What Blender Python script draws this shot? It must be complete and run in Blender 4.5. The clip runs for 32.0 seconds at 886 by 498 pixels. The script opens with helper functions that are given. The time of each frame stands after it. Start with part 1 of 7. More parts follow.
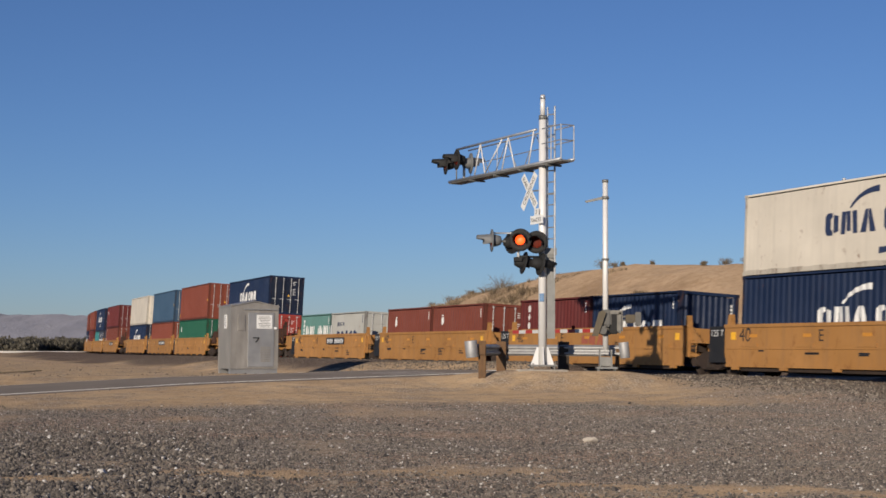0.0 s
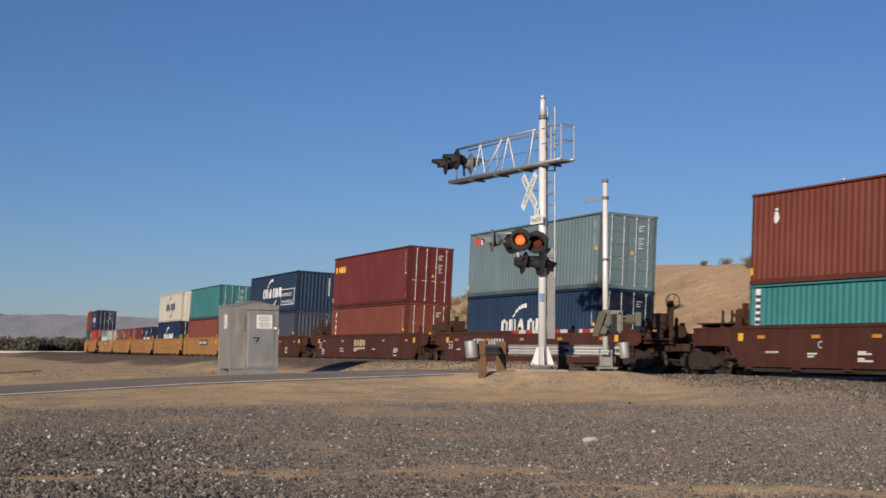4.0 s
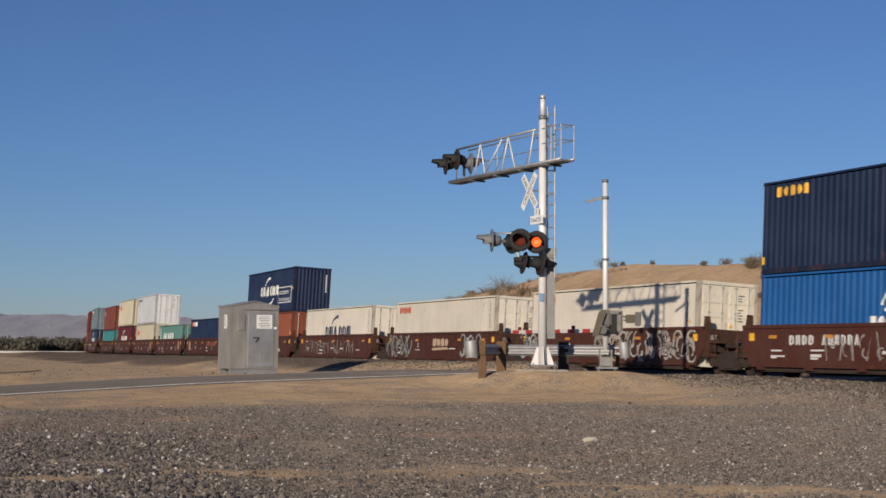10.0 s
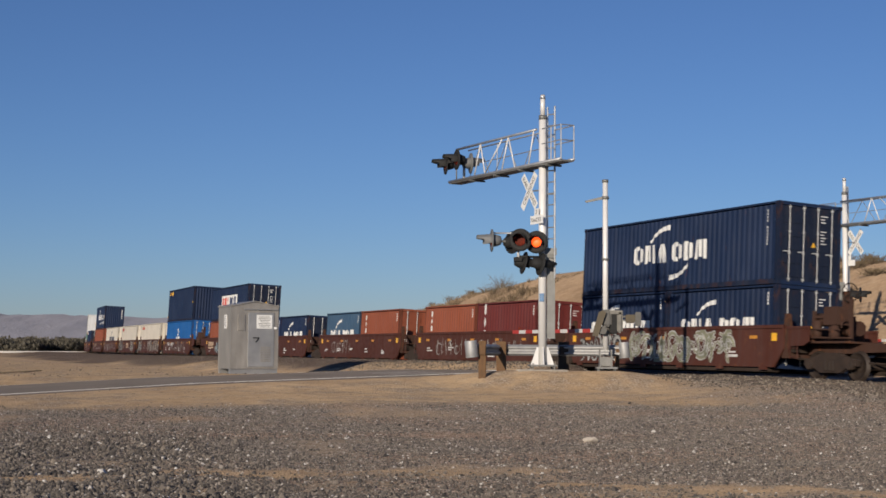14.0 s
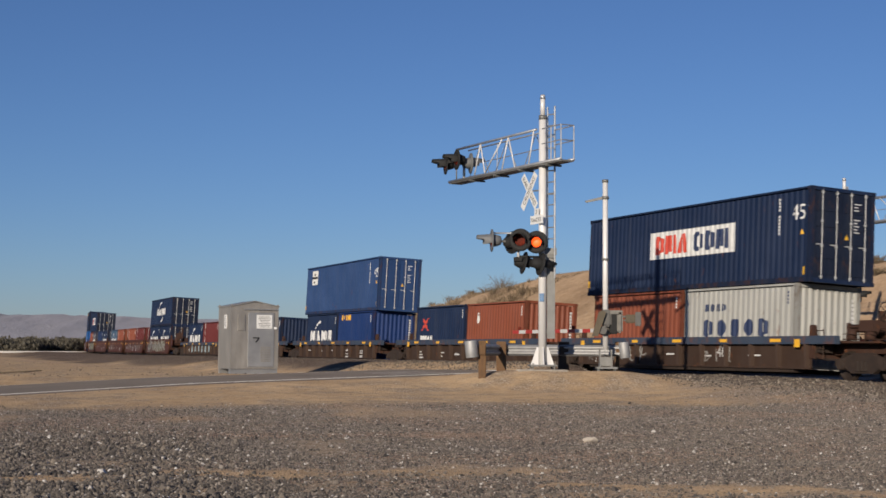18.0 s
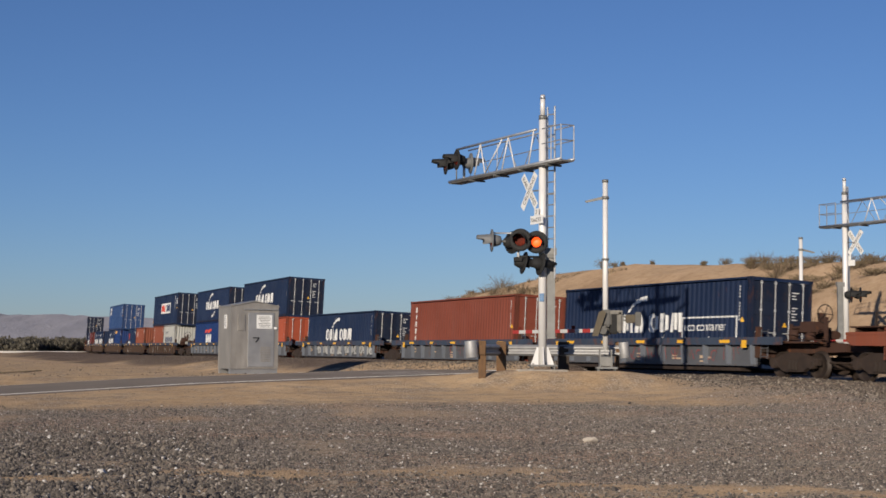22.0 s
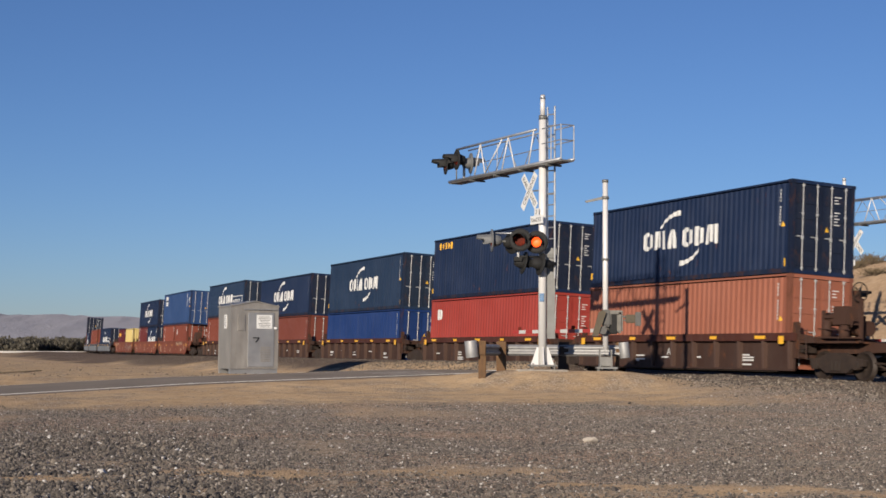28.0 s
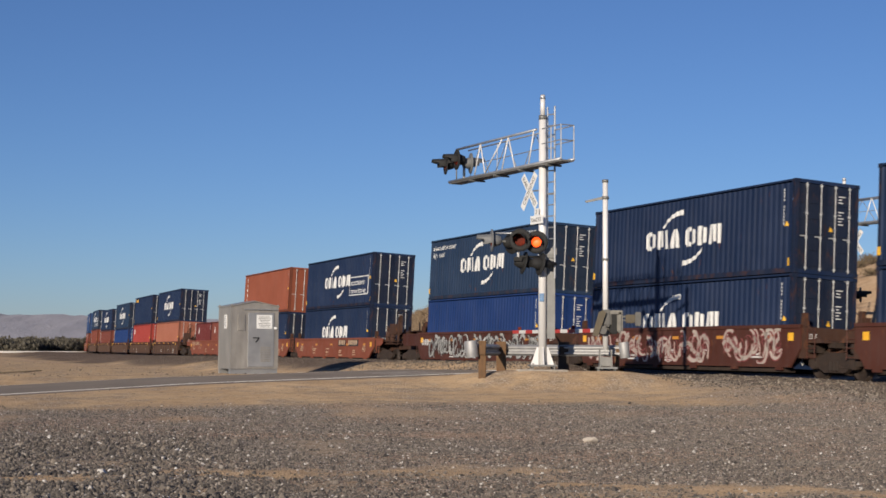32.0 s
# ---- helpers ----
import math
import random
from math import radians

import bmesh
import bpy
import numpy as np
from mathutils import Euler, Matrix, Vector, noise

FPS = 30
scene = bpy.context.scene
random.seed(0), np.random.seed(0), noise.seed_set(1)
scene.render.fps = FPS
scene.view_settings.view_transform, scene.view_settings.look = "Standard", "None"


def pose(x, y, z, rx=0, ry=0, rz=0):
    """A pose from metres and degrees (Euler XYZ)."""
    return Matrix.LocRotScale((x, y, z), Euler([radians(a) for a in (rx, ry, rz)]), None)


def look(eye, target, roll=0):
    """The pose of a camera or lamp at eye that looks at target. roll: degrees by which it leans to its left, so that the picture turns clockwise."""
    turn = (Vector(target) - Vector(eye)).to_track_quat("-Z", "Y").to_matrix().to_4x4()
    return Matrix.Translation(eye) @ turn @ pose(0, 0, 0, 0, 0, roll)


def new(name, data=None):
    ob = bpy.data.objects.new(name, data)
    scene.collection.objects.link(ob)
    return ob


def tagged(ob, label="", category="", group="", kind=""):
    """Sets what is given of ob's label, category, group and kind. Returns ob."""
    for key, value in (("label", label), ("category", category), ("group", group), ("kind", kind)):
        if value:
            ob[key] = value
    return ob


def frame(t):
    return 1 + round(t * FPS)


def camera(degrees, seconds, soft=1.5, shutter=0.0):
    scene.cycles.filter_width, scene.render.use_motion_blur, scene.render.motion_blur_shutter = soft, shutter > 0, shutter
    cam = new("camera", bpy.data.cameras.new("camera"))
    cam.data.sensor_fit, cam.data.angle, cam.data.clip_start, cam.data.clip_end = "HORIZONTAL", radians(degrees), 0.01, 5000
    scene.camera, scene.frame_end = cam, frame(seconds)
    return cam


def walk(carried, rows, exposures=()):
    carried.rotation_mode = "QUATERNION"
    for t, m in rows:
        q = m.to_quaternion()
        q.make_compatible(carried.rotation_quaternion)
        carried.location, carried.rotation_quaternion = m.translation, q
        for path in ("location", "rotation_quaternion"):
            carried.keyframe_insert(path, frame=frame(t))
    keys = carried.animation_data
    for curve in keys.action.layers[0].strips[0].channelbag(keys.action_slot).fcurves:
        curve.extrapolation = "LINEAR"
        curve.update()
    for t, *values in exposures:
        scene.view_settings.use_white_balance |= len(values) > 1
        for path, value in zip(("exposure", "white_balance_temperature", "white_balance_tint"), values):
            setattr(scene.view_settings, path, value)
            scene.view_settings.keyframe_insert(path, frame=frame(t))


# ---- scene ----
# ---- camera ----
EYE_Z = 1.5
PITCH = 0.07140
cam = camera(34.946, 32.0, soft=1.6, shutter=0.10)
EYE = (0.0, 0.0, EYE_Z)
AIM = (0.0, math.cos(PITCH), EYE_Z + math.sin(PITCH))
walk(cam, [(0.0, look(EYE, AIM, 0.37)), (32.0, look(EYE, AIM, 0.37))],
     exposures=[(0.0, 0.0), (6.4, 0.0), (8.0, -0.03), (11.0, -0.10), (13.0, -0.04), (18.0, -0.05), (22.0, 0.0), (25.2, -0.03), (28.2, 0.14), (32.0, 0.14)])

# ---- sky and sun ----
SUN_TO = Vector((0.376, 0.927, 0.0)).normalized()
SUN_ELEV = radians(13.9)
sun_from = Vector((-SUN_TO.x * math.cos(SUN_ELEV), -SUN_TO.y * math.cos(SUN_ELEV), math.sin(SUN_ELEV)))
sun = new("sun", bpy.data.lights.new("sun", "SUN"))
sun.data.energy, sun.data.angle, sun.data.color = 4.4, radians(0.53), (1.0, 0.87, 0.71)
sun.rotation_euler = (-sun_from).to_track_quat("-Z", "Y").to_euler()
world = bpy.data.worlds.new("sky")
scene.world = world
world.use_nodes = True
wn = world.node_tree
sky = wn.nodes.new("ShaderNodeTexSky")
sky.sky_type, sky.sun_disc = "NISHITA", False
sky.sun_elevation = SUN_ELEV
sky.sun_rotation = math.atan2(sun_from.x, sun_from.y)
sky.altitude, sky.air_density, sky.dust_density, sky.ozone_density = 300, 0.92, 0.25, 5.0
tint = wn.nodes.new("ShaderNodeMix")
tint.data_type, tint.blend_type = "RGBA", "MULTIPLY"
tint.inputs[0].default_value = 1.0
tint.inputs[7].default_value = (1.06, 1.01, 1.16, 1)
wn.links.new(sky.outputs[0], tint.inputs[6])
wn.links.new(tint.outputs[2], wn.nodes["Background"].inputs[0])
wn.nodes["Background"].inputs[1].default_value = 0.0715


# ---- materials ----
def nodes_of(name):
    m = bpy.data.materials.new(name)
    m.use_nodes = True
    nt = m.node_tree
    return m, nt, nt.nodes["Principled BSDF"]


def add(nt, kind, **settings):
    n = nt.nodes.new("ShaderNode" + kind)
    for key, value in settings.items():
        if key in n.inputs:
            n.inputs[key].default_value = value
    return n


def ramp(nt, fac, stops):
    r = nt.nodes.new("ShaderNodeValToRGB")
    e = r.color_ramp.elements
    while len(e) < len(stops):
        e.new(0.5)
    for el, (p, c) in zip(e, stops):
        el.position, el.color = p, (*c, 1) if len(c) == 3 else c
    nt.links.new(fac, r.inputs[0])
    return r.outputs[0]


def mix(nt, kind, fac, a, b):
    n = nt.nodes.new("ShaderNodeMix")
    n.data_type, n.blend_type = "RGBA", kind
    for sock, value in ((n.inputs[0], fac), (n.inputs[6], a), (n.inputs[7], b)):
        if isinstance(value, (int, float)):
            sock.default_value = value
        elif isinstance(value, tuple):
            sock.default_value = (*value, 1)
        else:
            nt.links.new(value, sock)
    return n.outputs[2]


def noise_of(nt, scale, detail=4.0, rough=0.55, stretch=None, use="Object"):
    tc = nt.nodes.new("ShaderNodeTexCoord")
    vec = tc.outputs[use]
    if stretch:
        mp = nt.nodes.new("ShaderNodeMapping")
        mp.inputs["Scale"].default_value = stretch
        nt.links.new(vec, mp.inputs[0])
        vec = mp.outputs[0]
    n = add(nt, "TexNoise", Scale=scale, Detail=detail, Roughness=rough)
    nt.links.new(vec, n.inputs["Vector"])
    return n.outputs[0]


def bump(nt, bsdf, height, strength, distance):
    b = add(nt, "Bump", Strength=strength, Distance=distance)
    nt.links.new(height, b.inputs["Height"])
    nt.links.new(b.outputs[0], bsdf.inputs["Normal"])


def grey3(v):
    return (v, v, v)


def paint(name, color, rough=0.5, wear=0.35, rust=(0.16, 0.06, 0.025), dusty=0.25, metal=0.0):
    """Weathered paint: fading patches, vertical streaks, rust specks, a film of dust."""
    m, nt, b = nodes_of(name)
    fade = ramp(nt, noise_of(nt, 0.55, 5), [(0.3, grey3(0.0)), (0.75, grey3(1.0))])
    light = tuple(min(1.0, c * 1.22 + 0.012) for c in color)
    base = mix(nt, "MIX", fade, color, light)
    streak = ramp(nt, noise_of(nt, 1.0, 6, 0.65, (5.0, 5.0, 0.32)), [(0.47, grey3(0.0)), (0.8, grey3(dusty))])
    base = mix(nt, "MIX", streak, base, tuple(c * 0.6 + 0.045 for c in color))
    speck = ramp(nt, noise_of(nt, 2.6, 8, 0.72, (1.0, 1.0, 0.6)), [(0.66 - wear * 0.12, grey3(0.0)), (0.74, grey3(1.0))])
    base = mix(nt, "MIX", speck, base, rust)
    info = nt.nodes.new("ShaderNodeObjectInfo")
    rnd = ramp(nt, info.outputs["Random"], [(0.0, grey3(0.90)), (1.0, grey3(1.06))])
    base = mix(nt, "MULTIPLY", 1.0, base, rnd)
    nt.links.new(base, b.inputs["Base Color"])
    b.inputs["Metallic"].default_value = metal
    b.inputs["Specular IOR Level"].default_value = 0.2
    nt.links.new(ramp(nt, noise_of(nt, 3.0, 4), [(0.2, grey3(rough - 0.1)), (0.8, grey3(min(1, rough + 0.2)))]), b.inputs["Roughness"])
    bump(nt, b, noise_of(nt, 7.0, 6), 0.12, 0.02)
    return m


def plain(name, color, rough=0.6, metal=0.0, vary=0.2, scale=6.0, stretch=None, dent=0.15, dist=0.01):
    m, nt, b = nodes_of(name)
    f = noise_of(nt, scale, 6, 0.6, stretch)
    lo, hi = tuple(c * (1 - vary) for c in color), tuple(min(1, c * (1 + vary)) for c in color)
    nt.links.new(ramp(nt, f, [(0.25, lo), (0.75, hi)]), b.inputs["Base Color"])
    b.inputs["Metallic"].default_value = metal
    b.inputs["Diffuse Roughness"].default_value = 0.8 if rough >= 0.8 else 0.0
    nt.links.new(ramp(nt, f, [(0.2, grey3(max(0.05, rough - 0.12))), (0.8, grey3(min(1, rough + 0.12)))]), b.inputs["Roughness"])
    bump(nt, b, noise_of(nt, scale * 6, 5, 0.6, stretch), dent, dist)
    return m


def glow(name, color, strength):
    m, nt, b = nodes_of(name)
    b.inputs["Base Color"].default_value = (*color, 1)
    b.inputs["Emission Color"].default_value = (*color, 1)
    b.inputs["Emission Strength"].default_value = strength
    return m


COLORS = dict(
    navy=(0.0065, 0.0172, 0.051), navy_old=(0.0115, 0.028, 0.064), blue=(0.020, 0.050, 0.137), bright_blue=(0.009, 0.088, 0.28),
    royal=(0.0075, 0.029, 0.118), steel_blue=(0.118, 0.165, 0.185), slate=(0.046, 0.052, 0.078), gray_blue=(0.034, 0.072, 0.125), deep_blue=(0.010, 0.027, 0.085),
    teal=(0.033, 0.138, 0.146), green=(0.014, 0.088, 0.052), pale_green=(0.085, 0.185, 0.165), turquoise=(0.034, 0.18, 0.185),
    brick=(0.178, 0.046, 0.027), rust=(0.205, 0.058, 0.030), salmon=(0.29, 0.105, 0.064), orange=(0.30, 0.064, 0.030),
    red=(0.30, 0.042, 0.032), dark_red=(0.110, 0.020, 0.018), maroon=(0.082, 0.011, 0.016), brown_red=(0.150, 0.040, 0.026),
    cream=(0.445, 0.40, 0.30), ivory=(0.635, 0.58, 0.485), white=(0.55, 0.555, 0.555), silver=(0.36, 0.36, 0.335), yellow=(0.54, 0.42, 0.16))
PAINT = {k: paint("paint_" + k, c, 0.5, 0.55 if k in ("ivory", "cream", "silver") else 0.28, dusty=0.34) for k, c in COLORS.items()}
WORN = {k: paint("worn_" + k, tuple(v * 0.66 for v in c), 0.7, 1.35, (0.085, 0.036, 0.018), 0.5) for k, c in COLORS.items()}
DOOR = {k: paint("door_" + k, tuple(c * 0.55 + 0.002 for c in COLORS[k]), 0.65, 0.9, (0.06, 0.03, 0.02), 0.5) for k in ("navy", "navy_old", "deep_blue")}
CAR = dict(
    bnsf=paint("freight_red", (0.064, 0.0195, 0.012), 0.6, 0.6, dusty=0.55),
    ttx=paint("freight_yellow", (0.36, 0.178, 0.055), 0.6, 0.8, dusty=0.6),
    aok=paint("freight_brown", (0.046, 0.026, 0.017), 0.65, 0.6, dusty=0.4),
    pan=paint("freight_grey", (0.088, 0.092, 0.102), 0.6, 0.6, dusty=0.5),
    nokl=paint("freight_orange", (0.195, 0.056, 0.030), 0.6, 0.55, dusty=0.5),
    dark=paint("freight_dark", (0.050, 0.026, 0.019), 0.65, 0.6, dusty=0.45))
M_POST = dict(pan=paint("post_grey_blue", (0.135, 0.15, 0.175), 0.6, 0.8), aok=paint("post_brown", (0.064, 0.040, 0.029), 0.65, 0.5), dark=paint("post_dark", (0.085, 0.050, 0.038), 0.65, 0.5))
M_BLUE_RAIL = paint("rail_blue", (0.036, 0.052, 0.082), 0.6, 1.3)
M_GRIME = plain("running_gear_grime", (0.026, 0.0165, 0.012), 0.85, 0.0, 0.5, 5)
M_WHEEL = plain("wheel_steel", (0.036, 0.025, 0.019), 0.65, 0.2, 0.3, 8)
M_MARK = plain("marking_white", (0.64, 0.64, 0.62), 0.65, 0, 0.16, 4)
M_MARK_NAVY = plain("marking_navy", (0.02, 0.035, 0.09), 0.6, 0, 0.15, 4)
M_MARK_RED = plain("marking_red", (0.55, 0.06, 0.035), 0.6, 0, 0.15, 4)
M_MARK_GOLD = plain("marking_gold", (0.78, 0.42, 0.04), 0.5, 0, 0.15, 4)
M_MARK_TAN = plain("marking_tan", (0.50, 0.36, 0.24), 0.6, 0, 0.2, 4)
M_MARK_RUST = plain("marking_faded_red", (0.33, 0.10, 0.06), 0.6, 0, 0.25, 4)
M_MARK_BLACK = plain("marking_black", (0.02, 0.02, 0.022), 0.6, 0, 0.2, 4)
M_CAUTION = plain("caution_yellow", (0.75, 0.42, 0.03), 0.5, 0, 0.1, 8)
M_REFLECT = plain("reflector_yellow", (0.85, 0.45, 0.03), 0.35, 0, 0.1, 8)
M_SPRAY = [plain("spray_paint_pale", (0.40, 0.40, 0.38), 0.6, 0, 0.45, 2), plain("spray_paint_black", (0.03, 0.03, 0.03), 0.6, 0, 0.3, 2),
           plain("spray_paint_green", (0.22, 0.22, 0.15), 0.6, 0, 0.5, 2), plain("spray_paint_grey", (0.30, 0.29, 0.27), 0.6, 0, 0.3, 2),
           plain("spray_paint_cream", (0.44, 0.38, 0.33), 0.6, 0, 0.25, 2), plain("spray_paint_ice", (0.34, 0.42, 0.45), 0.6, 0, 0.3, 2), plain("spray_paint_crimson", (0.22, 0.06, 0.06), 0.6, 0, 0.3, 2)]
M_REFLECT_DULL = plain("reflector_dull_orange", (0.55, 0.24, 0.035), 0.5, 0, 0.15, 8)
M_LOCK = plain("lock_rod_zinc", (0.47, 0.475, 0.47), 0.5, 0.15, 0.3, 6)


# ---- mesh helpers ----
def part(name, bm, material, parent=None, label=""):
    """One mesh object out of a bmesh, or of shared mesh data, under a thing or a part."""
    if isinstance(bm, bpy.types.Mesh):
        me = bm
    else:
        me = bpy.data.meshes.new(name)
        bm.to_mesh(me)
        bm.free()
    if material is not None and not me.materials:
        me.materials.append(material)
    ob = new(name, me)
    ob.parent = parent
    if label:
        ob["label"] = label
    return ob


def thing(name, label, category, group="", kind=""):
    return tagged(new(name), label, category, group, kind)


def box(bm, lo, hi, m=None):
    x0, y0, z0 = lo
    x1, y1, z1 = hi
    v = [bm.verts.new(p) for p in ((x0, y0, z0), (x1, y0, z0), (x1, y1, z0), (x0, y1, z0), (x0, y0, z1), (x1, y0, z1), (x1, y1, z1), (x0, y1, z1))]
    if m is not None:
        for p in v:
            p.co = m @ p.co
    for f in ((3, 2, 1, 0), (4, 5, 6, 7), (0, 1, 5, 4), (1, 2, 6, 5), (2, 3, 7, 6), (3, 0, 4, 7)):
        bm.faces.new([v[i] for i in f])
    return v


def rod(bm, a, b, r0, r1=None, sides=8, caps=True):
    """A round bar from a to b."""
    a, b = Vector(a), Vector(b)
    r1 = r0 if r1 is None else r1
    q = (b - a).to_track_quat("Z", "Y")
    rings = []
    for c, r in ((a, r0), (b, r1)):
        rings.append([bm.verts.new(c + q @ Vector((r * math.cos(i * math.tau / sides), r * math.sin(i * math.tau / sides), 0))) for i in range(sides)])
    for i in range(sides):
        f = bm.faces.new((rings[0][i], rings[0][(i + 1) % sides], rings[1][(i + 1) % sides], rings[1][i]))
        f.smooth = sides > 6
    if caps:
        bm.faces.new(rings[0][::-1])
        bm.faces.new(rings[1])


def prism(bm, outline, y0, y1, swap=None):
    """An outline in x, z pushed from y0 to y1; swap maps (x, y, z) to another frame."""
    f = swap or (lambda x, y, z: (x, y, z))
    a = [bm.verts.new(f(x, y0, z)) for x, z in outline]
    b = [bm.verts.new(f(x, y1, z)) for x, z in outline]
    n = len(a)
    bm.faces.new(a)
    bm.faces.new(b[::-1])
    for i in range(n):
        bm.faces.new((a[(i + 1) % n], a[i], b[i], b[(i + 1) % n]))


def lathe(bm, profile, axis_m, sides=20):
    """Profile of (radius, along) turned about the local z axis of axis_m."""
    rings = []
    for r, h in profile:
        rings.append([bm.verts.new(axis_m @ Vector((r * math.cos(i * math.tau / sides), r * math.sin(i * math.tau / sides), h))) for i in range(sides)])
    for a, b in zip(rings, rings[1:]):
        for i in range(sides):
            f = bm.faces.new((a[i], a[(i + 1) % sides], b[(i + 1) % sides], b[i]))
            f.smooth = True
    return rings


def fix(bm):
    bmesh.ops.recalc_face_normals(bm, faces=bm.faces)
    return bm


CACHE = {}


def shared(key, make, material):
    """Mesh data made once for a key and shared."""
    k = (key, material.name if material else "")
    if k not in CACHE:
        bm = bmesh.new()
        make(bm)
        fix(bm)
        me = bpy.data.meshes.new(key[0])
        bm.to_mesh(me)
        bm.free()
        if material:
            me.materials.append(material)
        CACHE[k] = me
    return CACHE[k]

# ---- the track's line ----
PHI0, KAP, DKAP = 0.417004, -0.00070276, 2.32656e-06
S_BACK, S_TIGHT, K_TIGHT, PHI_END = -30.0, 140.0, 0.0018, 0.245
CANT = 0.0488
RAIL_Z = EYE_Z - 0.87


def heading(s):
    p = lambda q: PHI0 + KAP * q + DKAP * q * q / 2
    return np.where(s < S_BACK, p(S_BACK), np.where(s < S_TIGHT, p(s), np.maximum(PHI_END, p(S_TIGHT) - K_TIGHT * (s - S_TIGHT))))


LINE_S = np.arange(-1000.0, 1500.0, 1.0)
LINE_A = heading(LINE_S)
_am = (LINE_A[1:] + LINE_A[:-1]) / 2
LINE_X = np.concatenate([[0.0], np.cumsum(-np.sin(_am))])
LINE_Y = np.concatenate([[0.0], np.cumsum(np.cos(_am))])
LINE_X += 10.71655 - LINE_X[1000]
LINE_Y += 45.12479 - LINE_Y[1000]


def track_point(s):
    return float(np.interp(s, LINE_S, LINE_X)), float(np.interp(s, LINE_S, LINE_Y)), float(np.interp(s, LINE_S, LINE_A))


def track_pose(s, h=0.0):
    """On the track at s: x ahead, y towards the road's near side, z up, leaning with the banked rails; z is 0 at eye height."""
    x, y, a = track_point(s)
    d, n = Vector((-math.sin(a), math.cos(a), 0)), Vector((math.cos(a), math.sin(a), 0))
    up = Vector((0, 0, 1))
    zz = n * math.sin(CANT) + up * math.cos(CANT)
    yy = -n * math.cos(CANT) + up * math.sin(CANT)
    p = Vector((x, y, EYE_Z)) + zz * h
    return Matrix(((d.x, yy.x, zz.x, p.x), (d.y, yy.y, zz.y, p.y), (d.z, yy.z, zz.z, p.z), (0, 0, 0, 1)))


def near_line(x, y):
    """How far along the track a place lies and how far beyond it."""
    keep = slice(700, 1420)
    xs, ys, an, ss = LINE_X[keep], LINE_Y[keep], LINE_A[keep], LINE_S[keep]
    sv, ov = np.empty(len(x)), np.empty(len(x))
    for i in range(0, len(x), 2000):
        dx, dy = x[i:i + 2000, None] - xs, y[i:i + 2000, None] - ys
        k = np.argmin(dx * dx + dy * dy, axis=1)
        r = np.arange(len(k))
        a = an[k]
        sv[i:i + 2000] = ss[k] - dx[r, k] * np.sin(a) + dy[r, k] * np.cos(a)
        ov[i:i + 2000] = dx[r, k] * np.cos(a) + dy[r, k] * np.sin(a)
    return sv, ov


# ---- the ground ----
ROAD_N = np.array((0.9, 0.43)) / math.hypot(0.9, 0.43)
ROAD_T = np.array((-0.43, 0.9)) / math.hypot(0.9, 0.43)
ROAD_P = np.array((0.0, 43.1))
ROAD_HALF = 3.7
MAST = (2.66, 37.5)
GATE = (4.43, 38.3)


def road_z(k):
    return np.interp(k, (-300, -60, -25, -13.6, -8.6, 0, 5, 8.5, 13.5, 24, 60), (-0.6, -0.45, -0.05, 0.31, 0.57, 0.84, 0.80, 0.66, 0.60, 0.5, 0.45))


def smooth(v, lo, hi):
    t = np.clip((v - lo) / (hi - lo), 0, 1)
    return t * t * (3 - 2 * t)


def hash_noise(x, y, scale, seed):
    """Smooth value noise on a grid, -1 to 1."""
    rng = np.random.RandomState(seed)
    tab = rng.rand(64, 64) * 2 - 1
    u, v = x / scale, y / scale
    i, j = np.floor(u).astype(int), np.floor(v).astype(int)
    fu, fv = u - i, v - j
    fu, fv = fu * fu * (3 - 2 * fu), fv * fv * (3 - 2 * fv)
    g = lambda a, b: tab[a % 64, b % 64]
    return (g(i, j) * (1 - fu) + g(i + 1, j) * fu) * (1 - fv) + (g(i, j + 1) * (1 - fu) + g(i + 1, j + 1) * fu) * fv


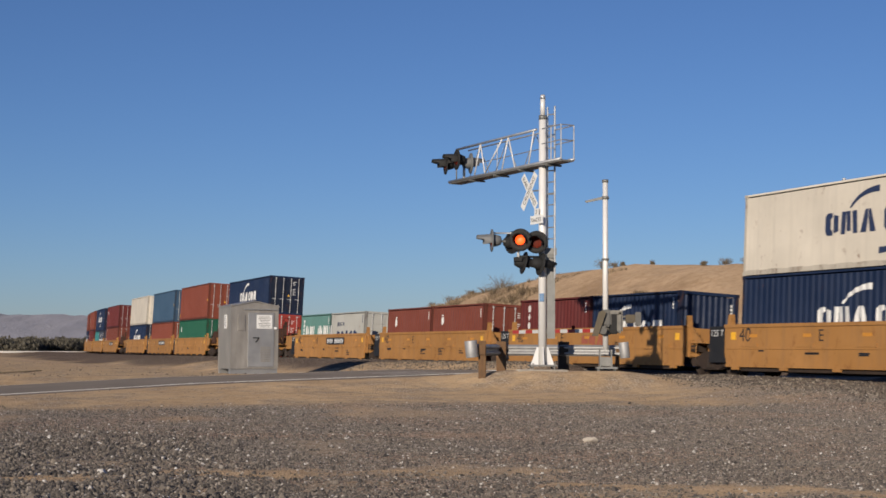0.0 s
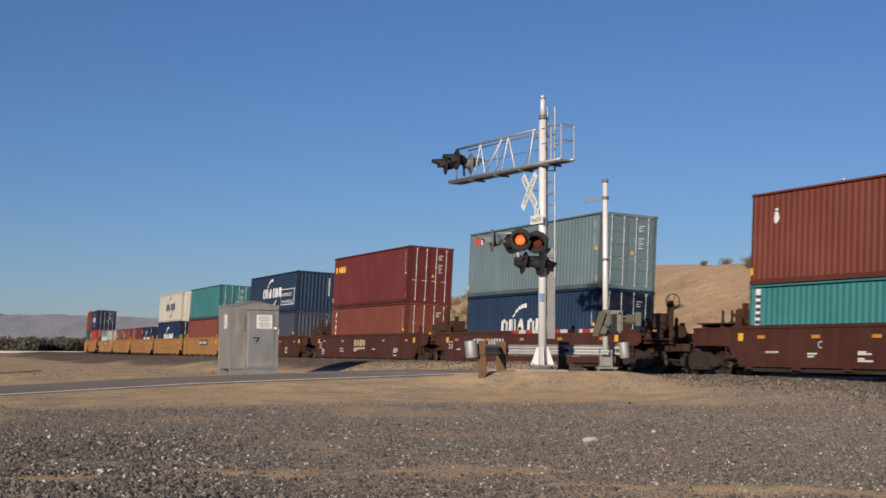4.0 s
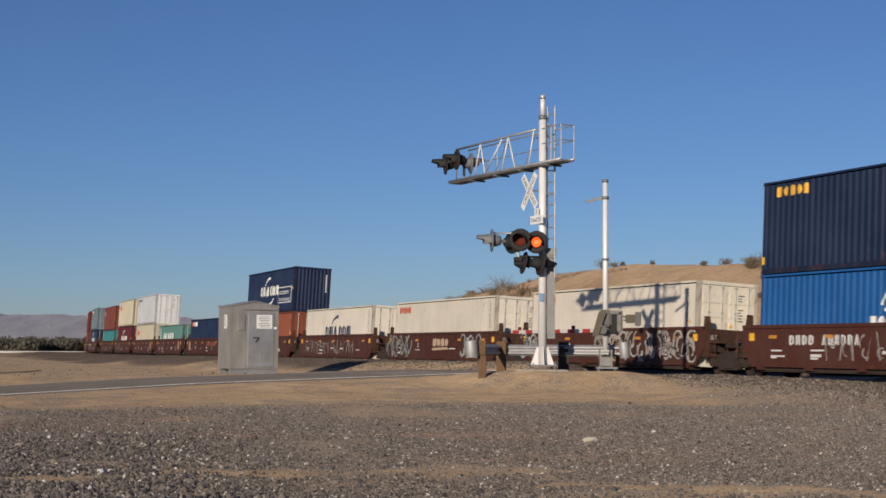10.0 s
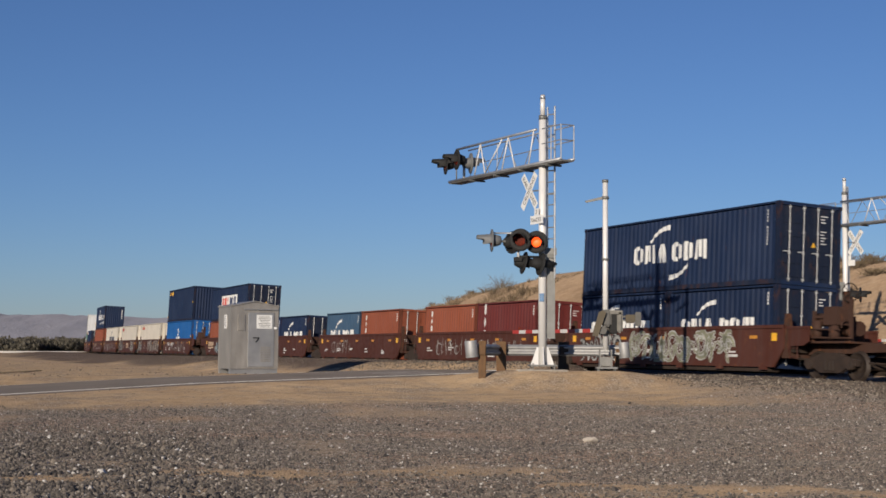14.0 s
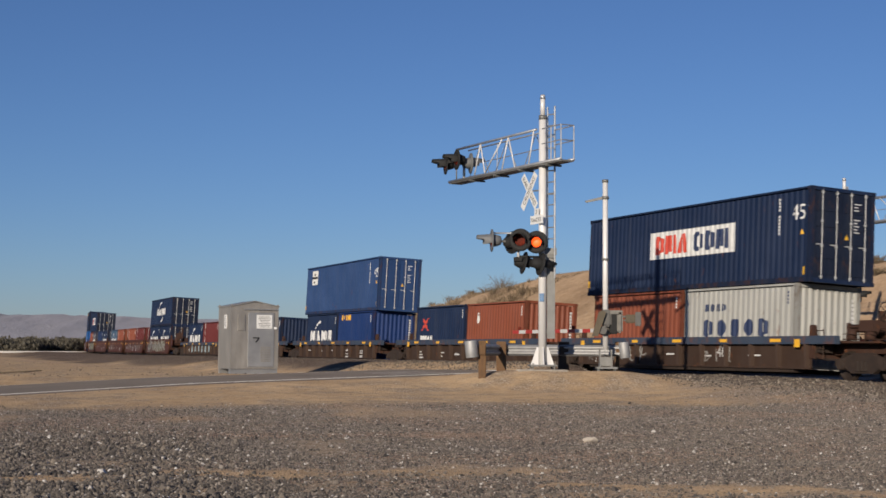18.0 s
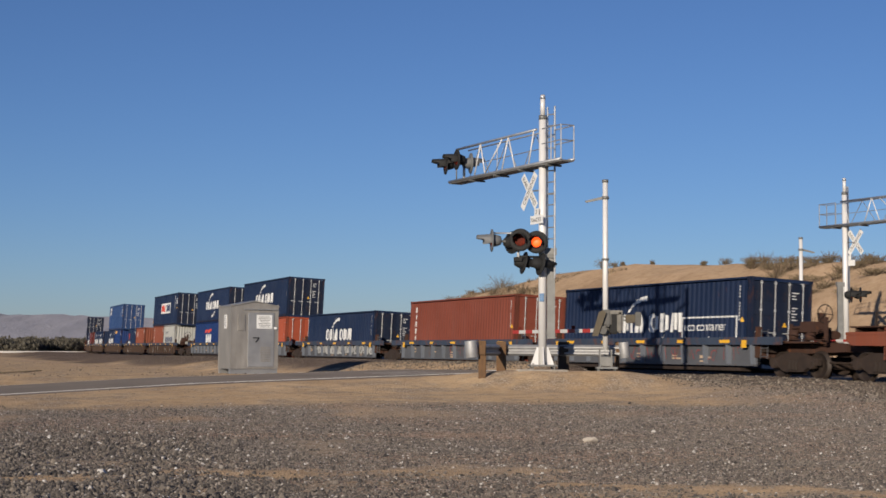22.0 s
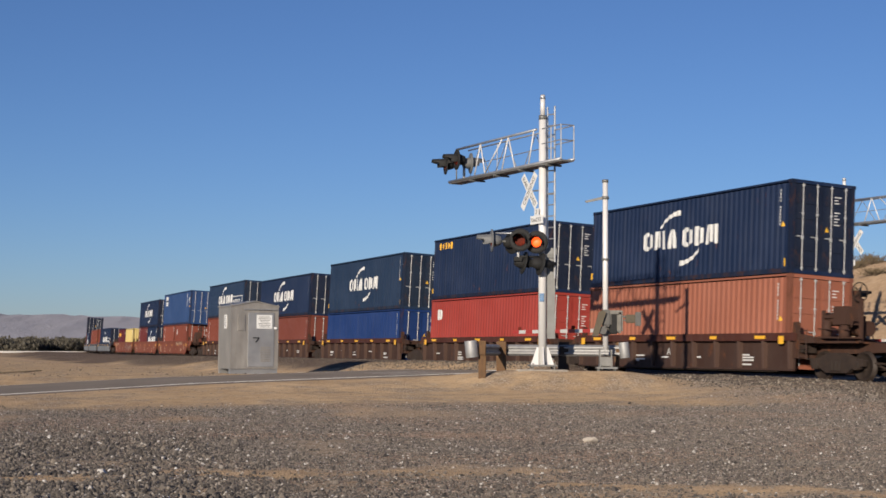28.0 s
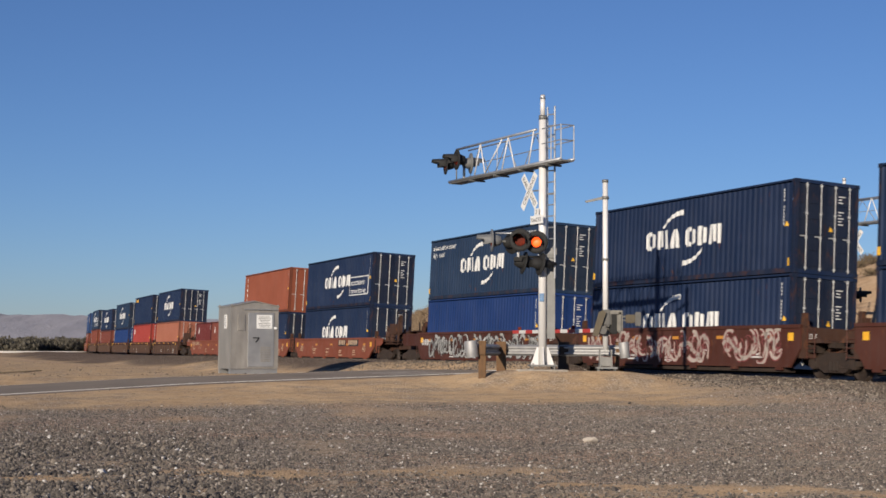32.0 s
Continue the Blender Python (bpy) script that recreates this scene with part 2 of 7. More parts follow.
def ground_z(x, y, full=False):
    x, y = np.atleast_1d(np.asarray(x, float)), np.atleast_1d(np.asarray(y, float))
    s, off = near_line(x, y)
    k = (x - ROAD_P[0]) * ROAD_N[0] + (y - ROAD_P[1]) * ROAD_N[1]
    w = (x - ROAD_P[0]) * ROAD_T[0] + (y - ROAD_P[1]) * ROAD_T[1]
    z = np.interp(y, (-60, 12, 22, 30, 36, 46, 60, 400, 4000), (0, 0, 0.12, 0.36, 0.55, 0.62, 0.5, 0.3, 0.0))
    z = z + smooth(s, 14, 30) * (0.16 * smooth(off, -10.5, -7.0) - 0.14 * smooth(off, -14.5, -12) * (1 - smooth(off, -11.5, -9.5)))
    z = z + 0.22 * smooth(x, 4.0, 8.0) * smooth(y, 27, 35) * (off < 0)
    z = z + 0.02 * hash_noise(x, y, 1.7, 3) + 0.05 * hash_noise(x, y, 7.0, 4) * smooth(y, 10, 24)
    # bank of sand at the verge
    shoulder = smooth(np.abs(w), ROAD_HALF + 0.2, ROAD_HALF + 3.0)
    z = z * shoulder + (road_z(k) - 0.07 * (1 - smooth(np.abs(w), 2.3, ROAD_HALF - 0.1))) * (1 - shoulder)
    # mound round the mast
    for mx, my, mz, r0, r1 in ((3.3, 37.7, 0.95, 0.9, 2.9), (15.6, 55.6, 1.08, 1.2, 3.2)):
        r = np.hypot((x - mx) / 1.45, y - my)
        g = (1 - smooth(r, r0, r1)) * smooth(np.abs(w), ROAD_HALF - 0.1, ROAD_HALF + 0.8)
        z = z + (mz + 0.02 * hash_noise(x, y, 1.1, 14) - z) * g
    # ballast: a shoulder on the near side, the bed between the rails
    crossing = 1 - smooth(np.abs(w), ROAD_HALF, ROAD_HALF + 1.0)
    on_line = (s > -400) & (s < 900)
    top = np.interp(s, (-40, -12, -4, 2, 8, 14, 40, 70, 120), (0.56, 0.62, 0.75, 0.90, 1.06, 1.02, 0.97, 0.90, 0.80))
    foot = np.interp(s, (8, 14), (-8.0, -11.0))
    bank = smooth(off, foot, foot + np.interp(s, (8, 14), (3.0, 4.0))) * (1 - smooth(off, -3.6, -2.2)) * (1 - crossing)
    z = np.where(on_line & (bank > 0), z + (top + 0.035 * hash_noise(x, y, 0.7, 15) - z) * bank, z)
    bed = (1 - smooth(np.abs(off + 0.25), 1.7, 3.0)) * smooth(off, -3.4, -2.2)
    bed_z = 0.50 * (1 - crossing) + 0.52 * crossing + 0.02 * hash_noise(x, y, 0.5, 5)
    z = np.where(on_line & (bed > 0), z * (1 - bed) + bed_z * bed, z)
    # shoulder of the second track's bed on the far side
    rise = smooth(off, 2.4, 3.4) * (1 - smooth(off, 8.5, 11)) * (1 - crossing)
    z = np.where(on_line & (rise > 0), z + (0.86 + 0.03 * hash_noise(x, y, 0.7, 16) - z) * rise, z)
    # the hill beyond
    crest = np.interp(s, (-200, -60, 0, 23, 40, 54, 65, 75, 85, 94, 104, 116, 130), (5.2, 6.0, 6.3, 6.3, 6.95, 7.6, 7.45, 6.7, 6.1, 5.3, 3.3, 1.0, 0.3))
    face = smooth(off + 1.2 * hash_noise(x, y, 9, 8), 8, 26) * (1 - 0.8 * smooth(off, 60, 150))
    gully = np.abs(hash_noise(x, y, 6.0, 9)) + 0.5 * np.abs(hash_noise(x, y, 2.6, 10))
    z = z + face * (crest - 0.3) - 0.7 * gully * face * (1 - smooth(off, 20, 30))
    if full:
        return z, s, off, k, w
    return z


def gz(x, y):
    return float(ground_z([x], [y])[0])


def ground_material():
    m, nt, b = nodes_of("desert_ground")
    at = nt.nodes.new("ShaderNodeAttribute")
    at.attribute_name = "zone"
    sep = nt.nodes.new("ShaderNodeSeparateColor")
    nt.links.new(at.outputs["Color"], sep.inputs[0])
    big, mid = noise_of(nt, 0.35, 5), noise_of(nt, 2.2, 7, 0.65)
    fine = noise_of(nt, 14.0, 8, 0.7)
    vor = add(nt, "TexVoronoi", Scale=26.0)
    tc = nt.nodes.new("ShaderNodeTexCoord")
    nt.links.new(tc.outputs["Object"], vor.inputs["Vector"])
    dirt = ramp(nt, mid, [(0.25, (0.305, 0.216, 0.133)), (0.55, (0.402, 0.298, 0.192)), (0.8, (0.462, 0.357, 0.243))])
    dirt = mix(nt, "MULTIPLY", 0.9, dirt, ramp(nt, fine, [(0.3, grey3(0.62)), (0.7, grey3(1.22))]))
    dirt = mix(nt, "MULTIPLY", 0.8, dirt, ramp(nt, big, [(0.3, (0.78, 0.74, 0.70)), (0.7, (1.1, 1.08, 1.04))]))
    cell = nt.nodes.new("ShaderNodeSeparateColor")
    nt.links.new(vor.outputs["Color"], cell.inputs[0])
    patch = noise_of(nt, 0.9, 5, 0.6)
    rubble = ramp(nt, cell.outputs[2], [(0.0, (0.10, 0.078, 0.062)), (0.5, (0.20, 0.155, 0.115)), (0.9, (0.30, 0.25, 0.20)), (1.0, (0.46, 0.42, 0.37))])
    dirt = mix(nt, "MIX", ramp(nt, patch, [(0.44, grey3(0.0)), (0.62, grey3(0.75))]), dirt, rubble)
    stone = ramp(nt, cell.outputs[0], [(0.0, (0.07, 0.062, 0.058)), (0.45, (0.13, 0.115, 0.10)), (0.8, (0.21, 0.18, 0.15)), (0.97, (0.38, 0.35, 0.31))])
    stone = mix(nt, "MULTIPLY", 1.0, stone, (1.12, 1.08, 1.05))
    rust_patch = ramp(nt, noise_of(nt, 0.42, 6, 0.6, (0.5, 1.0, 1.0)), [(0.46, grey3(0.0)), (0.66, grey3(0.55))])
    stone = mix(nt, "MIX", rust_patch, stone, mix(nt, "MULTIPLY", 1.0, stone, (1.35, 0.98, 0.80)))
    streak = noise_of(nt, 1.5, 6, 0.6, (0.35, 1.0, 1.0))
    stone = mix(nt, "MIX", ramp(nt, streak, [(0.54, grey3(0.0)), (0.70, grey3(0.45))]), stone, (0.22, 0.165, 0.115))
    hill = ramp(nt, mid, [(0.25, (0.236, 0.160, 0.100)), (0.5, (0.320, 0.227, 0.147)), (0.8, (0.385, 0.288, 0.195))])
    scar = ramp(nt, noise_of(nt, 0.16, 7, 0.68, (1.0, 1.0, 2.5)), [(0.50, grey3(0.0)), (0.64, grey3(0.65))])
    hill = mix(nt, "MIX", scar, hill, (0.205, 0.135, 0.082))
    hill = mix(nt, "MULTIPLY", 0.7, hill, ramp(nt, big, [(0.3, grey3(0.75)), (0.7, grey3(1.1))]))
    ball = ramp(nt, cell.outputs[1], [(0.0, (0.040, 0.030, 0.025)), (0.6, (0.092, 0.066, 0.051)), (1.0, (0.160, 0.122, 0.097))])
    c = mix(nt, "MIX", sep.outputs[0], dirt, stone)
    c = mix(nt, "MIX", sep.outputs[1], c, ball)
    c = mix(nt, "MIX", sep.outputs[2], c, hill)
    nt.links.new(c, b.inputs["Base Color"])
    b.inputs["Roughness"].default_value = 0.95
    b.inputs["Diffuse Roughness"].default_value = 1.0
    b.inputs["Specular IOR Level"].default_value = 0.15
    h = mix(nt, "MIX", 0.55, fine, vor.outputs["Distance"])
    bump(nt, b, h, 0.7, 0.05)
    return m


def graded(lo, hi, step, far_lo, far_hi, growth=1.18):
    mid = list(np.arange(lo, hi + 1e-6, step))
    out, d = [], step
    v = hi
    while v < far_hi:
        d *= growth
        v += d
        out.append(v)
    back, d, v = [], step, lo
    while v > far_lo:
        d *= growth
        v -= d
        back.append(v)
    return np.array(back[::-1] + mid + out)


def bare_sand(x, y):
    """Thin wind-swept streaks of tan sand between the stones."""
    spots = np.zeros(np.shape(x))
    edge = 0.35 * hash_noise(x, y, 0.35, 45) + 0.3 * hash_noise(x, y, 0.12, 46)
    for px, py, rx, ry in ((-2.1, 16.5, 1.6, 0.75), (0.3, 16.9, 1.4, 0.75), (3.6, 14.9, 2.3, 0.6), (-4.3, 15.7, 1.2, 0.55), (1.6, 15.3, 0.8, 0.3), (5.2, 30.5, 2.6, 1.2)):
        d = np.hypot((x - px) / rx, (y - py) / ry) + edge
        spots = np.maximum(spots, 1 - smooth(d, 0.45, 1.05))
    n = hash_noise(x + 0.5 * hash_noise(x, y, 0.9, 42), y * 1.0, 0.55, 41) * 0.6 + hash_noise(x * 0.35, y, 0.8, 43) * 0.6 + hash_noise(x, y, 0.2, 44) * 0.25
    return np.maximum(0.95 * spots, 0.6 * smooth(n, 0.2, 0.45) * (1 - smooth(y, 14.5, 20)))


def make_ground():
    xs = np.union1d(np.round(graded(-36, 60, 0.55, -3500, 3500), 2), np.round(np.arange(-6.5, 7.5, 0.2), 2))
    ys = np.union1d(np.round(graded(11, 112, 0.55, -800, 4200), 2), np.round(np.arange(13.2, 18.5, 0.15), 2))
    gx, gy = np.meshgrid(xs, ys)
    x, y = gx.ravel(), gy.ravel()
    z, s, off, k, w = ground_z(x, y, True)
    nx, ny = len(xs), len(ys)
    idx = np.arange(nx * ny).reshape(ny, nx)
    faces = np.stack([idx[:-1, :-1], idx[:-1, 1:], idx[1:, 1:], idx[1:, :-1]], -1).reshape(-1, 4)
    me = bpy.data.meshes.new("ground")
    me.from_pydata(np.stack([x, y, z], 1).tolist(), [], faces.tolist())
    n1, n2 = hash_noise(x, y, 4.5, 11), hash_noise(x, y, 1.6, 12)
    wob = 1.6 * n1 + 0.8 * n2
    limit = np.interp(x, (-14, -6, 0, 5, 12), (26.5, 28.0, 29.5, 31.5, 36.0))
    gravel = 1 - smooth(y + wob, limit - 1.2, limit + 1.6)
    gravel *= 0.35 + 0.65 * smooth(n1 * 0.6 + n2 * 0.5, -0.7, -0.35)
    gravel *= 1 - bare_sand(x, y)
    lot = smooth(x, 5.0, 7.5) * (1 - smooth(off, -4, -2)) * smooth(y, 24, 30) * 0.95
    gravel = np.maximum(gravel, lot * (0.6 + 0.4 * n1))
    reach = np.interp(s, (9, 17, 45, 90, 160), (5.0, 9.5, 11.0, 13.0, 15.0))
    ball = (1 - smooth(np.abs(off) + 0.3 * n2 + 1.2 * n1, reach - 1.8, reach)) * (s < 400)
    ball = np.maximum(ball, smooth(off, 0.0, 2.0) * (1 - smooth(off, 8.5, 10.5)) * (s < 400))
    hill = smooth(off, 9.5, 12)
    zone = np.stack([gravel, ball, hill, np.ones_like(x)], 1).astype(np.float32)
    at = me.color_attributes.new("zone", "FLOAT_COLOR", "POINT")
    at.data.foreach_set("color", zone.ravel())
    for p in me.polygons:
        p.use_smooth = True
    me.materials.append(ground_material())
    return tagged(new("ground", me), "dry desert ground of sand, grey gravel and a bare hill", "ground", kind="structure")


make_ground()


def stone_sheet(name, x, y, z, size, rng):
    """Many small faceted stones as one mesh."""
    n = len(x)
    base = np.array([(1, 0, 0), (0, 1, 0), (-1, 0, 0), (0, -1, 0), (0.45, 0.25, 0.95), (-0.4, -0.2, 0.85)])
    tri = np.array([(0, 1, 4), (1, 5, 4), (1, 2, 5), (2, 3, 5), (3, 4, 5), (3, 0, 4)])
    ang = rng.rand(n) * math.tau
    sc = size[:, None] * (0.7 + 0.6 * rng.rand(n, 3))
    p = base[None] * sc[:, None] * (0.75 + 0.5 * rng.rand(n, 6, 1))
    ca, sa = np.cos(ang)[:, None], np.sin(ang)[:, None]
    v = np.stack([p[..., 0] * ca - p[..., 1] * sa + x[:, None], p[..., 0] * sa + p[..., 1] * ca + y[:, None], p[..., 2] + z[:, None] - 0.003], -1)
    f = (tri[None] + (np.arange(n) * 6)[:, None, None]).reshape(-1).astype(np.int32)
    me = bpy.data.meshes.new(name)
    me.vertices.add(n * 6)
    me.vertices.foreach_set("co", v.reshape(-1).astype(np.float32))
    me.loops.add(len(f))
    me.loops.foreach_set("vertex_index", f)
    me.polygons.add(len(f) // 3)
    me.polygons.foreach_set("loop_start", np.arange(0, len(f), 3, dtype=np.int32))
    me.update(calc_edges=True)
    return me


def rocks():
    """Loose gravel on the foreground, as one sheet of small stones."""
    rng = np.random.RandomState(5)
    n = 150000
    y = 13.2 + 24.0 * rng.rand(n) ** 1.5
    x = (rng.rand(n) * 2 - 1) * 0.335 * y
    n1, n2 = hash_noise(x, y, 4.5, 11), hash_noise(x, y, 1.6, 12)
    limit = np.interp(x, (-14, -6, 0, 5, 12), (26.5, 28.0, 29.5, 31.5, 36.0))
    dense = (1 - smooth(y + 1.6 * n1 + 0.8 * n2, limit - 1.2, limit + 1.2)) * np.clip(1.25 + 1.9 * (n1 * 0.6 + n2 * 0.5), 0.12, 1) * (1 - 0.96 * bare_sand(x, y))
    keep = rng.rand(n) < np.maximum(dense, 0.02)
    x, y = x[keep], y[keep]
    n = len(x)
    z = ground_z(x, y)
    size = 0.007 + 0.017 * rng.rand(n) ** 2.6 + 0.03 * (rng.rand(n) > 0.991) * rng.rand(n)
    size = size * (1 + 0.55 * smooth(-x / y, 0.05, 0.22) * (1 - smooth(y, 19, 25)))
    me = stone_sheet("gravel", x, y, z, size, rng)
    m, nt, b = nodes_of("gravel_stone")
    ge = nt.nodes.new("ShaderNodeNewGeometry")
    c = ramp(nt, ge.outputs["Random Per Island"], [(0.0, (0.034, 0.030, 0.027)), (0.3, (0.076, 0.067, 0.059)), (0.65, (0.138, 0.119, 0.101)), (0.92, (0.21, 0.178, 0.145)), (0.975, (0.36, 0.33, 0.295)), (1.0, (0.60, 0.58, 0.55))])
    nt.links.new(mix(nt, "MULTIPLY", 0.4, c, ramp(nt, noise_of(nt, 30, 4), [(0.3, grey3(0.7)), (0.7, grey3(1.2))])), b.inputs["Base Color"])
    b.inputs["Roughness"].default_value = 0.9
    b.inputs["Diffuse Roughness"].default_value = 1.0
    me.materials.append(m)
    tagged(new("gravel", me), "loose grey and brown gravel over sand", "gravel", kind="stuff")


rocks()


def ballast_stones():
    """Crushed stone on the shoulder of the track, and strewn over the flat beyond the road."""
    rng = np.random.RandomState(8)
    n = 72000
    s = -16 + 76 * rng.rand(n) ** 1.3
    foot = np.interp(s, (8, 14), (-8.2, -11.2))
    off = foot + (-2.0 - foot) * rng.rand(n)
    a = np.interp(s, LINE_S, LINE_A)
    x = np.interp(s, LINE_S, LINE_X) + off * np.cos(a)
    y = np.interp(s, LINE_S, LINE_Y) + off * np.sin(a)
    w = (x - ROAD_P[0]) * ROAD_T[0] + (y - ROAD_P[1]) * ROAD_T[1]
    k = (x - ROAD_P[0]) * ROAD_N[0] + (y - ROAD_P[1]) * ROAD_N[1]
    keep = (np.abs(w) > ROAD_HALF + 0.3) & (rng.rand(n) < 0.25 + 0.75 * smooth(off - foot, 0.6, 2.4)) & (np.hypot((x - 3.3) / 1.45, y - 37.7) > 1.9)
    x, y = x[keep], y[keep]
    size = (0.014 + 0.028 * rng.rand(len(x)) ** 2) * (1 - 0.5 * smooth(s[keep], 12, 18))
    n = 2600
    fy = 44 + 62 * rng.rand(n) ** 1.4
    fx = (-0.34 + 0.36 * rng.rand(n)) * fy
    fw = (fx - ROAD_P[0]) * ROAD_T[0] + (fy - ROAD_P[1]) * ROAD_T[1]
    fs, fo = near_line(fx, fy)
    keep = (fw > ROAD_HALF + 0.4) & (fo < -2.2) & (rng.rand(n) < 0.35 + 0.65 * (hash_noise(fx, fy, 5.0, 51) > -0.1))
    x, y = np.concatenate([x, fx[keep]]), np.concatenate([y, fy[keep]])
    size = np.concatenate([size, 0.012 + 0.032 * rng.rand(int(keep.sum())) ** 3])
    me = stone_sheet("ballast", x, y, ground_z(x, y), size, rng)
    m, nt, b = nodes_of("ballast_stone")
    ge = nt.nodes.new("ShaderNodeNewGeometry")
    c = ramp(nt, ge.outputs["Random Per Island"], [(0.0, (0.034, 0.027, 0.022)), (0.5, (0.084, 0.067, 0.052)), (0.85, (0.145, 0.119, 0.093)), (1.0, (0.27, 0.235, 0.19))])
    nt.links.new(c, b.inputs["Base Color"])
    b.inputs["Roughness"].default_value = 0.9
    b.inputs["Diffuse Roughness"].default_value = 1.0
    me.materials.append(m)
    tagged(new("ballast", me), "crushed grey-brown ballast beside the track", "ballast", kind="stuff")


ballast_stones()


def pale_rock():
    bm = bmesh.new()
    bmesh.ops.create_icosphere(bm, subdivisions=2, radius=0.105)
    rng = random.Random(4)
    for v in bm.verts:
        v.co *= 0.8 + 0.4 * rng.random()
        v.co.z *= 0.45
        v.co.x *= 1.15
    o = part("rock", bm, plain("pale_rock", (0.46, 0.41, 0.35), 0.9, 0, 0.25, 9, None, 0.6, 0.03))
    o.location = (2.26, 21.6, gz(2.26, 21.6) + 0.03)
    tagged(o, "pale angular rock lying on grey gravel", "rock")


pale_rock()


# ---- the road ----
def strip(name, k0, k1, w0, w1, lift, step=0.6, ragged=0.0, seed=1):
    bm = bmesh.new()
    n = max(2, int((k1 - k0) / step))
    m = max(1, int((w1 - w0) / 1.2))
    rng = random.Random(seed)
    rows = []
    for i in range(n + 1):
        k = k0 + (k1 - k0) * i / n
        row = []
        for j in range(m + 1):
            w = w0 + (w1 - w0) * j / m
            if ragged and j in (0, m):
                w += rng.uniform(-ragged, ragged)
            q = ROAD_P + ROAD_N * k + ROAD_T * w
            row.append(bm.verts.new((q[0], q[1], float(road_z(k)) + lift + 0.04 * (1 - (w / ROAD_HALF) ** 2))))
        rows.append(row)
    for a, b in zip(rows, rows[1:]):
        for j in range(m):
            bm.faces.new((a[j], b[j], b[j + 1], a[j + 1]))
    return fix(bm)


def make_road():
    m, nt, b = nodes_of("asphalt")
    big, fine = noise_of(nt, 0.5, 6), noise_of(nt, 40, 6, 0.7)
    c = ramp(nt, big, [(0.3, (0.088, 0.073, 0.060)), (0.7, (0.128, 0.106, 0.087))])
    c = mix(nt, "MULTIPLY", 0.5, c, ramp(nt, fine, [(0.3, grey3(0.7)), (0.7, grey3(1.25))]))
    nt.links.new(c, b.inputs["Base Color"])
    b.inputs["Roughness"].default_value = 0.9
    b.inputs["Diffuse Roughness"].default_value = 1.0
    bump(nt, b, fine, 0.4, 0.01)
    road = part("road", strip("road", -110, 45, -ROAD_HALF, ROAD_HALF, 0.0, ragged=0.06), m)
    tagged(road, "narrow worn asphalt road rising to the rail crossing", "road", kind="structure")
    worn = plain("road_line_worn", (0.72, 0.69, 0.64), 0.9, 0, 0.25, 2)
    part("edge_line", strip("edge_line", -110, 7.5, -3.57, -3.41, 0.03, ragged=0.012, seed=2), worn, road, "worn white edge line")
    part("edge_line", strip("edge_line", -110, 7.5, 3.30, 3.40, 0.008, ragged=0.012, seed=3), worn, road, "worn white edge line")
    part("stop_line", strip("stop_line", 1.2, 1.8, -3.0, -0.2, 0.010, 0.3, 0.02, 4), worn, road, "worn white stop line")
    faint = plain("road_paint_faint", (0.30, 0.28, 0.26), 0.9, 0, 0.45, 5)
    for w in (-2.7, -2.1, -1.5, -0.9):
        part("road_marking", strip("road_marking", -2.9, -1.2, w, w + 0.16, 0.02, 0.3, 0.03, 5), faint, road, "nearly worn-off white stroke")
    panel = plain("crossing_concrete", (0.30, 0.27, 0.23), 0.85, 0, 0.25, 2)
    for a, c2 in ((8.7, 10.0), (10.18, 11.6), (11.78, 13.1)):
        part("crossing_panel", strip("crossing_panel", a, c2, -3.6, 3.6, 0.02, 0.5), panel, road, "grey concrete crossing panel")


make_road()


# ---- rails, ties ----
def swept(name, s0, s1, profile, y_off, step=2.0):
    bm = bmesh.new()
    prev = None
    n = int((s1 - s0) / step)
    for i in range(n + 1):
        m = track_pose(s0 + (s1 - s0) * i / n, -0.87)
        ring = [bm.verts.new(m @ Vector((0, y_off + py, pz))) for py, pz in profile]
        if prev:
            for j in range(len(ring)):
                bm.faces.new((prev[j], prev[(j + 1) % len(ring)], ring[(j + 1) % len(ring)], ring[j]))
        prev = ring
    return fix(bm)


RAIL = [(-0.036, 0), (0.036, 0), (0.036, -0.035), (0.009, -0.05), (0.009, -0.15), (0.07, -0.165), (0.07, -0.175), (-0.07, -0.175), (-0.07, -0.165), (-0.009, -0.15), (-0.009, -0.05), (-0.036, -0.035)]
m_rail = plain("rail_steel", (0.16, 0.10, 0.07), 0.45, 0.6, 0.3, 3)
track = thing("railway_track", "rusty steel rails on timber ties in brown ballast", "railway track", kind="structure")
for yy in (-0.7535, 0.7535):
    part("rail", swept("rail", -260, 560, RAIL, yy), m_rail, track)
m_tie = plain("tie_timber", (0.085, 0.062, 0.045), 0.9, 0, 0.4, 3, (1, 8, 8), 0.5, 0.02)


def tie_mesh(bm):
    box(bm, (-0.115, -1.3, -0.33), (0.115, 1.3, -0.178))


for i in range(150):
    t = part("tie", shared(("tie",), tie_mesh, m_tie), None, track)
    t.matrix_local = track_pose(-14 + i * 0.55, -0.87) @ pose(0, 0, 0, 0, 0, random.uniform(-1, 1))


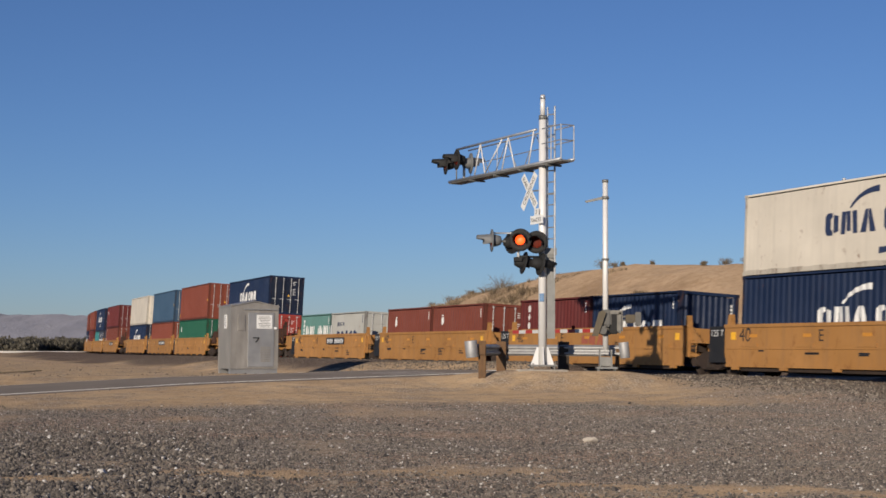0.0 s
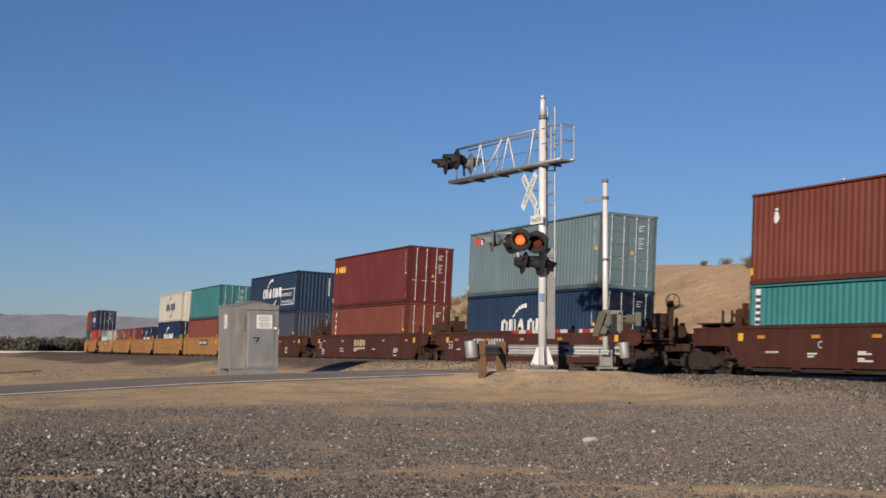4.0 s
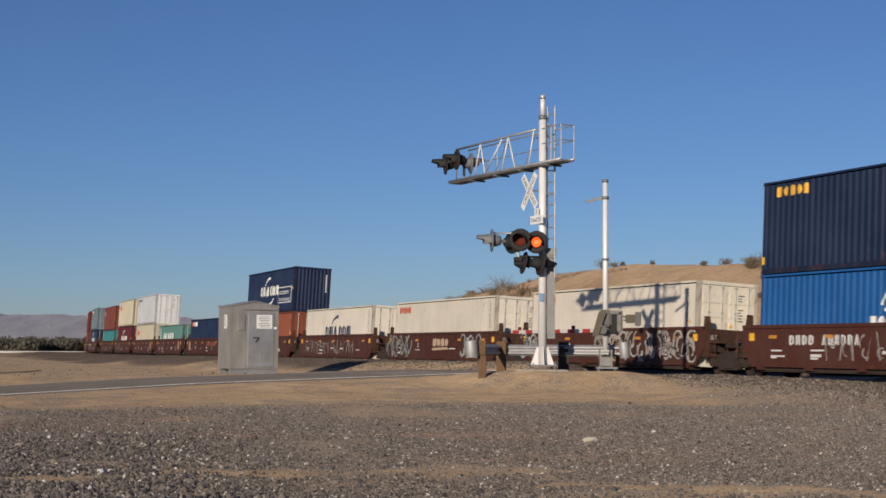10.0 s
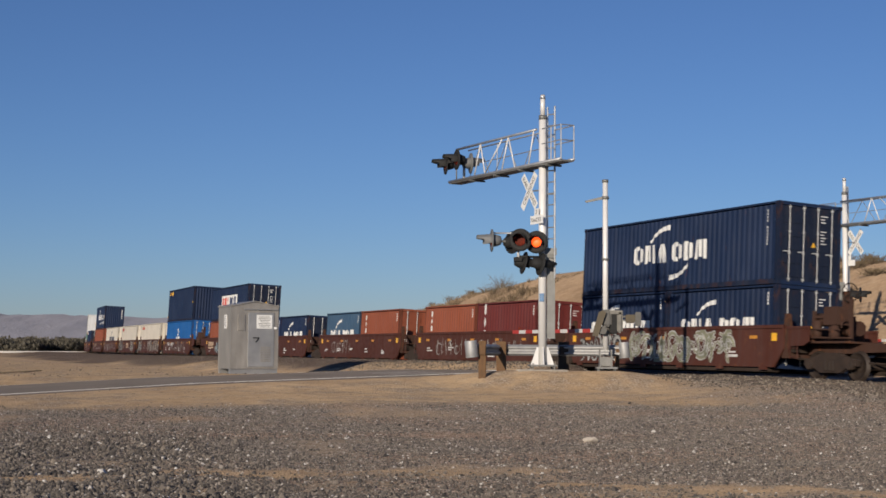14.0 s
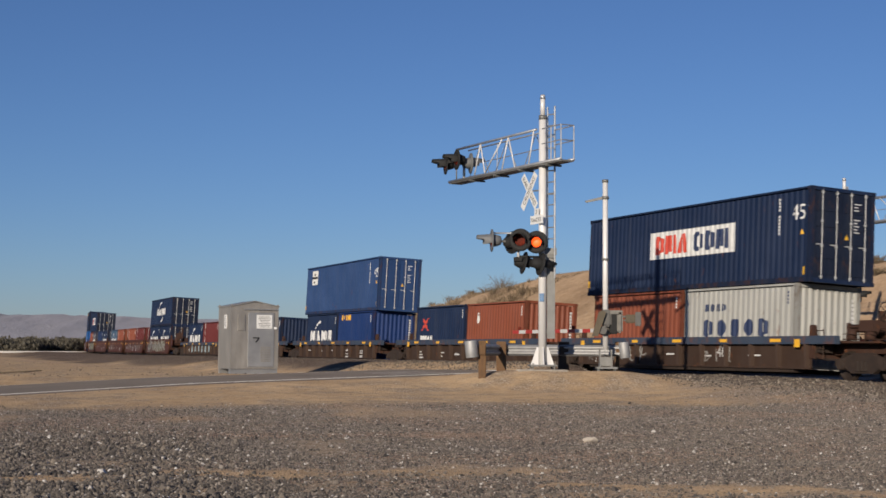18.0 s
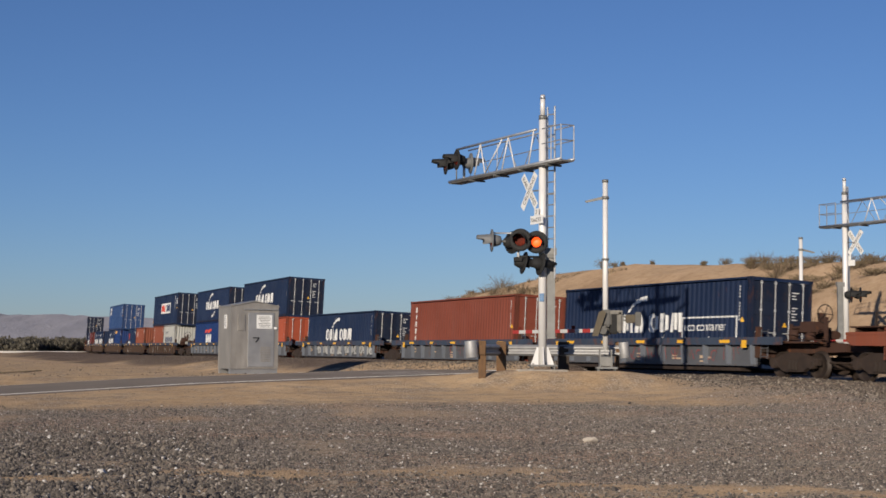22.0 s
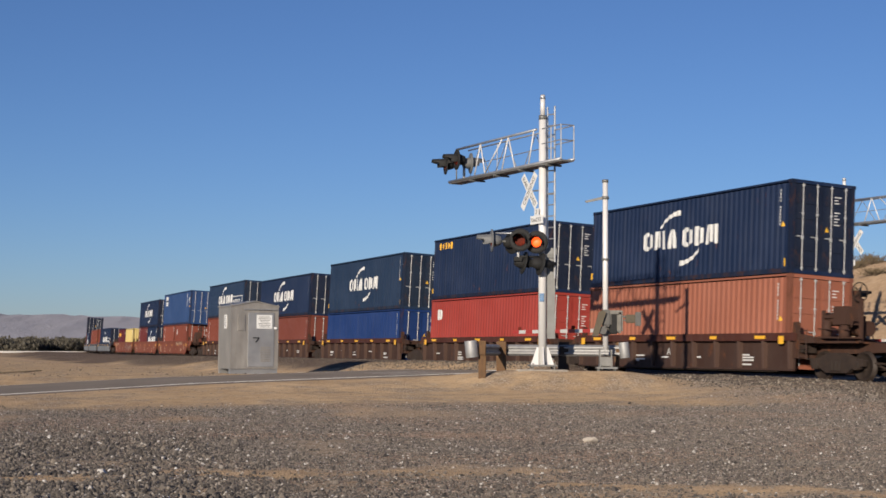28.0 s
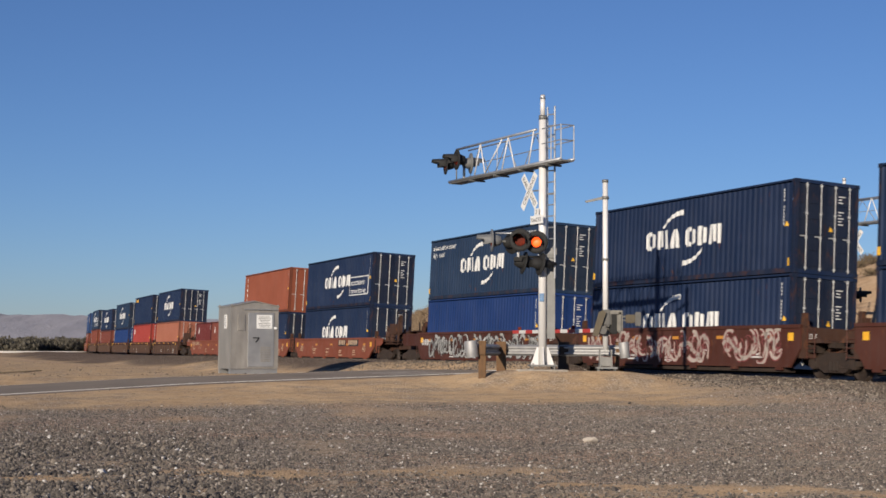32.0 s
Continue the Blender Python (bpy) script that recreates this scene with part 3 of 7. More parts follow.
# ---- mountains, far trees, pale bank ----
def ridge(name, dist, x0, x1, heights, depth, mat, label):
    bm = bmesh.new()
    rng = np.random.RandomState(7)
    n, rows_n = 150, 9
    hs = np.interp(np.linspace(0, 1, n + 1), np.linspace(0, 1, len(heights)), heights)
    rows = []
    for j in range(rows_n + 1):
        t = j / rows_n
        row = []
        for i in range(n + 1):
            x = x0 + (x1 - x0) * i / n
            rough = 1 + 0.045 * float(hash_noise(np.array([x]), np.array([dist + t * depth]), dist / 45, 21)[0]) + 0.035 * float(hash_noise(np.array([x]), np.array([t * depth]), dist / 130, 22)[0]) * (1 + 2 * (0.15 < t < 0.95))
            row.append(bm.verts.new((x, dist + t * depth, hs[i] * (t ** 0.8) * rough - (2 if j == 0 else 0))))
        rows.append(row)
    for a, b in zip(rows, rows[1:]):
        for i in range(n):
            bm.faces.new((a[i], a[i + 1], b[i + 1], b[i])).smooth = True
    tagged(part(name, fix(bm), mat), label, "mountain", kind="structure")


# distance haze is mixed into this pale blue-grey base colour
m_far = plain("hazed_far_rock", (0.215, 0.215, 0.248), 0.95, 0, 0.13, 0.012, None, 0.5, 12)
ridge("backdrop_mountains", 2900, -1500, 500, (84, 83, 82, 81, 80, 74, 76, 66, 60, 56, 52, 50, 42, 38, 34), 500, m_far, "desert mountains on the horizon, coloured blue-grey with haze")

m_bank = plain("pale_bank_sand", (0.56, 0.54, 0.51), 0.9, 0, 0.15, 0.2)
bm = bmesh.new()
box(bm, (-170, 232, 0.1), (-59, 240, 0.80))
tagged(part("bank", bm, m_bank), "pale sand bank along the far field", "bank", kind="structure")


def leaf_cloud(bm, centre, radii, count, size, rng, flat=0.0):
    for _ in range(count):
        while True:
            p = Vector((rng.uniform(-1, 1), rng.uniform(-1, 1), rng.uniform(-1, 1)))
            if 0.25 < p.length < 1:
                break
        c = Vector(centre) + Vector((p.x * radii[0], p.y * radii[1], p.z * radii[2]))
        q = Euler((rng.uniform(0, 6.3), rng.uniform(0, 6.3), rng.uniform(0, 6.3)))
        s = size * rng.uniform(0.6, 1.3)
        a = [Vector((s, 0, 0)), Vector((0, s * 0.45, 0)), Vector((-s, 0, 0)), Vector((0, -s * 0.45, 0.15 * s))]
        vs = []
        for v in a:
            v.rotate(q)
            vs.append(bm.verts.new(c + v))
        bm.faces.new(vs)


def leaf_mat(name, color):
    m, nt, b = nodes_of(name)
    ge = nt.nodes.new("ShaderNodeNewGeometry")
    lo, hi = tuple(c * 0.72 for c in color), tuple(c * 1.3 for c in color)
    nt.links.new(ramp(nt, ge.outputs["Random Per Island"], [(0, lo), (1, hi)]), b.inputs["Base Color"])
    b.inputs["Roughness"].default_value = 0.8
    return m


M_FAR_LEAF = leaf_mat("far_leaf", (0.098, 0.088, 0.066))
M_SCRUB = leaf_mat("scrub_leaf", (0.165, 0.125, 0.07))
M_TWIG = plain("scrub_twig", (0.14, 0.10, 0.065), 0.9)
M_BARK = plain("bark", (0.10, 0.075, 0.05), 0.9, 0, 0.4, 6, None, 0.6, 0.03)


def far_tree(x, y, h, w, rng):
    t = thing("tree", "dark green desert tree in a far row", "tree", "row of trees in the distance")
    bm = bmesh.new()
    rod(bm, (0, 0, -0.2), (0, 0, h * 0.45), 0.22, 0.12, 6)
    for i in range(4):
        a = i * 1.6 + rng.random()
        rod(bm, (0, 0, h * 0.3), (math.cos(a) * w * 0.5, math.sin(a) * w * 0.5, h * 0.65), 0.1, 0.04, 5)
    part("trunk", bm, M_BARK, t)
    bm = bmesh.new()
    for i in range(6):
        a = rng.uniform(0, 6.3)
        r = rng.uniform(0.1, 0.55) * w
        leaf_cloud(bm, (math.cos(a) * r, math.sin(a) * r, h * rng.uniform(0.32, 0.72)), (w * 0.55, w * 0.5, h * 0.27), 130, 0.34, rng)
    part("crown", bm, M_FAR_LEAF, t)
    t.location = (x, y, 0.2)


rng = random.Random(12)
for i in range(40):
    y = rng.uniform(262, 290)
    far_tree((-0.335 + 0.0026 * i) * y + rng.uniform(-2, 2), y, rng.uniform(2.6, 3.7), rng.uniform(2.6, 4.2), rng)


def shrub(x, y, h, w, rng, dense=1.0):
    t = thing("shrub", "dry brown desert shrub on the bare hill", "shrub", "scrub on the hill")
    bm = bmesh.new()
    for i in range(int(22 * dense)):
        a, r = rng.uniform(0, 6.3), rng.uniform(0.2, 1.0) * w * 0.5
        mid = Vector((math.cos(a) * r * 0.5, math.sin(a) * r * 0.5, h * 0.5))
        tip = Vector((math.cos(a) * r, math.sin(a) * r, h * rng.uniform(0.7, 1.05)))
        rod(bm, (0, 0, -0.15), mid, 0.02, 0.012, 4, False)
        rod(bm, mid, tip, 0.012, 0.005, 4, False)
    part("branchwork", bm, M_TWIG, t)
    bm = bmesh.new()
    for i in range(8):
        a, r = rng.uniform(0, 6.3), rng.uniform(0.0, 0.8) * w * 0.5
        leaf_cloud(bm, (math.cos(a) * r, math.sin(a) * r, h * rng.uniform(0.15, 0.6)), (w * 0.30, w * 0.30, h * 0.32), int(58 * dense), 0.042, rng)
    part("foliage", bm, M_SCRUB, t)
    t.location = (x, y, gz(x, y))


def on_ray(px, off):
    """The place beyond the track by off metres, on the line of sight at the picture's abscissa px."""
    az = (px - 784) / 2490.6
    for d in np.arange(40, 260, 0.25):
        x = az * d
        s, o = near_line(np.array([x]), np.array([d]))
        if o[0] >= off:
            return x, d
    return x, d


rng = random.Random(31)
for px, off, h, w in ((797, 25, 0.8, 1.9), (888, 25, 1.5, 2.6), (872, 21, 1.0, 2.0), (905, 18, 0.9, 1.8), (925, 19, 1.1, 2.0), (765, 24, 0.6, 1.2), (740, 24, 0.6, 1.0), (1068, 26, 0.9, 1.6), (1088, 26.5, 0.6, 0.9),
                      (1104, 27, 0.5, 0.5), (1155, 27, 0.4, 0.5), (1247, 27, 0.4, 0.6), (1285, 26, 0.6, 0.9), (1132, 19, 0.35, 1.0), (1196, 18, 0.3, 1.1),
                      (1330, 24, 0.7, 1.0), (1336, 24, 1.0, 1.3), (1356, 24, 1.1, 1.2), (1380, 23, 1.15, 1.9), (1400, 24, 0.9, 1.8), (1440, 24, 0.6, 1.6), (1470, 25, 0.7, 1.3), (1488, 23, 0.6, 1.5), (1520, 24, 0.5, 2.0), (1550, 22, 0.5, 2.0),
                      (1430, 20, 0.5, 1.8), (1345, 20, 0.4, 0.8), (1395, 21, 0.55, 1.8), (1372, 22, 0.6, 1.6), (1415, 22, 0.55, 1.6), (1500, 20, 0.45, 1.8), (1460, 21, 0.5, 1.8), (860, 22, 0.7, 2.0), (835, 23, 0.5, 1.6), (900, 22, 0.9, 1.8), (1545, 25, 0.6, 1.2)):
    shrub(*on_ray(px, off), h, w, rng)
for i in range(16):
    shrub(*on_ray(1335 + 15 * i + rng.uniform(-7, 7), rng.uniform(22, 28)), rng.uniform(0.3, 0.55), rng.uniform(1.3, 2.4), rng, 0.8)


def dry_grass():
    """Bleached grass and low brush on the hill, as one sheet of thin blades in tufts."""
    rng = np.random.RandomState(17)
    spots = []
    # (from, to along the track; from, to beyond it; tufts; height; blades)
    for s0, s1, o0, o1, n, h, k in ((50, 106, 9, 24, 3800, 0.26, 10), (56, 102, 11, 20, 1100, 0.42, 20), (-40, 52, 10, 20, 420, 0.2, 8), (-70, 14, 19, 30, 900, 0.40, 12)):
        s, o = s0 + (s1 - s0) * rng.rand(n), o0 + (o1 - o0) * rng.rand(n)
        an = np.interp(s, LINE_S, LINE_A)
        x, y = np.interp(s, LINE_S, LINE_X) + o * np.cos(an), np.interp(s, LINE_S, LINE_Y) + o * np.sin(an)
        keep = hash_noise(x, y, 3.2, 61) + 0.5 * hash_noise(x, y, 1.1, 62) > (0.25 if s0 == -40 else -0.15)
        spots.append((x[keep], y[keep], h, k))
    verts = []
    for x, y, h, k in spots:
        z = ground_z(x, y)
        m = len(x) * k
        bx, by, bz = np.repeat(x, k), np.repeat(y, k), np.repeat(z, k)
        grow = np.repeat(0.5 + 0.9 * rng.rand(len(x)), k)
        a, r = rng.rand(m) * math.tau, 0.18 * rng.rand(m) * grow
        px, py = bx + r * np.cos(a), by + r * np.sin(a)
        tall, lean = h * grow * (0.5 + 0.6 * rng.rand(m)), h * grow * (0.3 + 0.8 * rng.rand(m))
        b = rng.rand(m) * math.tau
        w = 0.018 + 0.02 * rng.rand(m)
        p0 = np.stack([px - w * np.sin(b), py + w * np.cos(b), bz - 0.03], 1)
        p1 = np.stack([px + w * np.sin(b), py - w * np.cos(b), bz - 0.03], 1)
        p2 = np.stack([px + lean * np.cos(a), py + lean * np.sin(a), bz + tall], 1)
        verts.append(np.stack([p0, p1, p2], 1).reshape(-1, 3))
    v = np.concatenate(verts)
    me = bpy.data.meshes.new("dry_grass")
    me.from_pydata(v.tolist(), [], np.arange(len(v)).reshape(-1, 3).tolist())
    m, nt, b = nodes_of("bleached_grass")
    ge = nt.nodes.new("ShaderNodeNewGeometry")
    nt.links.new(ramp(nt, ge.outputs["Random Per Island"], [(0.0, (0.145, 0.102, 0.064)), (0.5, (0.255, 0.183, 0.113)), (1.0, (0.37, 0.278, 0.180))]), b.inputs["Base Color"])
    b.inputs["Roughness"].default_value = 0.9
    me.materials.append(m)
    tagged(new("dry_grass", me), "bleached dry grass and low brush on the hill", "dry grass", kind="stuff")


dry_grass()


def fallen_pole():
    bm = bmesh.new()
    rod(bm, (0, 0, 0), (1.35, 0.1, 0.08), 0.026, 0.016, 8)
    rod(bm, (0.8, 0.06, 0.02), (1.1, 0.3, 0.06), 0.018, 0.008, 6)
    o = part("fallen_pole", bm, M_BARK)
    x, y = -14.5, 46.2
    o.matrix_world = pose(x, y, gz(x, y) + 0.03, 0, 0, 6)
    tagged(o, "dark weathered wooden pole lying on sand", "pole")


fallen_pole()

# ---- the train ----
def travelled(t):
    return 24.7903 * t - 0.0612624 * t * t + 0.00044967 * t ** 3


MOVERS = []       # (thing, place on the track at the start, pose within the car)
DOWN = 0.87       # rail top below eye height
FLOOR = 0.31      # container floor above rail top
HI, STD = 2.896, 2.591
HALF_W = 1.219


def text_mesh(string, size, material):
    key = ("text", string, size, material.name)
    if key not in CACHE:
        cu = bpy.data.curves.new("text", "FONT")
        cu.body, cu.size = string, size
        tmp = bpy.data.objects.new("text", cu)
        scene.collection.objects.link(tmp)
        me = bpy.data.meshes.new_from_object(tmp.evaluated_get(bpy.context.evaluated_depsgraph_get()))
        bpy.data.objects.remove(tmp)
        me.materials.clear()
        me.materials.append(material)
        CACHE[key] = me
    return CACHE[key]


def side_pose(x_left, y, z):
    """Frame on a near side: u runs backwards along the train, v up, facing out."""
    return Matrix(((-1, 0, 0, x_left), (0, 0, 1, y), (0, 1, 0, z), (0, 0, 0, 1)))


def rear_pose(x, z):
    """Frame on a rear end: u runs to the far side, v up, facing back."""
    return Matrix(((0, 0, -1, x), (-1, 0, 0, HALF_W), (0, 1, 0, z), (0, 0, 0, 1)))


def flat_mesh(key, polys, material):
    k = ("flat", key, material.name)
    if k not in CACHE:
        me = bpy.data.meshes.new("marking")
        vs, fs = [], []
        for p in polys:
            fs.append(list(range(len(vs), len(vs) + len(p))))
            vs += [(a, b, 0) for a, b in p]
        me.from_pydata(vs, [], fs)
        me.materials.append(material)
        CACHE[k] = me
    return CACHE[k]


def rect(u, v, w, h, slant=0.0):
    return [(u, v), (u + w, v), (u + w + slant, v + h), (u + slant, v + h)]


def blocks(u, v, widths, h, gap=0.12, forms="bo", slant=0.0):
    """A row of plain solid shapes in the place of a word mark: blocks, discs, wedges; a negative width is a space."""
    out, i = [], 0
    for w in widths:
        if w < 0:
            u -= w
            continue
        f = forms[i % len(forms)]
        if f == "o":
            out.append([(u + w / 2 + w / 2 * math.cos(k * math.tau / 12), v + h / 2 + h / 2 * math.sin(k * math.tau / 12)) for k in range(12)])
        elif f == "a":
            out.append([(u, v), (u + w * 0.38, v), (u + w * 0.5, v + h * 0.62), (u + w * 0.5, v + h), (u + w * 0.32, v + h)])
            out.append([(u + w * 0.62, v), (u + w, v), (u + w * 0.68, v + h), (u + w * 0.53, v + h), (u + w * 0.53, v + h * 0.62)])
        elif f == "d":
            c = w * 0.16
            out.append([(u + c, v), (u + w * 0.56, v), (u + w * 0.56, v + h * 0.2), (u + w * 0.42, v + h * 0.26), (u + w * 0.42, v + h * 0.74), (u + w * 0.56, v + h * 0.8), (u + w * 0.56, v + h), (u + c, v + h), (u, v + h - c), (u, v + c)])
            out.append([(u + w * 0.64, v + h * 0.08), (u + w, v + h * 0.16), (u + w, v + h * 0.84), (u + w * 0.64, v + h * 0.92)])
        elif f == "m":
            out.append(rect(u, v, w * 0.27, h, w * 0.06))
            out.append(rect(u + w * 0.36, v + h * 0.12, w * 0.24, h * 0.88, -w * 0.03))
            out.append(rect(u + w * 0.72, v, w * 0.27, h, -w * 0.05))
        else:
            c = min(w, h) * 0.14
            out.append([(u + c, v), (u + w - c, v), (u + w, v + c), (u + w, v + h - c), (u + w - c, v + h), (u + c, v + h), (u, v + h - c), (u, v + c)])
        u += w + gap
        i += 1
    return out


def arc_poly(cu, cv, r, a0, a1, t0, t1, n=10, wide=1.0):
    """A tapering bow."""
    outer, inner = [], []
    for i in range(n + 1):
        a = a0 + (a1 - a0) * i / n
        t = t0 + (t1 - t0) * i / n
        outer.append((cu + wide * (r + t / 2) * math.cos(a), cv + (r + t / 2) * math.sin(a)))
        inner.append((cu + wide * (r - t / 2) * math.cos(a), cv + (r - t / 2) * math.sin(a)))
    return [[outer[i], inner[i], inner[i + 1], outer[i + 1]] for i in range(n)]


def put(name, mesh, parent, m, label=""):
    o = part(name, mesh, None, parent, label)
    o.matrix_local = m
    if name in ("small_marking", "spray_paint", "stencil", "grab_irons", "lettering"):
        o["kind"] = "stuff"
    return o


WORD7 = (0.55, 0.70, 0.62, -0.22, 0.55, 0.58, 0.70)


PRESS_DEPTH, PRESS_PITCH = 0.036, 0.278


def press_line(span):
    """Where the pressed side of a container bends, along its length, and how deep it is there."""
    n = max(3, round(span / PRESS_PITCH))
    p = span / n
    xs = []
    for i in range(n):
        x = -span / 2 + i * p
        xs += [(x, 0), (x + p * 0.28, 0), (x + p * 0.5, 1), (x + p * 0.78, 1)]
    return xs + [(span / 2, 0)]


def cut(poly, x, keep_above):
    """The part of a polygon on one side of an upright line."""
    out = []
    for (ax, ay), (bx, by) in zip(poly, poly[1:] + poly[:1]):
        a_in, b_in = (ax >= x) == keep_above, (bx >= x) == keep_above
        if a_in:
            out.append((ax, ay))
        if a_in != b_in:
            f = (x - ax) / (bx - ax)
            out.append((x, ay + f * (by - ay)))
    return out


def pressed(mesh, x_left, L):
    """A copy of a flat marking that follows the ribs of the side on which it is painted."""
    key = ("pressed", mesh.name, round(x_left, 3), L)
    if key in CACHE:
        return CACHE[key]
    line = press_line(L - 0.30)
    bends = [x for x, d in line]
    deep = [d * PRESS_DEPTH for x, d in line]
    vs, fs = [], []
    for f in mesh.polygons:
        poly = [(x_left - mesh.vertices[i].co.x, mesh.vertices[i].co.y) for i in f.vertices]
        lo, hi = min(p[0] for p in poly), max(p[0] for p in poly)
        for x0, x1 in zip([-99.0] + bends, bends + [99.0]):
            if x1 <= lo or x0 >= hi:
                continue
            q = cut(cut(poly, x0, True), x1, False) if x0 > lo or x1 < hi else poly
            if len(q) > 2:
                fs.append(list(range(len(vs), len(vs) + len(q))))
                vs += [(x_left - x, v, -float(np.interp(x, bends, deep))) for x, v in q]
    me = bpy.data.meshes.new("marking")
    me.from_pydata(vs, [], fs)
    me.materials.append(mesh.materials[0])
    CACHE[key] = me
    return me


def mark_side(body, kind, L, H, smooth_side, y=HALF_W + 0.006):
    """Painted markings on the near side of a container."""
    def stick(name, mesh, parent, m, label=""):
        return put(name, mesh if smooth_side else pressed(mesh, m.translation.x, L), parent, m, label)

    big = L > 8
    at = lambda u, v: side_pose(L / 2 - u, y, v)
    mc = H * 0.52
    if kind.startswith("cma"):
        ink = M_MARK_NAVY if kind == "cma_navy" else M_MARK
        if kind == "cma_label":
            lu = 4.35 if L > 13 else 3.6
            stick("label_panel", flat_mesh("cma_label", [rect(0, 0, 5.15, 0.95)], M_MARK), body, at(lu, mc - 0.38), "white panel")
            stick("marking", flat_mesh("cma_l1", blocks(0, 0, WORD7[:3], 0.66, 0.09, "dma"), M_MARK_RED), body, side_pose(L / 2 - lu - 0.35, y + 0.005, mc - 0.235))
            stick("marking", flat_mesh("cma_l2", blocks(0, 0, WORD7[4:], 0.66, 0.09, "ddm"), M_MARK_NAVY), body, side_pose(L / 2 - lu - 2.75, y + 0.005, mc - 0.235))
            if L > 13:
                stick("number", text_mesh("45", 0.66, M_MARK), body, at(L - 0.92, H * 0.66), "white number")
        else:
            u0 = 3.75 if big else 0.8
            k = 1.0 if big else 0.9
            if kind == "cma_navy":
                u0 = 4.0
            stick("marking", flat_mesh(("cma", k), blocks(0, 0, [w * k * 1.05 for w in WORD7], 0.66 * k, 0.10 * k, "dmaddm"), ink), body, at(u0, mc - 0.35), "pale block-shaped word mark" if ink is M_MARK else "dark block-shaped word mark")
            stick("marking", flat_mesh(("bow1", k), arc_poly(0, 0, 0.88 * k, radians(152), radians(88), 0.05, 0.19 * k, 10, 1.5), ink), body, at(u0 + 2.25 * k, mc - 0.02), "bow-shaped stroke")
            if kind in ("cma", "cma_navy", "cma_eco", "cma_adv", "cma_left") and big:
                stick("marking", flat_mesh(("bow2", k), arc_poly(0, 0, 0.88 * k, radians(-28), radians(-92), 0.05, 0.19 * k, 10, 1.5), ink), body, at(u0 + 2.35 * k, mc - 0.02), "bow-shaped stroke")
        if kind == "cma_eco":
            fr = [rect(0, 0, 3.15, 0.05), rect(0, 1.0, 3.15, 0.05), rect(0, 0.05, 0.05, 0.95), rect(3.10, 0.05, 0.05, 0.95)]
            stick("frame_marking", flat_mesh("eco_frame", fr, M_MARK), body, at(u0 + 4.62, mc - 0.90), "white outlined panel")
            stick("lettering", text_mesh("eco container", 0.44, M_MARK), body, at(u0 + 4.72, mc - 0.32), "white lettering")
            stick("lettering", text_mesh("bamboo flooring", 0.38, M_MARK), body, at(u0 + 4.74, mc - 0.77), "white lettering")
        if kind == "cma_left":
            for i, line in enumerate(("eco container", "bamboo flooring", "light steel")):
                stick("lettering", text_mesh(line, 0.40, M_MARK), body, at(0.45, mc - 0.28 - 0.42 * i), "white lettering")
        if kind == "cma_adv":
            stick("lettering", text_mesh("advanced container", 0.34, M_MARK), body, at(0.35, H * 0.82), "white lettering")
            stick("lettering", text_mesh("light steel", 0.34, M_MARK), body, at(0.35, H * 0.70), "white lettering")
            stick("lettering", text_mesh("eco container", 0.30, M_MARK), body, at(9.6, H * 0.85), "white lettering")
            stick("lettering", text_mesh("bamboo flooring", 0.28, M_MARK), body, at(9.4, H * 0.74), "white lettering")
    elif kind in ("tri", "tex"):
        n = 6 if kind == "tri" else 3
        hh = 0.30 if kind == "tri" else 0.5
        pol = []
        for i in range(n):
            v = -i * hh * 1.15
            pol += blocks(0, v, (0.24,), hh * 0.92, 0, "bob"[i % 3])
        stick("marking", flat_mesh(kind, pol, M_MARK), body, at(0.75, H * 0.80), "white upright row of block shapes")
    elif kind == "upright":
        stick("label_panel", flat_mesh("upright", [rect(0, 0, 0.32, 2.0)], M_MARK), body, at(0.3, H * 0.18), "white upright panel")
        stick("marking", flat_mesh("upright2", [rect(0.05, 0.1 + i * 0.2, 0.2, 0.11) for i in range(9)], M_MARK_NAVY), body, side_pose(L / 2 - 0.32, y + 0.005, H * 0.18))
    elif kind == "seaco":
        stick("marking", flat_mesh("seaco", blocks(0, 0, (0.24,) * 5, 0.32, 0.07), M_MARK_GOLD), body, at(0.7, H * 0.82), "gold block-shaped word mark")
    elif kind == "seaco_red":
        stick("marking", flat_mesh("seaco_r", blocks(0, 0, (0.24,) * 5, 0.32, 0.07), M_MARK_RED), body, at(0.6, H * 0.80), "red block-shaped word mark")
    elif kind == "gesea":
        stick("marking", flat_mesh("ge1", blocks(0, 0, (0.3, 0.3), 0.36, 0.05), M_MARK_RED), body, at(0.5, H * 0.80), "red block-shaped word mark")
        stick("marking", flat_mesh("ge2", blocks(0, 0, (0.28,) * 5, 0.36, 0.06), M_MARK), body, at(1.25, H * 0.80), "white block-shaped word mark")
    elif kind == "oocl":
        stick("marking", flat_mesh("oocl", blocks(0, 0, (0.3,) * 4, 0.46, 0.06), M_MARK_RED), body, at(1.0, H * 0.62), "red block-shaped word mark")
    elif kind == "cosco":
        k = 1.0 if L < 8 else 1.15
        stick("marking", flat_mesh(("cosco", k), blocks(0, 0, (0.48 * k,) * 5, 0.56 * k, 0.26, "dobod"), M_MARK_NAVY), body, at(1.2 if L < 8 else 4.0, H * 0.38), "navy block-shaped word mark")
        stick("marking", flat_mesh("cosco2", blocks(0, 0, (0.24,) * 4, 0.24, 0.06, "md"), M_MARK_NAVY), body, at(1.25, H * 0.70))
    elif kind == "cosco_w":
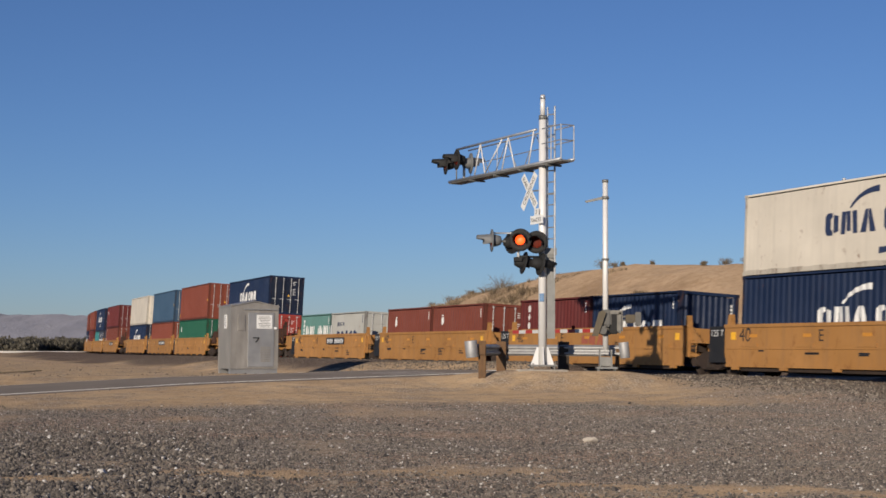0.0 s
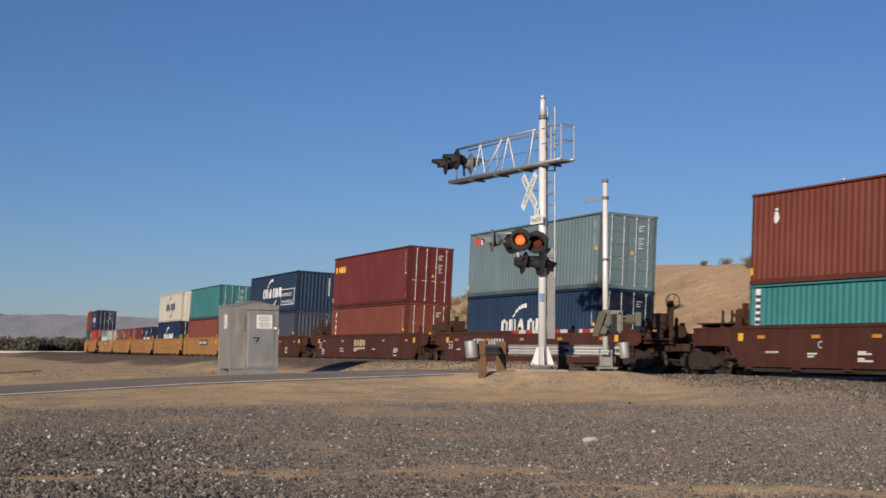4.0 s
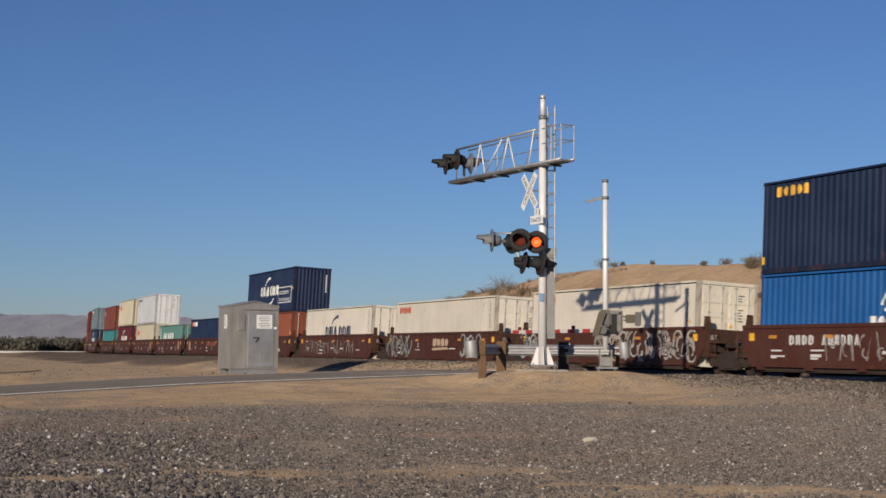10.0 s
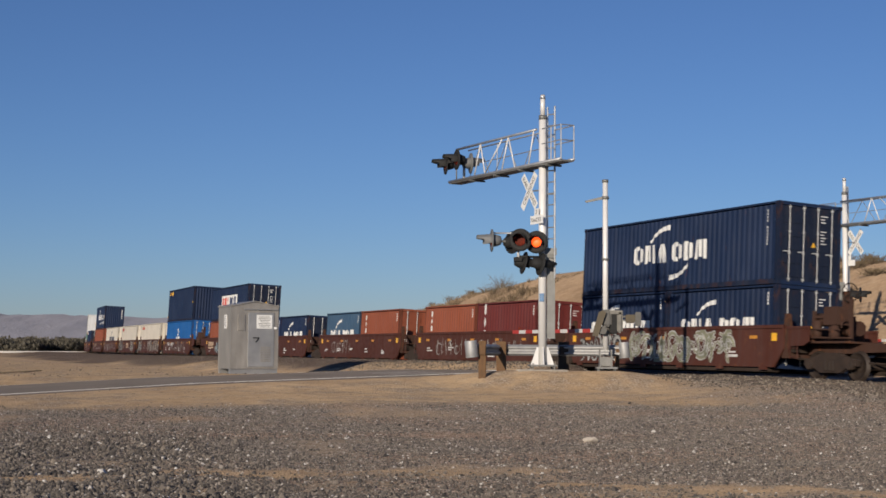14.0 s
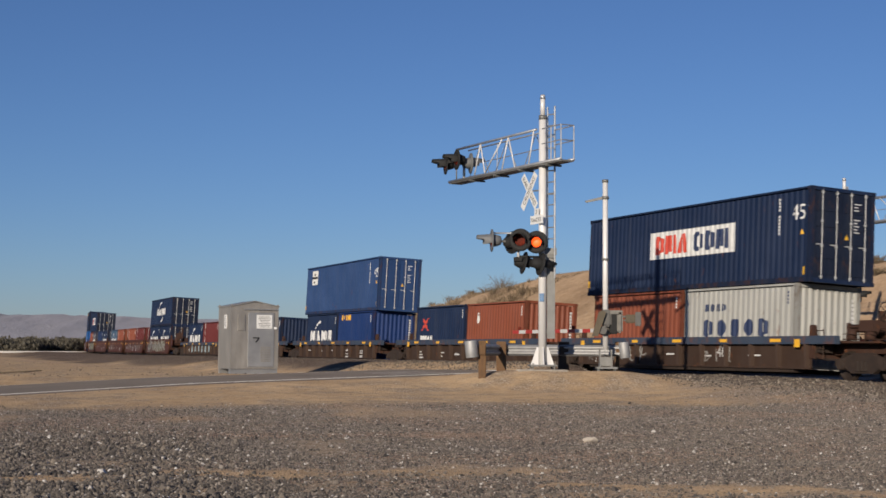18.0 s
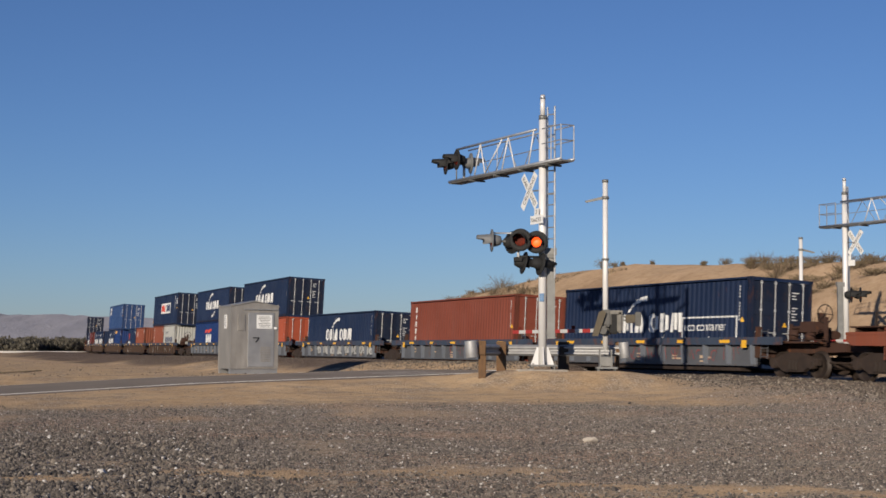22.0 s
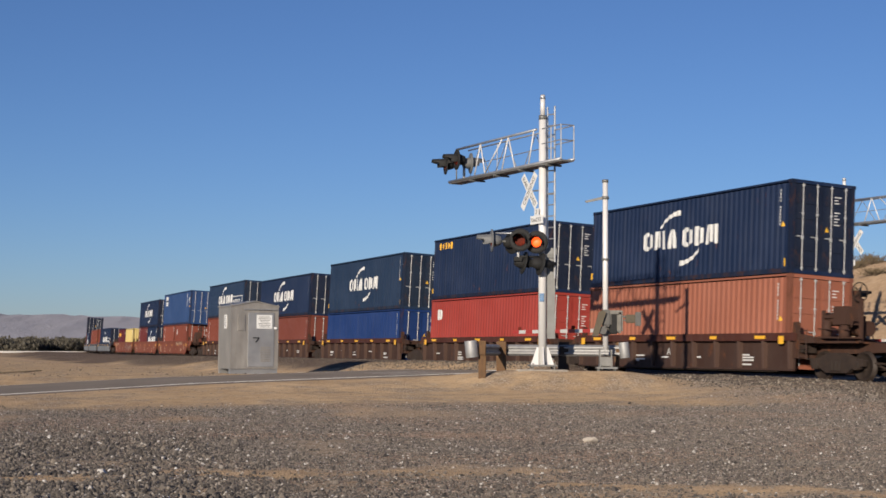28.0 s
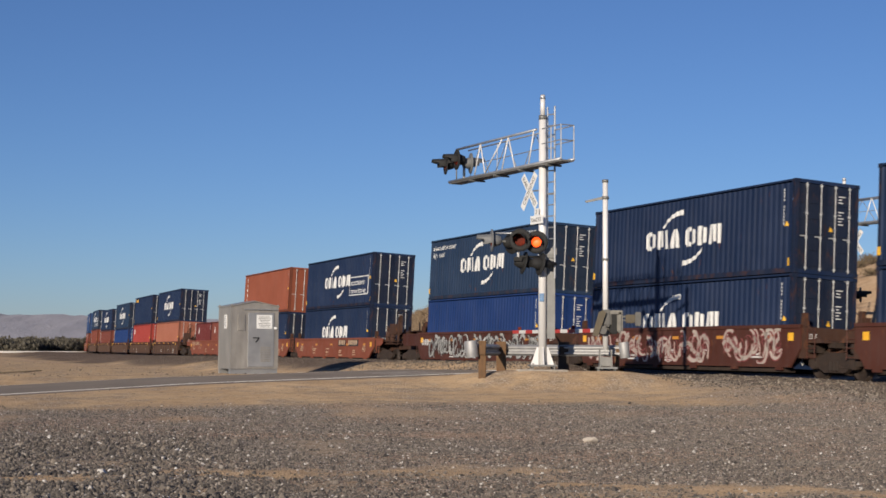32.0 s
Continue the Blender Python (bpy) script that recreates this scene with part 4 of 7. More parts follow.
        stick("marking", flat_mesh("globe", arc_poly(0, 0, 0.42, 0.2, 2.95, 0.12, 0.12) + [rect(-0.3, -0.1, 0.6, 0.1), rect(-0.06, 0, 0.1, 0.4)], M_MARK), body, at(5.9, H * 0.60), "white domed emblem")
        stick("marking", flat_mesh("coscow", blocks(0, 0, (0.3,) * 5, 0.36, 0.06), M_MARK), body, at(5.0, H * 0.40), "white block-shaped word mark")
    elif kind == "china":
        stick("marking", flat_mesh("china", blocks(0, 0, [0.46 * (L / 12)] * 5 + [-0.5] + [0.46 * (L / 12)] * 8, 0.72, 0.14), M_MARK), body, at(2.3 * L / 12, H * 0.45), "white block-shaped word mark")
        stick("marking", flat_mesh("chinau", [rect(0, -i * 0.26, 0.18, 0.2) for i in range(7)], M_MARK), body, at(0.6, H * 0.80))
    elif kind == "apl":
        stick("marking", flat_mesh("apl1", [[(0, 0), (0.7, 0.06), (1.0, 0.25), (0.1, 0.3)], [(1.1, 0.25), (2.4, 0.35), (2.4, 0.18), (1.5, 0.02), (1.05, 0.0)]], M_MARK_RED), body, at(4.0, H * 0.66), "red wing-shaped emblem")
        stick("marking", flat_mesh("apl2", blocks(0, 0, (0.6, 0.6, 0.5), 0.75, 0.12), M_MARK), body, at(4.4, H * 0.33), "white block-shaped word mark")
    elif kind == "cai":
        stick("marking", flat_mesh("cai", blocks(0, 0, (0.26, 0.26), 0.5, 0.05), M_MARK), body, at(0.8, H * 0.66), "white block shapes")
    elif kind == "sam":
        stick("label_panel", flat_mesh("sam", [rect(0, 0, 1.25, 0.85)], M_MARK), body, at(1.05, H * 0.62), "white square panel")
        stick("marking", flat_mesh("sam2", [rect(0.14, 0.36, 0.95, 0.14), rect(0.5, 0.55, 0.25, 0.14), rect(0.35, 0.1, 0.2, 0.12)], M_MARK_BLACK), body, side_pose(L / 2 - 1.05, y + 0.005, H * 0.62))
        stick("number", text_mesh("45", 0.72, M_MARK), body, at(L - 0.85, H * 0.62), "white number")
    elif kind == "xin":
        stick("marking", flat_mesh("xin", blocks(0, 0, (0.26,) * 5, 0.3, 0.06), M_MARK), body, at(0.55, H * 0.34), "white block-shaped word mark")
        stick("marking", flat_mesh("xin2", [[(0, 0), (0.2, 0), (0.95, 0.6), (0.75, 0.6)], [(0.75, 0), (0.95, 0), (0.3, 0.6), (0.1, 0.6)]], M_MARK_RED), body, at(0.65, H * 0.55), "red crossed emblem")
    elif kind == "cronos":
        stick("marking", flat_mesh("cronos", blocks(0, 0, (0.2,) * 6, 0.22, 0.06), M_MARK_NAVY), body, at(1.35, H * 0.82), "navy block-shaped word mark")
        stick("marking", flat_mesh("cronos2", arc_poly(0.3, 0.3, 0.28, 0.6, 4.6, 0.1, 0.2), M_MARK_NAVY), body, at(0.5, H * 0.68), "navy curled emblem")
    elif kind == "gold":
        stick("marking", flat_mesh("gold", blocks(0, 0, (0.3,) * 5, 0.36, 0.05), M_MARK_GOLD), body, at(0.4, H * 0.68), "gold block-shaped word mark")
    elif kind == "dot":
        stick("marking", flat_mesh("dot", [[(0.0, 0.24), (0.15, 0.05), (0.30, 0.24), (0.22, 0.44), (0.10, 0.44)], rect(0.10, 0.48, 0.12, 0.07)], M_MARK), body, at(1.1, H * 0.62), "small white emblem")
    # upright rows of small figures at the rear end of the side
    pol = [rect(0, -i * 0.105, 0.055, 0.07) for i in range(4 if not big else 11) if i != 4]
    stick("small_marking", flat_mesh(("fig", big), pol, M_MARK_NAVY if kind in ("cma_navy", "oocl", "cronos", "seaco_red", "cosco") else M_MARK), body, at(L - (1.55 if L > 13 else 0.62 if big else 0.45), H * 0.88), "upright row of small figures")
    if big and H > 2.7:
        stick("height_label", flat_mesh("height_label", [rect(0, 0, 0.13, 0.24)], M_CAUTION), body, at(L - 0.36, 0.22), "yellow height label")
        stick("height_label", flat_mesh("height_label", [rect(0, 0, 0.13, 0.24)], M_CAUTION), body, side_pose(L / 2 - 0.03, HALF_W + 0.004, 0.30), "yellow height label")
        stick("warning_label", flat_mesh("warn", [[(0, 0), (0.17, 0), (0.085, 0.16)]], M_CAUTION), body, at(L - 0.50, H * 0.50), "yellow warning triangle")


def corrugated(bm, L, H, y_out, depth=0.036, pitch=0.278):
    """A pressed wall: along x from -L/2 to L/2, from 0 to H, outer face at y_out."""
    n = max(3, round(L / pitch))
    p = L / n
    xs = [(-L / 2 + (i // 4) * p + p * (0, 0.28, 0.5, 0.78)[i % 4], (0, 0, 1, 1)[i % 4]) for i in range(4 * n)] + [(L / 2, 0)]
    cols = []
    for x, d in xs:
        y = y_out - depth * d
        cols.append((bm.verts.new((x, y, 0)), bm.verts.new((x, y, H))))
    for a, b in zip(cols, cols[1:]):
        bm.faces.new((a[0], b[0], b[1], a[1]))


def side_mesh(L, H, flat=False):
    def make(bm):
        if flat:
            corrugated(bm, L - 0.30, H - 0.26, 0.0, 0.005, 1.1)
        else:
            corrugated(bm, L - 0.30, H - 0.26, 0.0, PRESS_DEPTH, PRESS_PITCH)
    return make


def end_mesh(H):
    def make(bm):
        corrugated(bm, 2.438 - 0.26, H - 0.26, 0.0, 0.045, 0.25)
    return make


def post_mesh(H):
    def make(bm):
        box(bm, (-0.075, -0.06, 0.118), (0.075, 0.06, H - 0.118))
        for z in (0, H - 0.118):
            box(bm, (-0.089, -0.081, z), (0.089, 0.081, z + 0.118))
    return make


def rail_mesh(L, top):
    def make(bm):
        box(bm, (-L / 2 + 0.178, -0.03, 0), (L / 2 - 0.178, 0.03, 0.06 if top else 0.16))
    return make


def sill_mesh(H):
    def make(bm):
        box(bm, (-0.05, -1.06, 0.0), (0.05, 1.06, H))
    return make


def roof_mesh(L):
    def make(bm):
        n = int(L / 0.6)
        rows = []
        for i in range(2 * n + 1):
            x = -L / 2 + 0.1 + (L - 0.2) * i / (2 * n)
            z = 0.012 if i % 2 else 0.0
            rows.append((bm.verts.new((x, -1.18, z)), bm.verts.new((x, 1.18, z))))
        for a, b in zip(rows, rows[1:]):
            bm.faces.new((a[0], b[0], b[1], a[1]))
    return make


def door_mesh(H):
    def make(bm):
        w, h = 1.07, H - 0.26
        box(bm, (-0.025, -w / 2, 0), (0.0, w / 2, h))
        for k in range(5):
            z = 0.12 + k * (h - 0.24) / 5
            box(bm, (-0.055, -w / 2 + 0.07, z), (-0.025, w / 2 - 0.07, z + (h - 0.24) / 5 - 0.14))
    return make


def rod_mesh(H):
    def make(bm):
        h = H - 0.2
        rod(bm, (0, 0, 0), (0, 0, h), 0.016, None, 6)
        for z in (0.05, h * 0.36, h * 0.64, h - 0.1):
            box(bm, (-0.02, -0.04, z), (0.02, 0.04, z + 0.05))
        box(bm, (-0.035, -0.02, h * 0.38), (-0.015, 0.24, h * 0.38 + 0.03))
    return make


def hinge_marks(H):
    p = []
    for i in range(8):
        p.append(rect(0.0, -i * 0.095 - (0.2 if i > 2 else 0), (0.26, 0.14, 0.18, 0.22, 0.12, 0.2, 0.13, 0.21)[i], 0.032))
    return p


def container(L, H, color, kind, doors, label, s0, m_in_car):
    mat = PAINT[color]
    t = thing("shipping_container", label, "container", "containers on the train")
    W = HALF_W

    def sub(name, key, make, m, material=mat, parent=t, lab=""):
        return put(name, shared(key, make, material), parent, m, lab)

    flat = color in ("ivory", "white")
    near = sub("side_panel", ("side_panel", L, H, flat), side_mesh(L, H, flat), pose(0, W - 0.002, 0.15))
    sub("side_panel", ("side_panel", L, H, flat), side_mesh(L, H, flat), pose(0, -W + 0.002, 0.15, 0, 0, 180))
    sub("roof", ("roof", L), roof_mesh(L), pose(0, 0, H - 0.03))
    sub("floor_panel", ("floor_panel", L), lambda bm: box(bm, (-L / 2 + 0.1, -1.15, 0.09), (L / 2 - 0.1, 1.15, 0.14)), Matrix(), M_GRIME)
    for y in (W - 0.033, -W + 0.033):
        sub("top_rail", ("top_rail", L), rail_mesh(L, True), pose(0, y, H - 0.068))
        sub("bottom_rail", ("bottom_rail", L), rail_mesh(L, False), pose(0, y, 0.01), WORN[color])
        for x in (L / 2 - 0.09, -L / 2 + 0.09):
            sub("corner_post", ("corner_post", H), post_mesh(H), pose(x, math.copysign(W - 0.082, y), 0), WORN[color])
    for x in (L / 2 - 0.06, -L / 2 + 0.06):
        sub("end_sill", ("end_sill",), sill_mesh(0.13), pose(x, 0, 0))
        sub("end_header", ("end_header",), sill_mesh(0.11), pose(x, 0, H - 0.11))
    sub("end_panel", ("end_panel", H), end_mesh(H), pose(L / 2 - 0.03, 0, 0.13, 0, 0, -90))
    if doors:
        for y in (0.54, -0.54):
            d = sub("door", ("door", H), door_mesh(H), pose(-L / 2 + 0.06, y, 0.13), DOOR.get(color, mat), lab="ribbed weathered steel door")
            for dy in (-0.27, 0.27):
                sub("lock_rod", ("lock_rod", H), rod_mesh(H), pose(-0.085, dy, -0.03), M_LOCK, d, "pale steel lock rod")
            if y < 0:
                mk = flat_mesh(("door_marks", H), hinge_marks(H), M_MARK_NAVY if color in ("ivory", "white", "cream", "silver") else M_MARK)
                o = put("small_marking", mk, d, Matrix(((0, 0, -1, -0.06), (-1, 0, 0, 0.14), (0, 1, 0, H * 0.80), (0, 0, 0, 1))), "small rows of figures")
                put("warning_label", flat_mesh("warn", [[(0, 0), (0.17, 0), (0.085, 0.16)]], M_CAUTION), d, Matrix(((0, 0, -1, -0.062), (-1, 0, 0, 0.50), (0, 1, 0, H * 0.42), (0, 0, 0, 1))), "yellow warning triangle")
        if kind == "gesea" and color == "navy":
            put("height_stripe", flat_mesh("height_stripe", [rect(0.12 + 0.17 * i, 0, 0.085, 0.05, 0.03) for i in range(13)], M_CAUTION), t, rear_pose(-L / 2 + 0.004, H - 0.085), "yellow dashes along the top edge")
    else:
        sub("end_panel", ("end_panel", H), end_mesh(H), pose(-L / 2 + 0.03, 0, 0.13, 0, 0, 90))
        mk = flat_mesh("end_fig", [rect(0, -i * 0.13, 0.10, 0.09) for i in range(9)], M_MARK)
        put("small_marking", mk, t, Matrix(((0, 0, -1, -L / 2 + 0.02), (-1, 0, 0, -0.85), (0, 1, 0, H * 0.82), (0, 0, 0, 1))), "upright row of small figures")
    mark_side(t, kind, L, H, flat)
    MOVERS.append((t, s0, m_in_car))
    return t


# ---- well cars ----
M_DECK = paint("end_deck_grime", (0.048, 0.022, 0.014), 0.8, 0.9, dusty=0.3)
M_BLACK_PANEL = plain("black_end_panel", (0.016, 0.016, 0.017), 0.6, 0, 0.3, 4)
STYLES = dict(bnsf=(1.62, 0.34, 0.45, 0), ttx=(1.66, 0.32, 0.12, 0), aok=(1.26, 0.30, 0.25, 1), pan=(1.24, 0.36, 0.25, 1), nokl=(1.42, 0.34, 0.75, 0), dark=(1.36, 0.24, 0.3, 1))
RAIL_ON = dict(pan=1.3, aok=1.3, dark=0.1)
CAR_WORDS = dict(bnsf="brown-red steel well car with yellow reflectors", ttx="weathered yellow steel well car", aok="dark brown steel well car with ribbed sides",
                 pan="grey ribbed well car with a blue top rail", nokl="orange-red steel well car with sloping ends", dark="dark brown ribbed well car with a red top rail")


def sill_side(style, half):
    top, bot, slope, ribs = STYLES[style]

    def make(bm):
        if ribs:
            # recessed side sheet with proud posts under the overhanging top rail
            box(bm, (-half, -0.12, bot), (half, -0.09, top - 0.05))
            box(bm, (-half, -0.12, bot - 0.004), (half, 0.03, bot + 0.05))
            return
        o = [(-half, top), (-half, bot + 0.55), (-half + slope, bot), (half - slope, bot), (half, bot + 0.55), (half, top)]
        prism(bm, o, -0.03, 0.03)
        box(bm, (-half, -0.05, top - 0.10), (half, 0.075, top + 0.006))
        box(bm, (-half + slope, -0.05, bot - 0.004), (half - slope, 0.07, bot + 0.09))
        # welded stiffeners and lifting brackets along the lower edge
        if style == "ttx":
            box(bm, (-half + 0.02, 0.03, bot + 0.56), (half - 0.02, 0.055, bot + 0.63))
            for k in range(5):
                x = -half + 1.3 + k * (2 * half - 2.6) / 4
                box(bm, (x - 0.42, 0.03, bot + 0.63), (x + 0.42, 0.075, bot + 0.74))
        for k in range(6):
            x = -half + slope + 0.5 + k * (2 * half - 2 * slope - 1.0) / 5
            box(bm, (x - 0.16, 0.0, bot - 0.09), (x + 0.16, 0.085, bot + 0.02))
    return make


def truck_frame(bm):
    o = [(-1.15, 0.42), (-1.15, 0.60), (-0.75, 0.66), (-0.35, 0.80), (0.35, 0.80), (0.75, 0.66), (1.15, 0.60), (1.15, 0.42), (0.8, 0.40), (0.45, 0.22), (-0.45, 0.22), (-0.8, 0.40)]
    prism(bm, o, -0.08, 0.08)
    for x in (-0.89, 0.89):
        rod(bm, (x, -0.13, 0.44), (x, 0.15, 0.44), 0.13, None, 10)
    for x in (-0.16, 0.0, 0.16):
        rod(bm, (x, 0.09, 0.28), (x, 0.09, 0.56), 0.06, None, 6)


def wheel_mesh(bm):
    m = pose(0, 0, 0, -90)
    lathe(bm, [(0.0, 0.03), (0.10, 0.03), (0.13, 0.0), (0.36, 0.0), (0.37, 0.03), (0.42, 0.035), (0.42, -0.06), (0.455, -0.065), (0.455, -0.09), (0.36, -0.09), (0.1, -0.06), (0.0, -0.06)], m, 20)


def bogie(parent, x):
    t = put("truck", shared(("bolster",), lambda bm: (box(bm, (-0.22, -0.95, 0.45), (0.22, 0.95, 0.72)), rod(bm, (0, 0, 0.6), (0, 0, 1.0), 0.25, None, 12)), M_GRIME), parent, pose(x, 0, 0), "grimy four-wheel truck")
    for y in (1.0, -1.0):
        put("side_frame", shared(("side_frame",), truck_frame, M_GRIME), t, pose(0, y, 0, 0, 0, 0 if y > 0 else 180))
    for dx in (-0.89, 0.89):
        put("axle", shared(("axle",), lambda bm: rod(bm, (0, -0.75, 0.42), (0, 0.75, 0.42), 0.08, None, 8), M_GRIME), t, pose(dx, 0, 0))
        for y in (0.79, -0.79):
            put("wheel", shared(("wheel",), wheel_mesh, M_WHEEL), t, pose(dx, y, 0.42, 0, 0, 0 if y > 0 else 180), "dull steel wheel")


def spray(parent, seed, x0, x1, z0, z1, y, mats, bold=False):
    """Spray-painted shapes: overlapping bold strokes, no words."""
    rng = random.Random(seed)
    if bold:
        n = max(2, int((x1 - x0) / 0.80))
        w, h = (x1 - x0) / n, z1 - z0
        under, fill, inner = [], [], []
        for i in range(n):
            cu, cv = (i + 0.5) * w + rng.uniform(-0.05, 0.05), h * rng.uniform(0.45, 0.55)
            ru, rv, lean = w * rng.uniform(0.50, 0.64), h * rng.uniform(0.40, 0.50), rng.uniform(-0.15, 0.2)
            k = rng.choice((5, 6, 7))
            ring = [(rng.uniform(0.78, 1.08), q * math.tau / 14) for q in range(14)]
            shape = lambda e: [(cu + lean * math.sin(a) * rv + (ru * e) * r * abs(math.cos(a)) ** 0.7 * math.copysign(1, math.cos(a)), cv + (rv * e) * r * abs(math.sin(a)) ** 0.7 * math.copysign(1, math.sin(a))) for r, a in ring]
            under.append(shape(1.14))
            fill.append(shape(0.98))
            inner.append(rect(cu - ru * rng.uniform(0.0, 0.3), cv - rv * 0.55, ru * 0.20, rv * rng.uniform(0.5, 0.8), lean * 0.3))
            inner += arc_poly(cu + ru * 0.1, cv + rv * rng.uniform(0.0, 0.3), rv * 0.38, rng.uniform(-1, 1), rng.uniform(2, 4), 0.07, 0.04, 7, 0.9)
        for layer, (polys, mat) in enumerate(((under, mats[1]), (fill, mats[0]), (inner, mats[1]))):
            put("spray_paint", flat_mesh(("bold", seed, layer), polys, mat), parent, side_pose(x1, y + layer * 0.005, z0), "bold spray-painted shapes")
        return
    if len(mats) == 1:
        # a thin hand-drawn line
        n = int((x1 - x0) / 0.55)
        polys, h = [], z1 - z0
        for i in range(n):
            u, w = i * (x1 - x0) / n, rng.uniform(0.035, 0.07)
            lean = rng.uniform(-0.25, 0.25)
            polys.append([(u, 0.1 * h), (u + w, 0.1 * h), (u + w + lean, rng.uniform(0.55, 0.95) * h), (u + lean, rng.uniform(0.55, 0.95) * h)])
            polys += arc_poly(u + rng.uniform(0, 0.5), h * rng.uniform(0.3, 0.7), h * rng.uniform(0.12, 0.3), rng.uniform(0, 3), rng.uniform(3.0, 6.2), w, w * 0.6, 9, rng.uniform(0.7, 1.3))
        put("spray_paint", flat_mesh(("spray", seed, 0), polys, mats[0]), parent, side_pose(x1, y, z0), "thin spray-painted line")
        return
    # broad flowing strokes that taper and hook, each with a dark rim
    n, h = max(2, int((x1 - x0) / 0.12)), z1 - z0
    under, fill, thin = [], [], []
    for i in range(n):
        u = (i + rng.uniform(0.1, 0.9)) * (x1 - x0) / n
        u = min(max(u, 0.35), x1 - x0 - 0.35)
        r = h * rng.uniform(0.20, 0.46)
        v = min(max(h * rng.uniform(0.25, 0.75), r * 0.9), h - r * 0.9)
        a0 = rng.uniform(0, math.tau)
        sweep = rng.uniform(1.6, 3.6) * rng.choice((-1, 1))
        t0, t1, wide = rng.uniform(0.09, 0.19) * h, rng.uniform(0.02, 0.06) * h, rng.uniform(0.5, 1.0)
        under += arc_poly(u, v, r, a0, a0 + sweep, t0 + 0.09, t1 + 0.07, 9, wide)
        fill += arc_poly(u, v, r, a0, a0 + sweep, t0, t1, 9, wide)
        thin += arc_poly(u, v, r * 0.55, a0 + 1, a0 + 1 + sweep, 0.05, 0.02, 8, wide)
    for layer, (polys, mat) in enumerate(((under, mats[1]), (fill, mats[0]), (thin, mats[1]))):
        put("spray_paint", flat_mesh(("wild", seed, layer), polys, mat), parent, side_pose(x1, y + layer * 0.005, z0), "flowing spray-painted strokes")


